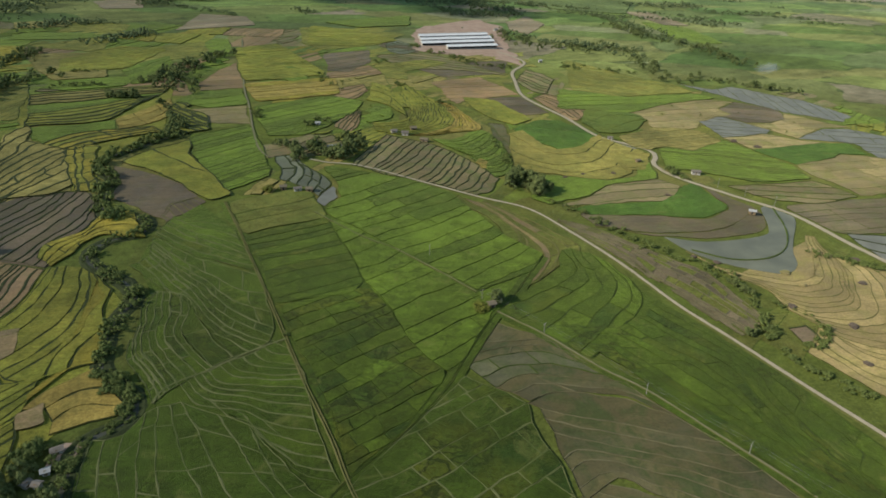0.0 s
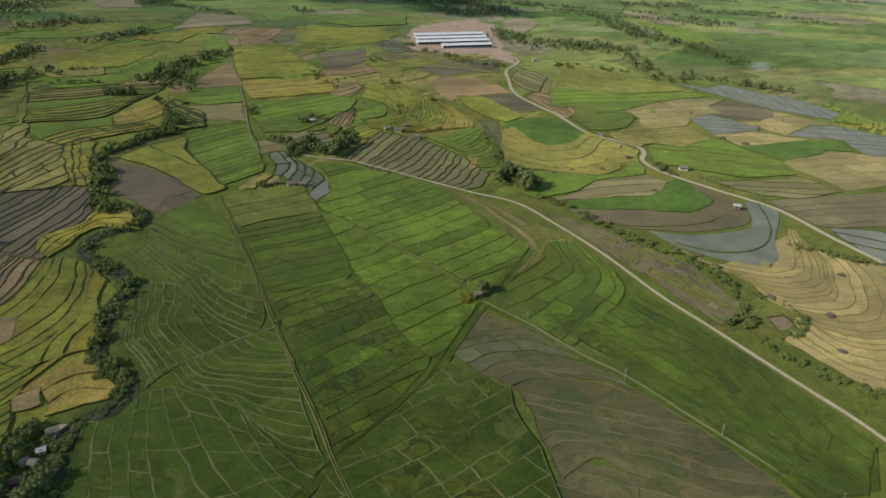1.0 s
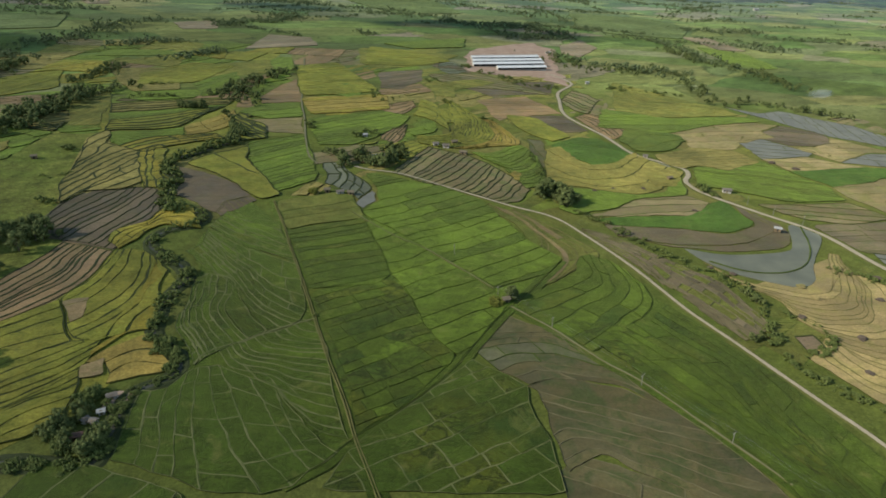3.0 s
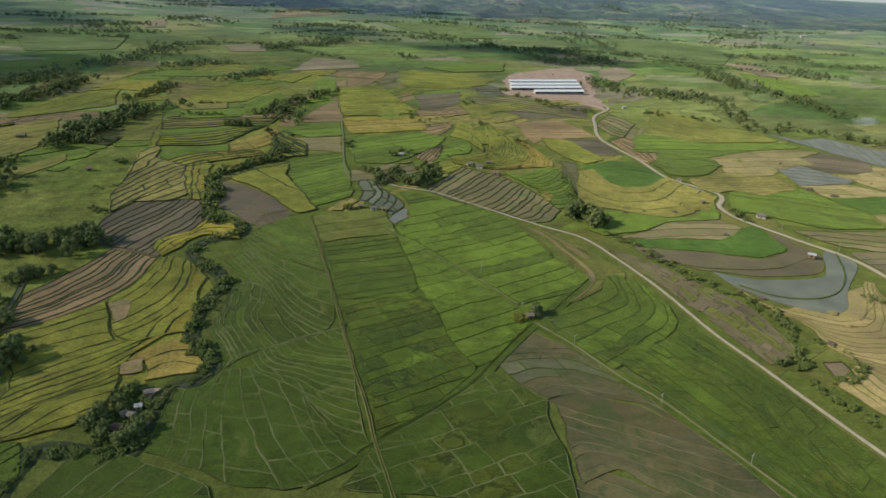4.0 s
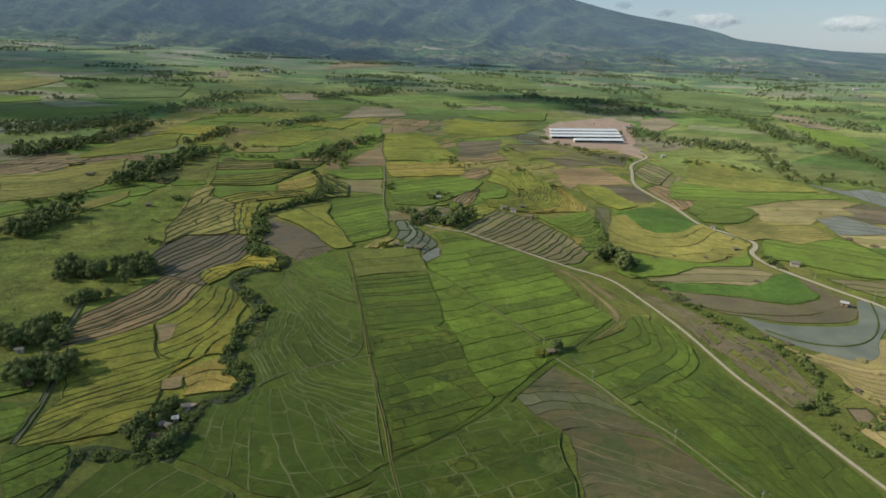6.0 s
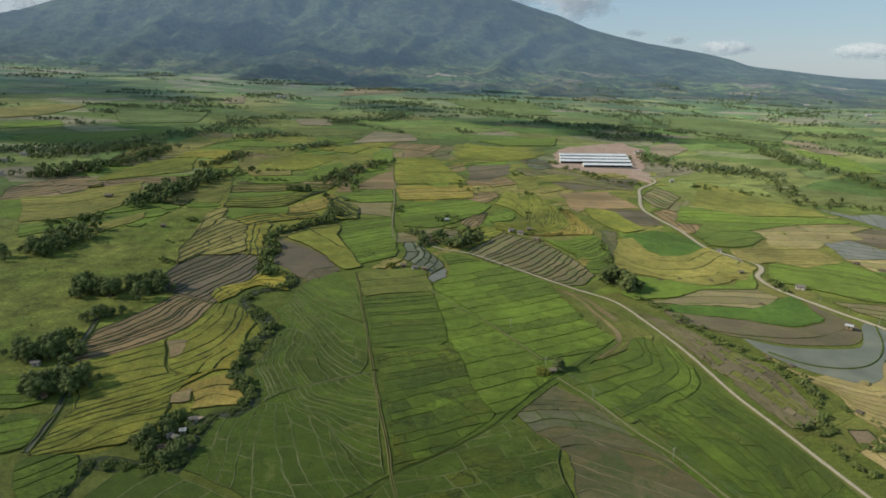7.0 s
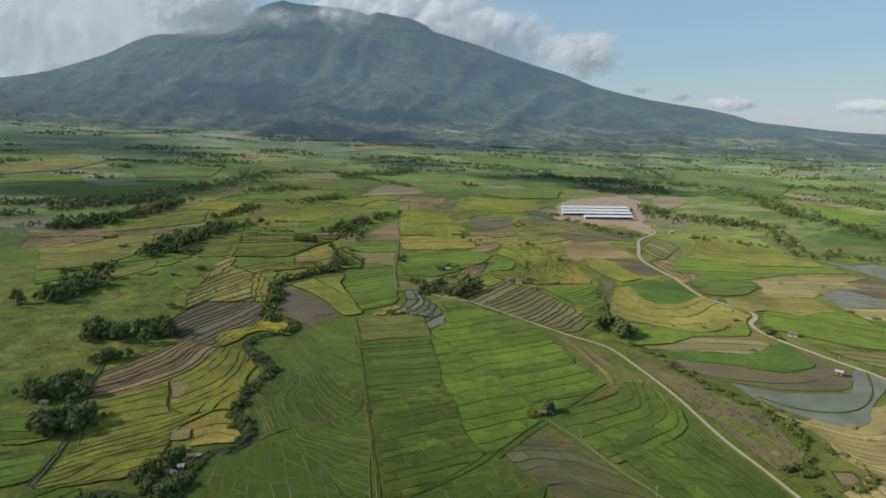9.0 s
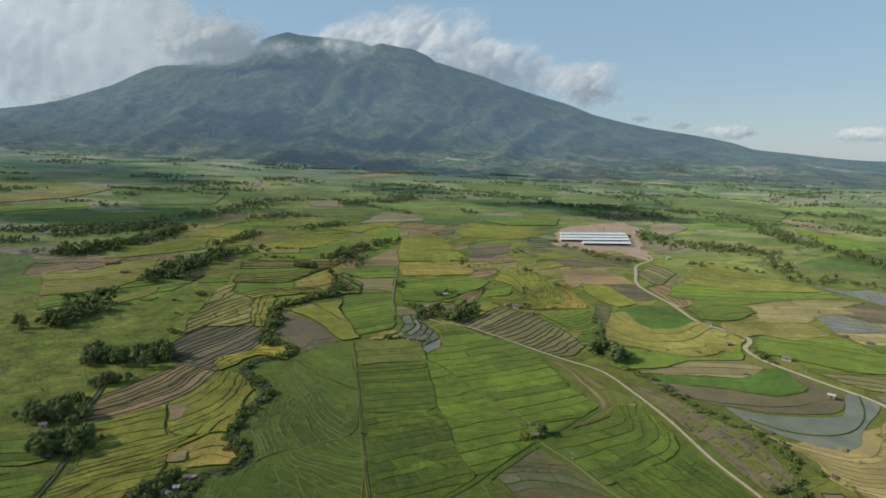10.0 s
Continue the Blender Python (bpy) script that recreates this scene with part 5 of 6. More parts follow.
# ---------- the livestock sheds on their graded yard ----------
def blob(name, outline, lift, material, label, category, drop=1.2):
    loop = [(p.x, p.y) for p in smooth_line(outline + outline[:1], 8)][:-1]
    if area_of(loop) < 0:
        loop = loop[::-1]
    big = min(1.0, abs(area_of(loop)) / 8000)
    loop = [(x + 10 * big * noise.noise((x * 0.05, y * 0.05, 1)), y + 14 * big * noise.noise((x * 0.05, y * 0.05, 5))) for x, y in loop]
    k = len(loop)
    verts = [(x, y, terrain(x, y) + lift) for x, y in loop] + [(x, y, terrain(x, y) - drop) for x, y in loop]
    return tagged(part(name, verts, [tuple(range(k))] + [(i, i + k, (i + 1) % k + k, (i + 1) % k) for i in range(k)], material), label, category, kind="structure")


blob("yard", [(114, 907), (143, 1000), (191, 1047), (247, 1089), (266, 1046), (269, 975), (244, 894), (228, 790), (224, 749), (212, 764), (189, 795), (149, 809), (114, 831)], 0.3, RED_EARTH, "bare reddish graded earth round the livestock sheds", "yard")


blob("yard", [(-106, 198), (-106, 204), (-103, 207), (-98, 205), (-99, 200), (-101, 196)], 0.12, RED_EARTH, "bare trodden earth beside the hamlet", "yard", 0.6)


def shed(x0, y0, x1, y1, depth, height):
    """A long low livestock shed with a white ridged roof, open sides and posts."""
    w = math.hypot(x1 - x0, y1 - y0)
    cx, cy = (x0 + x1) / 2, (y0 + y1) / 2
    ob = thing("shed", "long low livestock shed with a white metal roof", "shed", pose(cx, cy, terrain(cx, cy) + 0.25, 0, 0, math.degrees(math.atan2(y1 - y0, x1 - x0))), "livestock sheds")
    part("floor_slab", *box(-w / 2, -depth / 2, -1.5, w / 2, depth / 2, 0.25), CONCRETE, ob)
    for sign in (-1, 1):
        part("roof", *gable_sheet(w, depth, height, height + depth * 0.16, 0.9, sign, 0.15), WHITE_ROOF, ob)
        part("side_wall", *box(-w / 2, sign * (depth / 2 - 0.1) - 0.1, 0.25, w / 2, sign * (depth / 2 - 0.1) + 0.1, 1.1), PLASTER, ob)
        # dark sheet stands in for the shade inside the open side
        part("curtain", *box(-w / 2, sign * (depth / 2 - 0.25) - 0.03, 1.1, w / 2, sign * (depth / 2 - 0.25) + 0.03, height - 0.3), DARK_VOID, ob)
        for i in range(13):
            x = -w / 2 + w * i / 12
            part("post", *box(x - 0.12, sign * (depth / 2) - 0.12, 0.2, x + 0.12, sign * (depth / 2) + 0.12, height + 0.05), CONCRETE, ob)
    for sx in (-1, 1):
        part("end_wall", *box(sx * (w / 2 - 0.1) - 0.1, -depth / 2 + 0.2, 0.25, sx * (w / 2 - 0.1) + 0.1, depth / 2 - 0.2, height), PLASTER, ob)
        tri = [Vector((sx * w / 2, -depth / 2, height)), Vector((sx * w / 2, depth / 2, height)), Vector((sx * w / 2, 0, height + depth * 0.16))]
        tri += [p - Vector((sx * 0.2, 0, 0)) for p in tri]
        part("gable", tri, [(0, 1, 2), (5, 4, 3), (0, 3, 4, 1), (1, 4, 5, 2), (2, 5, 3, 0)], PLASTER, ob)
    part("ridge_vent", *box(-w / 2, -0.9, height + depth * 0.16, w / 2, 0.9, height + depth * 0.16 + 0.5), WHITE_ROOF, ob)


shed(126, 918, 224, 929, 10, 4.2)
shed(124, 892, 222, 903, 10, 4.2)
shed(121, 867, 219, 878, 10, 4.2)
shed(150, 845, 216, 852, 10, 4.0)

# ---------- power line ----------
def pole(x, y, h, turn, lean=0.0):
    ob = thing("utility_pole", "slim pale utility pole standing on a bund", "utility pole", pose(x, y, terrain(x, y), 0, lean, turn), "power line")
    part("post", *tube(Vector((0, 0, -0.6)), Vector((0, 0, h)), 0.13, 0.09, 8), POLE_WOOD, ob)
    part("crossarm", *box(-1.0, -0.07, h - 0.75, 1.0, 0.07, h - 0.6), POLE_WOOD, ob)
    for px in (-0.85, 0.0, 0.85):
        part("insulator", *tube(Vector((px, 0, h - 0.6)), Vector((px, 0, h - 0.36)), 0.06, 0.04, 6), CONCRETE, ob)


POLE_SPOTS = [(46, 270), (65, 242), (89.5, 201.5), (109, 169.5), (128, 138)]
for x, y in POLE_SPOTS:
    pole(x, y, 5.6, 35, -4)
for x, y in ((246, 368), (256, 352), (237, 384), (30, 312)):
    pole(x, y, 6.5, 60)
for a, b in zip(POLE_SPOTS, POLE_SPOTS[1:]):
    for off in (-0.85, 0.85):
        line = []
        for i in range(13):
            t = i / 12
            x, y = a[0] + (b[0] - a[0]) * t + off * 0.82, a[1] + (b[1] - a[1]) * t + off * 0.57
            line.append(Vector((x, y, terrain(x, y) + 5.25 - 2.0 * t * (1 - t))))
        tagged(part("cable", *join([tube(p, q, 0.012, 0.012, 4) for p, q in zip(line, line[1:])]), CABLE), "thin sagging power cable between two poles", "cable")


# ---------- heaps of threshed straw, some of them burnt ----------
def heap(x, y, size, burnt):
    rng = random.Random(int(x * 31 + y))
    bm = bmesh.new()
    bmesh.ops.create_icosphere(bm, subdivisions=3, radius=1.0)
    verts = []
    for v in bm.verts:
        k = 1 + 0.35 * noise.noise(v.co * 1.7 + Vector((x, y, 0)))
        verts.append((v.co.x * size * k, v.co.y * size * 0.8 * k, max(-0.1, v.co.z * size * 0.42 * k)))
    faces = [tuple(v.index for v in f.verts) for f in bm.faces]
    bm.free()
    ob = part("straw_mound", verts, faces, ASH if burnt else STRAW)
    ob.matrix_basis = pose(x, y, terrain(x, y) + 0.1, 0, 0, rng.uniform(0, 360))
    tagged(ob, "dark burnt heap of rice straw on stubble" if burnt else "pale heap of threshed rice straw", "straw heap")


for x, y, size, burnt in ((203, 229, 2.6, 1), (186, 247, 2.2, 1), (237, 261, 2.2, 1), (253, 283, 2.4, 1), (188, 205, 2.0, 1), (175, 289, 2.0, 1), (166, 296, 1.8, 1), (228, 264, 1.4, 0),
                          (205, 263, 2.2, 0), (204, 275, 2.8, 0), (139, 408, 2.2, 1), (154, 413, 2.0, 1), (176, 413, 2.2, 1), (310, 474, 3.2, 1), (321, 459, 3.2, 1), (195, 374, 2.0, 1)):
    heap(x, y, size, burnt)


# ---------- clouds ----------
def cloud_material(name, scale, body, ragged=3.4, fall=1.5, pale=0.60):
    n = Nodes(name)
    coord = n.add("ShaderNodeTexCoord").outputs["Object"]
    sep = n.add("ShaderNodeSeparateXYZ")
    n.put(sep.inputs[0], coord)
    r2 = n.math("ADD", n.math("POWER", sep.outputs[0], 2.0), n.math("POWER", sep.outputs[2], 2.0))
    billow = n.noise(scale, 9, 0.56, vec=n.scaled(0.8, 0.2, 1.15))
    dense = n.math("SUBTRACT", n.math("ADD", n.math("MULTIPLY", n.math("SUBTRACT", billow, 0.5), ragged), body), n.math("MULTIPLY", r2, fall))
    soft = n.add("ShaderNodeMapRange")
    n.put(soft.inputs[0], dense)
    soft.inputs[1].default_value = 0.0
    soft.inputs[2].default_value = 1.7
    soft.interpolation_type = "SMOOTHSTEP"
    # grey shading of the billows is put into the base colour
    thick = n.noise(scale * 0.9, 5, 0.55, vec=n.scaled(0.7, 0.2, 1.2))
    n.done(n.ramp(thick, [(0.36, (pale, pale, pale + 0.02)), (0.62, (pale + 0.26, pale + 0.25, pale + 0.23))]), 1.0, 0.0)
    # added emission stands in for light scattered inside the cloud
    n.bsdf.inputs["Emission Color"].default_value = (0.92, 0.92, 0.90, 1)
    n.bsdf.inputs["Emission Strength"].default_value = 0.17
    glow = n.add("ShaderNodeBsdfTranslucent")
    glow.inputs[0].default_value = (0.84, 0.84, 0.85, 1)
    both = n.add("ShaderNodeMixShader")
    both.inputs[0].default_value = 0.5
    n.tree.links.new(n.bsdf.outputs[0], both.inputs[1])
    n.tree.links.new(glow.outputs[0], both.inputs[2])
    clear = n.add("ShaderNodeBsdfTransparent")
    mix = n.add("ShaderNodeMixShader")
    rim = n.add("ShaderNodeAttribute")
    rim.attribute_name = "rim"
    n.put(mix.inputs[0], n.math("MULTIPLY", soft.outputs[0], rim.outputs["Fac"]))
    n.tree.links.new(clear.outputs[0], mix.inputs[1])
    n.tree.links.new(both.outputs[0], mix.inputs[2])
    n.tree.links.new(mix.outputs[0], n.out.inputs["Surface"])
    return n.mat


BANK = cloud_material("cloud_bank_vapour", 0.0019, 3.3, 4.4, 1.2, 0.70)
CLOUD = cloud_material("cloud_vapour", 0.0046, 1.75, 3.4, 1.9)
WISP = cloud_material("thin_cloud_vapour", 0.011, 1.05, 3.2, 1.3)


def cloud(x, y, z, half_w, half_h, label, turn=-25, bulge=120.0, seed=0, name="cloud"):
    """A bank of vapour: one bulged sheet of billows placed to fit the camera's view, edges thinning out to nothing."""
    n, m = 100, 56
    verts, faces = [], []
    swell = min(bulge * 1.6, half_w * 0.4) / half_w
    flat = 0.88 if half_w > 1000 else 0.8
    rim = []
    for j in range(m + 1):
        for i in range(n + 1):
            u, v = 2 * i / n - 1, 2 * j / m - 1
            puff = max(0.0, 1 - 0.75 * (u * u + v * v))
            p = (u * half_w * 0.0042 + x * 0.01 + seed, v * half_h * 0.0048, z * 0.01)
            b = 1.5 * abs(noise.noise(p)) + 0.7 * abs(noise.noise((p[0] * 2.3, p[1] * 2.3, p[2] + 5))) + 0.3 * abs(noise.noise((p[0] * 5, p[1] * 5, p[2] + 9)))
            verts.append((u, -swell * puff * (flat + (1 - flat) * b), v))
            lobe = 0.86 + 0.5 * noise.noise((p[0] * 0.8, p[1] * 0.8, p[2] + 3)) + 0.25 * noise.noise((p[0] * 2, p[1] * 2, p[2] + 7))
            rim.append(lobe - u * u - v * v)
    for j in range(m):
        for i in range(n):
            a = j * (n + 1) + i
            quad = (a, a + 1, a + n + 2, a + n + 1)
            if max(rim[q] for q in quad) > 0:
                faces.append(quad)
    used = sorted({q for f in faces for q in f})
    place = {q: i for i, q in enumerate(used)}
    verts, faces = [verts[q] for q in used], [tuple(place[q] for q in f) for f in faces]
    ob = part(name, verts, faces, WISP if half_w < 230 else BANK if half_w > 1000 else CLOUD, smooth=True)
    ob.data.attributes.new("rim", "FLOAT", "POINT").data.foreach_set("value", [min(1.0, max(0.0, rim[q] / 0.3)) for q in used])
    ob.matrix_basis = Matrix.Translation((x, y, z)) @ Matrix.Rotation(radians(turn), 4, "Z") @ Matrix.Diagonal((half_w * 1.1, half_w, half_h, 1))
    tagged(ob, label, name)


def cumulus(x, y, z, size, seed):
    """A drifting heap cloud high over the plain, made of many billows."""
    rng = random.Random(seed)
    pieces = []
    for i in range(46):
        a, r = rng.uniform(0, 6.28), math.sqrt(rng.random())
        c = Vector((math.cos(a) * r * size, math.sin(a) * r * size * 0.55, rng.uniform(0, 0.22) * size * (1.1 - r)))
        bm = bmesh.new()
        bmesh.ops.create_icosphere(bm, subdivisions=2, radius=1.0)
        s = size * rng.uniform(0.13, 0.26) * (1.15 - 0.6 * r)
        pieces.append(([c + v.co * s * (1 + 0.25 * noise.noise(v.co * 2 + c * 0.01)) for v in bm.verts], [tuple(v.index for v in f.verts) for f in bm.faces]))
        bm.free()
    ob = part("cloud", *join(pieces), CUMULUS, smooth=True)
    ob.matrix_basis = Matrix.Translation((x, y, z))
    tagged(ob, "white heap cloud that shades the plain", "cloud")


CUMULUS = plain_material("white_cloud", (0.85, 0.86, 0.88), (0.78, 0.80, 0.83), 0.004, 1.0, 0.0)
CUMULUS.node_tree.nodes["Principled BSDF"].inputs["Alpha"].default_value = 0.26


cloud(-3270, 4380, 930, 2080, 690, "broad bank of grey-white cloud against the volcano", -24)
cloud(-1560, 3450, 730, 390, 175, "white cloud lapping over the volcano's shoulder", 0)
cloud(-1755, 3950, 1002, 105, 44, "small white cloud above the shoulder")
cloud(-720, 4700, 900, 900, 350, "tall white cloud behind the summit ridge")
cloud(-20, 4700, 715, 640, 285, "grey cloud along the summit ridge")
cloud(560, 4200, 606, 330, 160, "white cloud off the volcano's flank")
cloud(645, 4200, 500, 225, 95, "small white cloud low beside the flank")
cloud(-1016, 3180, 648, 118, 62, "wisp of cloud below the summit", 0)
cloud(-715, 3180, 654, 190, 105, "wisp of cloud across the summit", 0)
cloud(954, 4200, 371, 75, 32, "small far cloud over the slope")
cloud(1217, 4200, 334, 85, 34, "small far cloud beyond the slope")
cloud(1514, 4150, 290, 200, 66, "low far cloud on the horizon")
cloud(2194, 3900, 276, 228, 60, "thin far cloud on the horizon")
cloud(-2784, 3880, 465, 125, 55, "small far cloud behind the slope", 0)

cloud(521, 724, 14.5, 26, 9, "thin pale smoke rising from a field fire", 10, 8, name="smoke")

# unseen clouds, each set sunward of the ground spot it shades
for sx, sy, high, size in ((-600, 890, 700, 190), (-215, 1480, 900, 120), (150, 1290, 900, 150), (280, 1170, 900, 110), (-1000, 1450, 1000, 320), (-1250, 1700, 1000, 260), (-520, 2150, 1200, 300), (-20, 2080, 1200, 240), (-900, 2750, 1300, 330), (-350, 2600, 1300, 240)):
    cumulus(sx + high * SUN_FROM[0] / SUN_FROM[2], sy + high * SUN_FROM[1] / SUN_FROM[2], high + terrain(sx, sy), size, int(sy))


# ---------- the fields, block by block ----------
terraces("oliveyellow", [[(-232, 512), (-229, 524), (-224, 536)],
    [(-224, 482), (-223, 502), (-219, 522)],
    [(-217, 450), (-213, 474), (-214, 500)],
    [(-211, 422), (-207, 450), (-198, 481), (-190, 487)],
    [(-205, 399), (-198, 428), (-190, 460), (-183, 479)],
    [(-200, 382), (-190, 410), (-182, 440), (-177, 460)],
    [(-192, 400), (-183, 420), (-172, 445)],
    [(-181, 404), (-174, 417), (-167, 430)],
    [(-170, 407), (-165, 411), (-163, 418)]], [1, 1, 2, 2, 2, 1, 1, 1], 60)
terraces("yellow", [[(-185, 485), (-174, 448), (-159, 409)],
    [(-180, 487), (-169, 449), (-156, 407)],
    [(-175, 490), (-165, 449), (-150, 407)],
    [(-166, 488), (-160, 457), (-148, 416)]], [1, 1, 1], 13)
terraces("yellow", [[(-202, 492), (-190, 511), (-169, 523), (-139, 530)],
    [(-180, 479), (-169, 491), (-150, 507), (-129, 517)]], [4], 45)
field("green", [(-218, 517), (-174, 539), (-171, 528), (-193, 514), (-203, 497), (-211, 500)], 20, 9, 60, 0)
terraces("oliveyellow", [[(-254, 618), (-214, 634), (-170, 644), (-145, 651)],
    [(-243, 587), (-204, 602), (-175, 617), (-149, 627)]], [4], 160)
terraces("green", [[(-243, 587), (-204, 602), (-175, 617), (-149, 627)],
    [(-235, 564), (-198, 582), (-176, 600), (-152, 619)]], [2], 160)
terraces("yellowgreen", [[(-235, 564), (-198, 582), (-176, 600), (-152, 619)],
    [(-226, 532), (-194, 538), (-173, 551), (-161, 592)]], [5], 160)
terraces("lime", [[(-224, 528), (-193, 536), (-171, 548)],
    [(-213, 510), (-188, 520), (-165, 526)],
    [(-201, 492), (-188, 494), (-178, 506)]], [1, 1], 90)
terraces("golden", [[(-171, 548), (-157, 568), (-147, 597), (-143, 611)],
    [(-163, 526), (-143, 537), (-134, 562), (-133, 583)]], [3], 40)
terraces("lime", [[(-201, 712), (-189, 749), (-171, 786)],
    [(-178, 664), (-164, 681), (-155, 723)]], [5], 60)
terraces("plowed", [[(-197, 359), (-197, 381), (-191, 398), (-184, 405)],
    [(-188, 353), (-180, 384), (-171, 405)],
    [(-183, 337), (-173, 367), (-165, 394), (-163, 408)],
    [(-176, 332), (-166, 358), (-158, 384), (-153, 408)],
    [(-168, 331), (-160, 352), (-152, 379), (-148, 402)],
    [(-158, 326), (-151, 346), (-142, 366), (-141, 387)],
    [(-147, 320), (-144, 339), (-133, 356)]], [2, 2, 2, 1, 2, 2], 70)
terraces("lime", [[(-52, 779), (-33, 768), (-18, 719)],
    [(-52, 731), (-36, 711), (-24, 687)],
    [(-51, 682), (-41, 670), (-30, 664)]], [4, 3], 60)
terraces("wetmud", [[(73, 868), (92, 893), (108, 871)],
    [(74, 822), (89, 806), (106, 824)]], [5], 40)
terraces("yellowgreen", [[(50, 628), (52, 602), (56, 576)],
    [(73, 638), (74, 607), (75, 579)]], [6], 60)
terraces("green", [[(-144, 861), (-134, 888), (-118, 882)],
    [(-128, 784), (-116, 791), (-108, 816)]], [5], 80)
field("golden", [(86, 441), (91, 447), (95, 441), (91, 428), (86, 427)], 10, 12, 60, 0)
terraces("wetmud", [[(-50, 461), (-44, 435), (-44, 418)],
    [(-44, 463), (-36, 437), (-39, 415)],
    [(-40, 463), (-30, 435), (-34, 409)],
    [(-35, 458), (-25, 431), (-28, 403)],
    [(-24, 439), (-14, 411), (-21, 390)]], [1, 1, 1, 2], 24)
field("paddywater", [(-22, 384), (-13, 404), (-11, 401), (-12, 389), (-19, 378)], 40, 30, 60, 0)
field("weedy", [(-73, 388), (-28, 407), (-18, 362), (-61, 345)], 24, 16, 70, 0)
field("greendark", [(-61, 343), (-18, 361), (-3, 291), (-11, 282), (-43, 277), (-51, 307)], 21, 7, 60, 0)
field("lime", [(-19, 370), (-9, 389), (-11, 413), (-19, 444), (40, 409), (58, 386), (74, 331), (88, 308), (76, 292), (47, 277), (14, 322), (-17, 362)], 32, 9, 55, 0.001)
field("lime", [(-17, 359), (14, 321), (45, 276), (58, 267), (47, 258), (28, 229), (20, 223), (9, 246), (-2, 288)], 33, 11, 45, 0)
field("deep", [(-42, 275), (-3, 288), (9, 246), (20, 223), (1, 197), (-17, 180), (-22, 206), (-33, 244)], 29, 8, 13, 0)
field("deeplow", [(25, 220), (34, 211), (45, 202), (43, 193), (47, 175), (44, 150), (-31, 157), (-16, 178), (1, 195)], 25, 9, 17, 0)
field("plowed", [(-145, 449), (-117, 430), (-99, 410), (-91, 396), (-104, 385), (-104, 371), (-116, 382), (-132, 397), (-142, 419)], -40, 60, 90, 0)
field("plowed", [(-91, 395), (-86, 387), (-101, 366), (-103, 371), (-103, 385)], -62, 3.4, 90, 0)
field("yellowgreen", [(-145, 458), (-129, 478), (-109, 497), (-105, 473), (-86, 428), (-71, 398), (-84, 388), (-99, 411), (-118, 435)], -48, 60, 170, 0)
field("green", [(-113, 505), (-70, 534), (-48, 426), (-76, 400), (-97, 455)], 42, 9, 80, 0)
field("lime", [(-210, 226), (-182, 228), (-171, 209), (-179, 203), (-189, 201)], 20, 6, 40, 0)
field("lime", [(-196, 197), (-163, 198), (-158, 178), (-172, 170)], 35, 5.5, 40, 0)
field("ochre", [(-307, 444), (-284, 505), (-277, 479), (-290, 429)], 73, 12, 80, 0)
field("golden", [(-84, 663), (-0, 685), (5, 622), (-71, 597)], 20, 12, 120, 0)
field("lime", [(-137, 602), (-121, 629), (-83, 639), (-77, 590), (-105, 578)], 25, 18, 90, 0)
field("straw", [(-123, 574), (-77, 585), (-71, 537), (-122, 544)], 9, 10, 80, 0)
field("stubble", [(-124, 666), (-100, 757), (-83, 647), (-120, 637)], 15, 18, 90, 0)
field("yellowgreen", [(-109, 828), (-58, 860), (-3, 697), (-85, 669)], 25, 11, 90, 0)
field("plowed", [(79, 755), (206, 775), (188, 713), (114, 694)], 12, 14, 120, 0)
field("stubble", [(98, 670), (153, 694), (175, 621), (144, 612), (106, 592)], 6, 12, 100, 0)
field("plowed", [(141, 608), (175, 611), (182, 560), (148, 552)], 2, 20, 100, 0)
terraces("deep", [[(202, 527), (222, 568), (245, 569), (264, 550)], [(204, 501), (220, 497), (243, 510), (263, 532)]], [3], 120)
field("paddywater", [(273, 311), (301, 301), (289, 267), (262, 248), (270, 284)], -40, 16, 60, 0)
field("deeplow", [(-128, 128), (-117, 170), (-110, 174), (-96, 171), (-86, 166), (-69, 158), (-58, 140), (-60, 128)], 62, 12, 60, 0)
field("lime", [(-158, 172), (-136, 177), (-132, 174), (-129, 163), (-130, 151), (-138, 145)], 47, 7, 60, 0)
field("green", [(-180, 200), (-164, 201), (-161, 201), (-158, 179), (-164, 177)], 45, 12, 60, 0)
field("green", [(-72, 585), (-2, 615), (23, 599), (17, 577), (-6, 533), (-28, 506), (-56, 505)], 36, 10, 70, 0)
field("vivid", [(137, 513), (166, 538), (184, 534), (200, 498), (187, 475), (159, 464), (147, 483)], -28, 30, 160, 0)
field("paddywater", [(204, 471), (210, 477), (217, 463), (207, 451)], -53, 20, 60, 0)
field("ochre", [(202, 452), (215, 458), (224, 449), (213, 433), (200, 416), (185, 419), (190, 440)], 8, 10, 50, 0)
field("tan", [(116, 363), (143, 376), (163, 393), (201, 402), (213, 388), (200, 373), (186, 366), (165, 366), (139, 364)], 7, 14, 90, -0.002)
field("vivid", [(125, 358), (139, 363), (164, 364), (185, 364), (200, 373), (215, 387), (224, 392), (225, 373), (224, 355), (216, 347), (199, 341), (178, 345), (156, 350), (133, 352)], -9, 60, 260, 0)
field("green", [(110, 413), (133, 411), (165, 401), (186, 405), (202, 429), (213, 434), (203, 401), (163, 393), (143, 377), (113, 366), (104, 377)], 4, 60, 220, 0)
field("plowed", [(72, 902), (109, 868), (110, 815), (93, 822), (65, 856)], -46, 7, 40, 0)
field("plowed", [(-4, 805), (48, 827), (45, 763), (16, 714), (-3, 718)], 37, 10, 80, 0)
field("yellowgreen", [(-397, 716), (-355, 765), (-324, 678), (-389, 605), (-401, 621)], 71, 14, 120, 0)
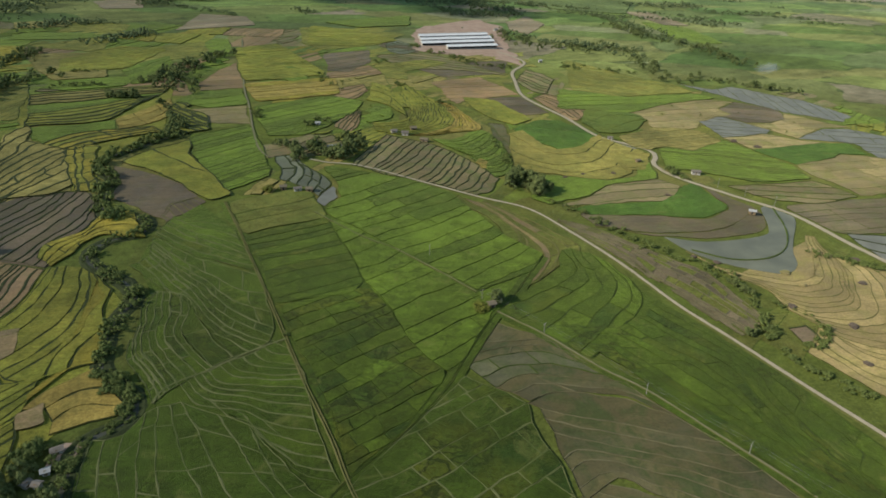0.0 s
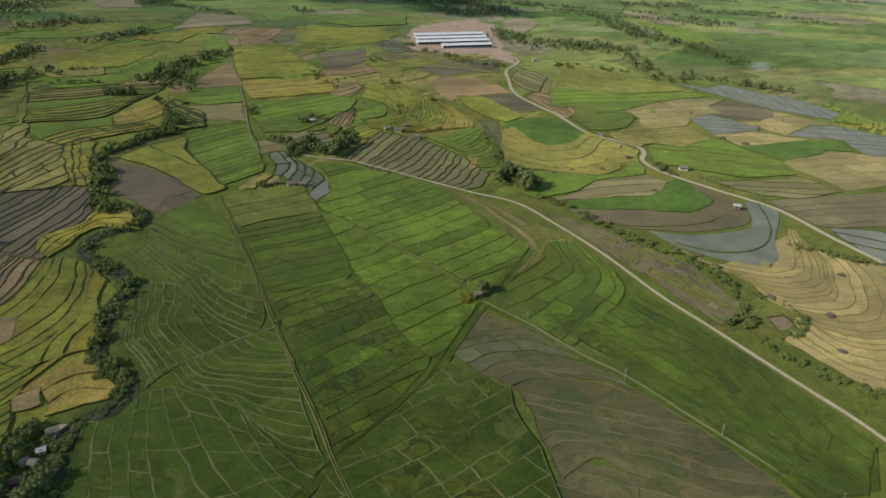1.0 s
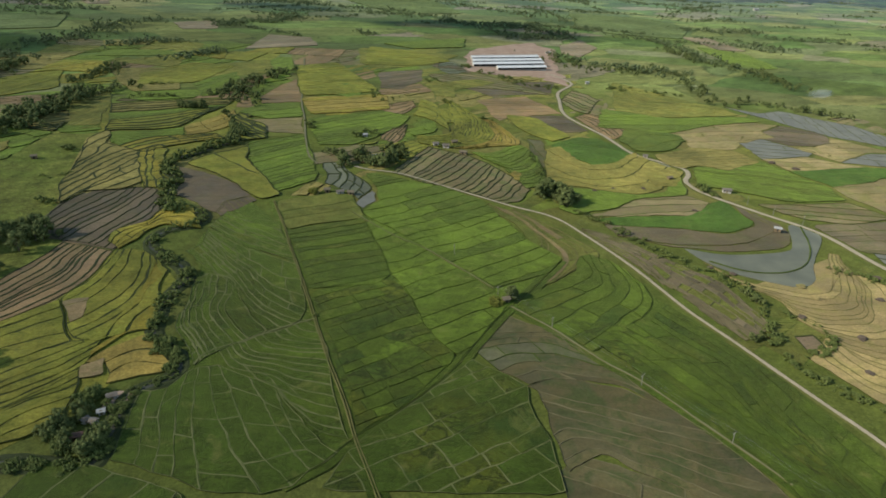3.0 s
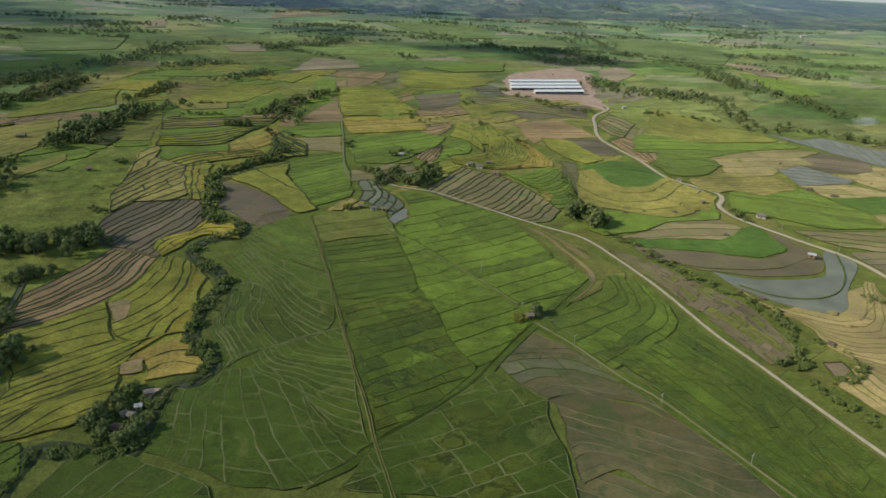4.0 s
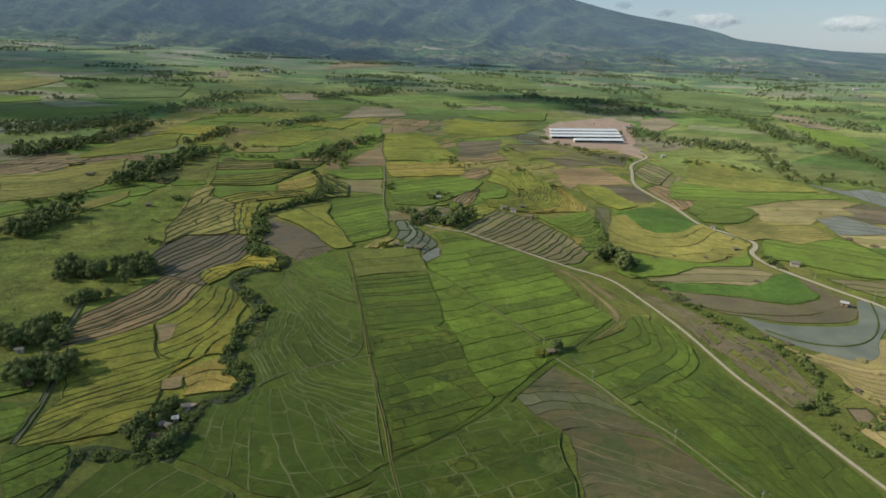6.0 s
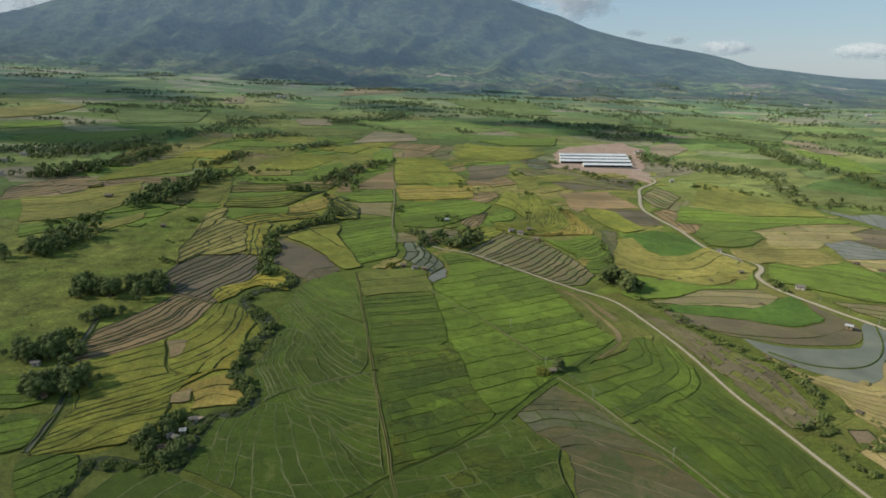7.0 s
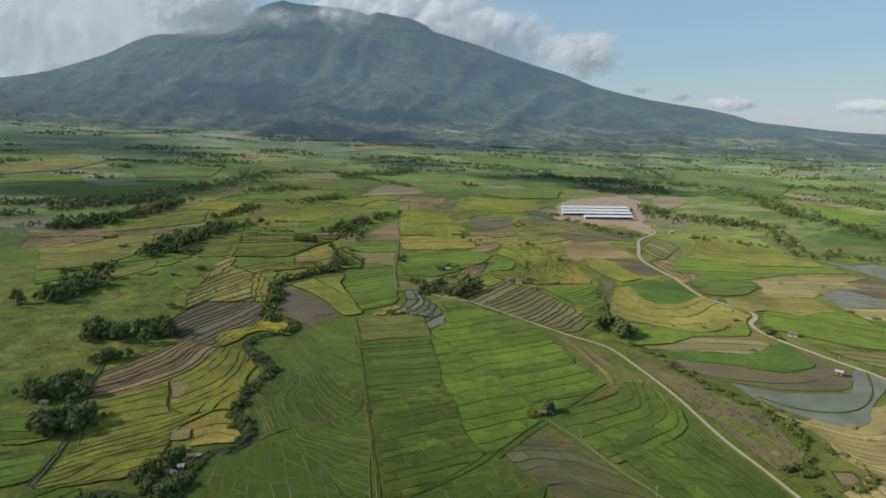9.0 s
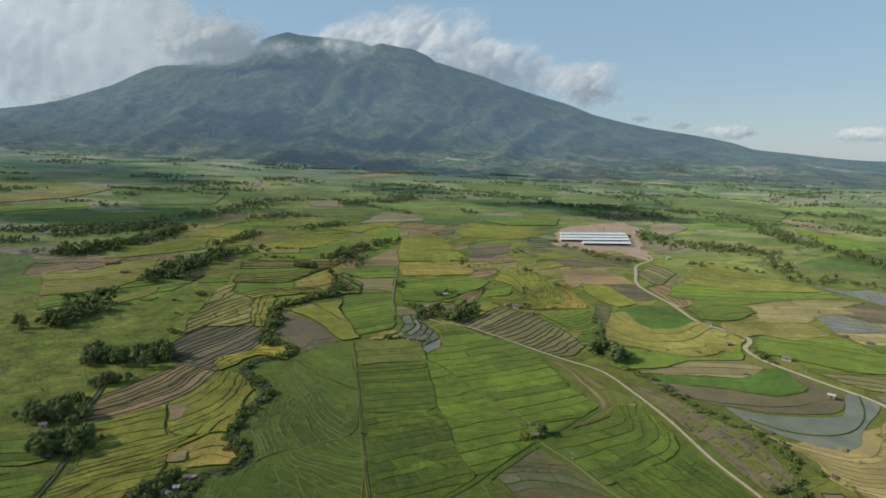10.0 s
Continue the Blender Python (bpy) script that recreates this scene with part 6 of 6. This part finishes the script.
field("oliveyellow", [(-311, 781), (-246, 796), (-207, 685), (-249, 669), (-280, 716)], 31, 18, 120, 0)
field("olive", [(-293, 630), (-285, 661), (-274, 684), (-255, 618), (-238, 551), (-259, 547)], 74, 14, 90, 0)
field("olive", [(-225, 806), (-133, 876), (-113, 796), (-171, 762), (-198, 703)], 44, 18, 120, 0)
field("green", [(-197, 700), (-171, 758), (-161, 672), (-182, 656)], 70, 10, 60, 0)
field("olive", [(-33, 984), (46, 981), (113, 948), (65, 865), (-5, 825), (-29, 861)], -3, 18, 130, 0)
field("olive", [(46, 746), (110, 778), (135, 760), (79, 716), (75, 677), (54, 687)], 34, 14, 90, 0)
field("fallow", [(54, 801), (122, 818), (160, 747), (187, 701), (130, 727), (77, 727)], -30, 10, 90, 0)
field("yellowgreen", [(117, 611), (144, 601), (161, 539), (140, 523), (130, 534), (116, 568)], -59, 60, 120, 0)
field("mud", [(119, 532), (130, 528), (129, 485), (113, 454), (111, 475)], -89, 12, 60, 0)
field("yellowgreen", [(-116, 508), (-99, 520), (-104, 561), (-123, 575), (-118, 594), (-135, 595), (-138, 576)], -52, 10, 40, 0)
field("straw", [(233, 645), (265, 628), (276, 612), (252, 599), (224, 616)], -30, 12, 80, 0)
field("lime", [(195, 573), (259, 556), (329, 593), (365, 620), (280, 609), (224, 643)], 5, 16, 140, 0)
field("olive", [(286, 790), (330, 705), (365, 657), (368, 628), (271, 611), (257, 622), (236, 638)], -25, 14, 110, 0)
field("green", [(269, 606), (372, 623), (378, 605), (360, 598), (264, 575)], 11, 12, 110, 0)
field("straw", [(252, 564), (283, 585), (361, 601), (389, 589), (355, 571), (357, 549), (313, 529), (299, 510), (271, 504), (260, 516), (266, 536)], 8, 16, 90, 0)
field("oliveyellow", [(216, 488), (257, 513), (292, 504), (298, 489), (298, 472), (262, 452), (242, 463), (226, 456), (214, 470)], 10, 12, 90, 0)
field("plowed", [(354, 565), (392, 587), (412, 570), (414, 552), (404, 533), (379, 523), (356, 523), (342, 547)], -20, 16, 60, 0)
field("paddywater", [(314, 529), (340, 544), (353, 520), (368, 504), (354, 492), (308, 485)], -15, 9, 50, 0)
field("straw", [(415, 550), (446, 504), (417, 505), (375, 480), (366, 498), (357, 518), (377, 519), (404, 531)], -1, 13, 50, 0)
field("straw", [(307, 482), (353, 488), (370, 475), (385, 466), (317, 453)], -4, 14, 60, 0)
field("paddywater", [(371, 662), (397, 638), (426, 651), (473, 591), (479, 536), (455, 521), (419, 554), (399, 598)], -107, 11, 60, 0)
field("paddywater", [(376, 478), (417, 500), (442, 499), (465, 474), (484, 452), (438, 417), (408, 429), (416, 462)], -15, 13, 34, 0)
field("vivid", [(315, 452), (384, 463), (407, 462), (402, 435), (381, 439), (362, 429), (325, 421)], 3, 40, 200, 0)
field("straw", [(324, 418), (363, 427), (381, 436), (401, 430), (445, 412), (403, 372), (330, 362), (328, 382), (323, 398)], 4, 12, 45, 0)
field("olive", [(217, 482), (259, 504), (295, 495), (302, 482), (261, 463), (238, 464)], 4, 14, 90, 0)
field("green", [(236, 460), (301, 479), (312, 449), (319, 415), (316, 391), (271, 390), (244, 409), (219, 418)], -19, 13, 80, 0)
field("fallow", [(244, 386), (269, 387), (314, 388), (326, 359), (286, 351), (260, 360)], -13, 13, 90, 0)
field("ringsoil", [(260, 351), (324, 356), (357, 358), (375, 344), (333, 303), (267, 312)], 2, 9, 60, 0)
field("plowed", [(173, 230), (181, 231), (180, 222), (172, 220)], -47, 40, 60, 0)
field("straw", [(490, 2503), (561, 2700), (713, 2691), (612, 2324), (509, 2320)], -0, 40, 200, 0)
field("stubble", [(290, 1977), (392, 2232), (394, 1969)], 3, 40, 200, 0)
field("stubble", [(-611, 1453), (-584, 1551), (-530, 1392), (-564, 1374)], 54, 40, 200, 0)
field("straw", [(-349, 1180), (-291, 1224), (-267, 1129), (-317, 1109)], 39, 30, 200, 0)
field("straw", [(296, 1070), (353, 1137), (355, 1057), (297, 964), (282, 993)], 17, 25, 120, 0)
field("plowed", [(580, 1234), (637, 1229), (632, 1079), (587, 1084)], -66, 30, 120, 0)
field("oliveyellow", [(-933, 1039), (-846, 1217), (-780, 1213), (-765, 1067), (-837, 930)], 69, 40, 200, 0)
field("lime", [(-808, 896), (-704, 1011), (-666, 969), (-763, 844)], 56, 40, 200, 0)
field("lime", [(-693, 1151), (-534, 1214), (-493, 1073), (-600, 1012)], 34, 40, 200, 0)
field("lime", [(-119, 1785), (146, 1828), (193, 1485), (29, 1465)], -34, 40, 200, 0)
field("deep", [(0, 1033), (144, 1118), (129, 1017), (48, 991)], 24, 40, 200, 0)
field("stubble", [(-176, 1080), (-112, 1065), (-94, 994), (-189, 943)], 35, 25, 120, 0)
field("lime", [(459, 1582), (632, 1528), (675, 1386), (571, 1200), (446, 1237), (407, 1339)], -45, 60, 300, 0)
field("lime", [(556, 1119), (614, 1045), (593, 915), (522, 901)], -75, 40, 200, 0)
field("stubble", [(-411, 1965), (-333, 2174), (-225, 1958), (-385, 1698)], 61, 40, 200, 0)
field("deep", [(-352, 906), (-289, 909), (-248, 893), (-289, 868), (-358, 856)], 19, 40, 200, 0)
field("deep", [(-665, 837), (-504, 987), (-442, 856), (-587, 779)], 46, 60, 300, 0)
field("yellowgreen", [(-271, 760), (-231, 834), (-178, 821), (-198, 720), (-257, 703)], 42, 22, 120, 0)
field("yellowgreen", [(-18, 1000), (48, 966), (97, 894), (30, 850), (-24, 858)], 2, 22, 120, 0)
terraces("yellow", [[(-144, 320), (-137, 333), (-131, 350), (-120, 348), (-108, 346)],
    [(-153, 330), (-152, 344), (-140, 356), (-135, 377), (-127, 382), (-118, 377)]], [4], 30)
terraces("ochre", [[(-362, 452), (-330, 477), (-317, 512), (-315, 536)],
    [(-395, 497), (-361, 518), (-345, 551), (-332, 581)],
    [(-417, 527), (-381, 550), (-366, 588), (-346, 618)]], [5, 4], 110)
terraces("lime", [[(-335, 414), (-320, 447), (-307, 478)],
    [(-355, 441), (-331, 464), (-319, 483)]], [3], 80)
terraces("green", [[(-97, 294), (-96, 276), (-96, 259), (-95, 248), (-88, 234), (-83, 221)],
    [(-94, 294), (-96, 280), (-94, 263), (-92, 251), (-84, 236), (-79, 226)],
    [(-93, 294), (-91, 279), (-89, 264), (-87, 254), (-80, 239), (-75, 230)],
    [(-88, 293), (-84, 270), (-82, 258), (-75, 245), (-69, 234)],
    [(-81, 289), (-78, 276), (-77, 262), (-71, 249), (-64, 239)]], [2, 2, 2, 2], 19)
terraces("green", [[(-108, 318), (-95, 299), (-81, 288), (-74, 275), (-64, 255), (-58, 244)],
    [(-105, 320), (-92, 299), (-76, 277), (-65, 260), (-52, 246)],
    [(-102, 326), (-87, 304), (-72, 281), (-58, 261), (-45, 251)],
    [(-104, 337), (-89, 316), (-72, 292), (-58, 273), (-43, 260)],
    [(-104, 342), (-84, 317), (-61, 292), (-47, 286)],
    [(-103, 346), (-87, 328), (-77, 318), (-56, 304), (-53, 305)]], [1, 2, 2, 2, 1], 19)
terraces("green", [[(-103, 349), (-88, 331), (-77, 320), (-56, 307), (-54, 309)],
    [(-101, 361), (-86, 346), (-71, 334), (-58, 321)],
    [(-98, 370), (-86, 363), (-70, 356), (-65, 350)]], [3, 3], 42)
terraces("green", [[(-43, 252), (-40, 248), (-37, 246)],
    [(-50, 245), (-45, 238), (-34, 234)],
    [(-59, 242), (-54, 235), (-43, 230), (-32, 229)],
    [(-65, 236), (-59, 229), (-47, 225), (-31, 222)],
    [(-70, 234), (-65, 227), (-57, 222), (-46, 218), (-29, 213)],
    [(-74, 230), (-65, 218), (-50, 212), (-40, 206), (-27, 201)]], [2, 2, 2, 2, 2], 42)
terraces("green", [[(-74, 230), (-65, 218), (-50, 212), (-40, 206), (-27, 201)],
    [(-50, 210), (-43, 199), (-32, 192), (-24, 189)],
    [(-49, 208), (-41, 196), (-31, 183), (-21, 177)]], [2, 2], 40)
terraces("fanlow", [[(-96, 206), (-95, 191), (-94, 181), (-94, 174)],
    [(-92, 205), (-89, 190), (-87, 180), (-87, 171)],
    [(-87, 207), (-84, 190), (-82, 180), (-81, 167)],
    [(-83, 216), (-81, 200), (-77, 179), (-74, 164)],
    [(-80, 219), (-75, 194), (-70, 177), (-63, 159)],
    [(-76, 220), (-70, 199), (-60, 181), (-46, 158)],
    [(-72, 221), (-61, 196), (-48, 174), (-38, 160)],
    [(-59, 212), (-51, 195), (-41, 178), (-33, 165)],
    [(-49, 207), (-43, 190), (-35, 175), (-28, 168)],
    [(-45, 200), (-35, 185), (-29, 176), (-24, 171)]], [1, 1, 1, 1, 1, 1, 1, 1, 1], 19)
terraces("greendark", [[(72, 246), (88, 215), (100, 193), (110, 173), (119, 155), (121, 142)],
    [(83, 244), (99, 214), (110, 193), (119, 175), (126, 157), (126, 141)],
    [(98, 242), (115, 212), (123, 191), (124, 170), (132, 154), (135, 140)],
    [(112, 246), (129, 210), (130, 190), (133, 172), (138, 155), (139, 139)],
    [(118, 253), (136, 216), (136, 192), (138, 173), (142, 155), (144, 143)],
    [(126, 259), (134, 240), (143, 217), (150, 192), (156, 170), (160, 157)]], [2, 2, 2, 2, 2], 19)
terraces("stubble", [[(-191, 277), (-183, 293), (-176, 309), (-174, 330)],
    [(-188, 265), (-177, 282), (-169, 299), (-167, 327)],
    [(-186, 256), (-171, 275), (-161, 297), (-160, 325)],
    [(-183, 248), (-167, 267), (-155, 289), (-154, 322)],
    [(-181, 240), (-167, 253), (-152, 271), (-146, 290), (-146, 318)]], [2, 2, 3, 2], 140)
terraces("yellowgreen", [[(-181, 239), (-167, 252), (-150, 269)],
    [(-173, 230), (-159, 242), (-142, 256)],
    [(-167, 221), (-154, 233), (-135, 244)],
    [(-161, 212), (-149, 223), (-131, 238)]], [2, 1, 1], 110)
terraces("yellowgreen", [[(-161, 212), (-149, 223), (-139, 231), (-131, 238)],
    [(-156, 204), (-142, 216), (-129, 228), (-120, 239)],
    [(-156, 191), (-147, 202), (-132, 214), (-120, 229)],
    [(-155, 182), (-144, 193), (-135, 203), (-122, 219)],
    [(-154, 173), (-144, 182), (-137, 198), (-119, 212)],
    [(-150, 173), (-138, 181), (-131, 195), (-119, 205)],
    [(-144, 175), (-133, 180), (-123, 185), (-118, 192)]], [2, 2, 2, 2, 1, 2], 110)
terraces("yellowgreen", [[(-150, 270), (-145, 288), (-144, 306), (-144, 318)],
    [(-144, 261), (-136, 276), (-134, 298), (-137, 319)],
    [(-138, 250), (-130, 264), (-124, 280), (-129, 317)],
    [(-131, 240), (-123, 252), (-117, 273), (-118, 293), (-121, 312)],
    [(-120, 239), (-119, 256), (-113, 276), (-112, 297)]], [2, 1, 2, 1], 60)
terraces("yellow", [[(-131, 240), (-122, 252), (-117, 277), (-120, 306)],
    [(-127, 238), (-119, 240), (-120, 252), (-116, 268), (-113, 292)],
    [(-117, 240), (-113, 243), (-114, 255), (-108, 269)],
    [(-121, 228), (-117, 239), (-110, 244), (-105, 245)]], [1, 1, 1], 50)
terraces("golden", [[(-122, 224), (-117, 231), (-111, 236), (-105, 243)],
    [(-113, 223), (-105, 230), (-97, 232)],
    [(-110, 216), (-103, 223), (-90, 221)],
    [(-110, 211), (-102, 213), (-91, 217)]], [1, 1, 1], 60)
field("cutpatch", [(-123, 222), (-114, 226), (-112, 216), (-120, 214)], 40, 30, 60, 0)
field("cutpatch", [(-148, 267), (-143, 271), (-138, 272), (-134, 256), (-137, 251)], 39, 9, 60, 0)
field("limepatch", [(-12, 225), (-5, 235), (5, 230), (8, 220), (-1, 217)], 33, 5, 18, 0)
terraces("green", [[(-81, 288), (-78, 275), (-77, 262), (-70, 249), (-64, 239)],
    [(-80, 287), (-74, 275), (-65, 255), (-58, 244)]], [1], 30)
terraces("brownarc", [[(57, 381), (71, 351), (74, 333), (64, 319)],
    [(61, 385), (79, 349), (81, 325), (68, 309)],
    [(69, 376), (85, 333), (88, 306), (68, 277)],
    [(78, 370), (98, 341), (109, 312), (88, 292)]], [1, 2, 4], 60)
terraces("greendark", [[(62, 271), (77, 281), (90, 292), (94, 301)],
    [(55, 262), (75, 271), (96, 286), (100, 299), (99, 310)],
    [(57, 252), (76, 261), (98, 276), (102, 287), (104, 312)],
    [(64, 243), (82, 255), (103, 270), (106, 281), (108, 308)],
    [(70, 233), (95, 253), (109, 268), (114, 282), (112, 306)],
    [(78, 223), (98, 239), (115, 255), (121, 270), (118, 293)]], [1, 1, 1, 1, 2], 46)
terraces("mud", [[(46, 254), (50, 251), (64, 239)],
    [(36, 239), (49, 239), (63, 238), (71, 228)],
    [(28, 226), (41, 230), (59, 230), (76, 220)]], [1, 2], 22)
terraces("mudpale", [[(28, 226), (41, 230), (59, 230), (76, 220)],
    [(34, 212), (49, 218), (70, 214), (85, 207)]], [2], 24)
terraces("mud", [[(34, 212), (49, 218), (70, 214), (85, 207)],
    [(46, 204), (61, 208), (80, 201), (95, 189)]], [2], 40)
terraces("mud", [[(45, 203), (61, 208), (79, 200), (95, 189)],
    [(49, 200), (65, 193), (82, 185), (102, 177)],
    [(50, 187), (63, 182), (77, 175), (101, 165), (110, 164)],
    [(49, 176), (56, 180), (67, 176), (81, 169), (98, 160), (116, 152)],
    [(48, 160), (62, 168), (70, 161), (83, 152), (93, 145), (118, 142)]], [1, 2, 1, 3], 120)
terraces("fallow", [[(32, 505), (16, 473), (-1, 442)],
    [(60, 483), (43, 450), (22, 422)],
    [(82, 448), (68, 421), (52, 402)],
    [(94, 409), (83, 390), (71, 385)]], [6, 6, 5], 60)
terraces("yellowgreen", [[(24, 533), (39, 536), (56, 552), (64, 612), (60, 679)],
    [(24, 514), (54, 522), (74, 549), (77, 603), (73, 648)],
    [(47, 501), (72, 510), (90, 532), (93, 574), (86, 598)]], [7, 6], 60)
terraces("golden", [[(47, 501), (72, 510), (90, 532), (93, 574), (88, 597)],
    [(67, 499), (91, 507), (110, 516), (106, 557), (97, 592)]], [7], 50)
terraces("lime", [[(64, 493), (84, 491), (100, 508), (110, 512)],
    [(72, 474), (88, 463), (105, 480), (113, 499)],
    [(84, 454), (94, 442), (109, 458), (115, 478)],
    [(92, 411), (105, 420), (112, 438)]], [4, 4, 5], 50)
terraces("stubble", [[(-2, 594), (15, 605), (31, 639)],
    [(-2, 642), (16, 654), (28, 662)]], [4], 50)
terraces("stubble", [[(3, 510), (12, 529), (18, 560)],
    [(-6, 526), (2, 551), (17, 572)]], [5], 40)
terraces("yellowgreen", [[(26, 605), (42, 586), (53, 547)],
    [(38, 669), (51, 646), (57, 599)]], [4], 40)
terraces("ochre", [[(143, 509), (152, 469), (169, 467), (188, 482), (203, 500)],
    [(129, 500), (141, 460), (160, 451), (181, 464), (203, 488)],
    [(118, 470), (131, 438), (151, 432), (176, 441), (206, 474)],
    [(112, 439), (133, 426), (154, 416), (181, 425), (215, 462)],
    [(108, 415), (130, 416), (158, 403), (181, 407), (202, 432), (221, 455)]], [1, 1, 1, 1], 200)
terraces("ringsoil", [[(126, 354), (155, 348), (177, 344), (198, 339), (215, 345), (225, 354), (227, 375), (225, 391)],
    [(130, 336), (158, 326), (182, 324), (206, 327), (224, 337), (233, 348), (232, 369), (229, 390)]], [1], 500)
terraces("ringsoil", [[(129, 335), (157, 325), (182, 323), (205, 326), (224, 337), (233, 348), (232, 370)],
    [(156, 323), (179, 316), (200, 315), (220, 318), (231, 327), (240, 345), (236, 368)]], [1], 300)
terraces("goldstraw", [[(166, 302), (177, 281), (199, 268), (213, 269), (222, 275), (245, 313)],
    [(175, 274), (193, 257), (208, 253), (223, 258), (233, 274), (250, 310)],
    [(183, 267), (190, 245), (205, 239), (220, 244), (237, 267), (243, 289)],
    [(184, 245), (194, 229), (211, 222), (235, 233), (253, 264), (254, 276)],
    [(190, 233), (190, 217), (200, 204), (233, 208), (265, 236), (271, 263)],
    [(170, 216), (175, 201), (179, 187), (195, 167), (223, 175), (259, 212)]], [3, 3, 3, 4, 4], 90)
terraces("brownplot", [[(111, 348), (129, 331), (150, 301), (164, 276), (166, 241)],
    [(111, 340), (127, 313), (138, 279), (146, 253), (155, 230)],
    [(112, 331), (126, 296), (134, 272), (141, 245), (147, 228)]], [5, 5], 11)
terraces("fallow", [[(188, 674), (192, 635), (201, 625)],
    [(216, 728), (230, 708), (235, 681)]], [6], 50)
terraces("stubble", [[(185, 608), (193, 544), (201, 533)],
    [(201, 625), (221, 598), (222, 566), (214, 548)]], [5], 60)

margin("green", [(-102, 346), (-56, 304), (-51, 299), (-43, 260), (-38, 253), (-24, 190), (-20, 179), (-24, 172), (-29, 167), (-94, 177), (-97, 197), (-93, 205), (-86, 208), (-82, 221), (-87, 234), (-95, 247), (-95, 259), (-96, 276), (-96, 295), (-106, 318), (-105, 339)], 0.22)
margin("green", [(-101, 361), (-103, 349), (-56, 307), (-53, 306), (-65, 350), (-87, 385)], 0.2)
margin("yellowgreen", [(-181, 239), (-167, 252), (-152, 270), (-146, 289), (-145, 319), (-138, 321), (-122, 313), (-104, 285), (-108, 265), (-105, 243), (-90, 224), (-108, 211), (-118, 191), (-130, 179), (-153, 172), (-155, 202), (-161, 212)], 0.05)
margin("plowed", [(-197, 357), (-197, 382), (-184, 406), (-150, 409), (-141, 387), (-133, 355), (-145, 320), (-174, 331), (-183, 334)], 0.02)
margin("oliveyellow", [(-233, 514), (-223, 542), (-188, 488), (-177, 460), (-161, 411), (-184, 405), (-199, 381), (-211, 422)], 0.05)
margin("yellowgreen", [(-232, 533), (-258, 620), (-171, 649), (-144, 649), (-135, 564), (-131, 526), (-141, 490), (-156, 458), (-149, 407), (-159, 408), (-185, 483), (-200, 489)], 0.05)
margin("stubble", [(-191, 276), (-176, 309), (-174, 331), (-145, 319), (-145, 288), (-152, 270), (-166, 252), (-181, 239)], 0.02)
margin("greendark", [(73, 246), (89, 216), (100, 193), (110, 173), (119, 156), (121, 143), (145, 141), (159, 157), (156, 170), (150, 191), (142, 216), (133, 239), (126, 258), (122, 268)], 0.22)
margin("lime", [(-20, 349), (7, 377), (23, 350), (65, 335), (67, 296), (69, 285), (48, 258), (16, 223), (7, 242), (-6, 293)], 0.2)
margin("deep", [(-46, 267), (-42, 297), (-11, 299), (7, 242), (16, 223), (-9, 196), (-18, 181), (-31, 229)], 0.2)

SEAM = [(-24, 356), (-10, 310), (1, 268), (10, 242), (17, 222)]
for line in (CANAL, DITCH, PATH_DIAG, SEAM, PATH_CROSS, PATH_POLES):
    rise = 0.16 if line is DITCH else 0.0
    ribbon("field_margin", line, [(-3.2, 0.16 + rise, 0), (-1.0, 0.24 + rise, 0), (1.0, 0.24 + rise, 0), (3.2, 0.16 + rise, 0)], [GREEN], "strip of rank rice along a bund between two paddies", "field", 0.5)

# smaller terraces on the land between the blocks
TAKEN.append(pond_loop)
BOXED = [((min(p[0] for p in q), min(p[1] for p in q), max(p[0] for p in q), max(p[1] for p in q)), q) for q in TAKEN]
CLEAR = [(p.x, p.y, r) for line, r in ((ROAD_A, 5), (ROAD_B, 6), (TRACK_C, 5), (CANAL, 5), (STREAM, 8), (PATH_POLES, 5), (POND_BUND, 9)) for p in smooth_line(line, 4)]
CLEAR += [(x, y, 5) for x, y in pond_loop]
CLEAR += [(150, 900, 95), (240, 925, 95)]
filling = True
fill_rng = random.Random(41)
FILL_WEST = ["yellowgreen", "olive", "oliveyellow", "green", "lime", "yellow", "stubble", "fallow"]
FILL_EAST = ["green", "yellowgreen", "lime", "olive", "straw", "green", "oliveyellow", "fallow"]
FILL_LOW = ["weedy", "weedy", "brownarc"]
corner = {}
for i in range(16):
    for j in range(-4, 11):
        corner[i, j] = (-440 + 62 * i + fill_rng.uniform(-17, 17), 400 + 58 * j + 12 * math.sin(i * 0.9) + fill_rng.uniform(-16, 16))
for i in range(15):
    for j in range(-4, 10):
        quad = [corner[i, j], corner[i + 1, j], corner[i + 1, j + 1], corner[i, j + 1]]
        mx, my = sum(p[0] for p in quad) / 4, sum(p[1] for p in quad) / 4
        if mx < -190 and my < 520 + 0.35 * (mx + 190) or mx < 90 and my < 400 or mx > 250 and my > 640:
            continue
        crop = fill_rng.choice(FILL_WEST if mx < 60 else FILL_EAST)
        if my > 520 and 40 < mx < 270:
            crop = fill_rng.choice(["olive", "fallow", "oliveyellow", "olive"])
        if my < 400:
            crop = fill_rng.choice(FILL_LOW)
        slope = 42 + 60 * noise.noise((mx * 0.004, my * 0.004, 2.0))
        field(crop, quad, slope, fill_rng.uniform(7, 12), fill_rng.uniform(35, 70), fill_rng.uniform(-0.004, 0.004))
field("mud", [(45, 160), (55, 168), (70, 167), (99, 153), (121, 143), (112, 112), (40, 112)], -28, 8, 60)
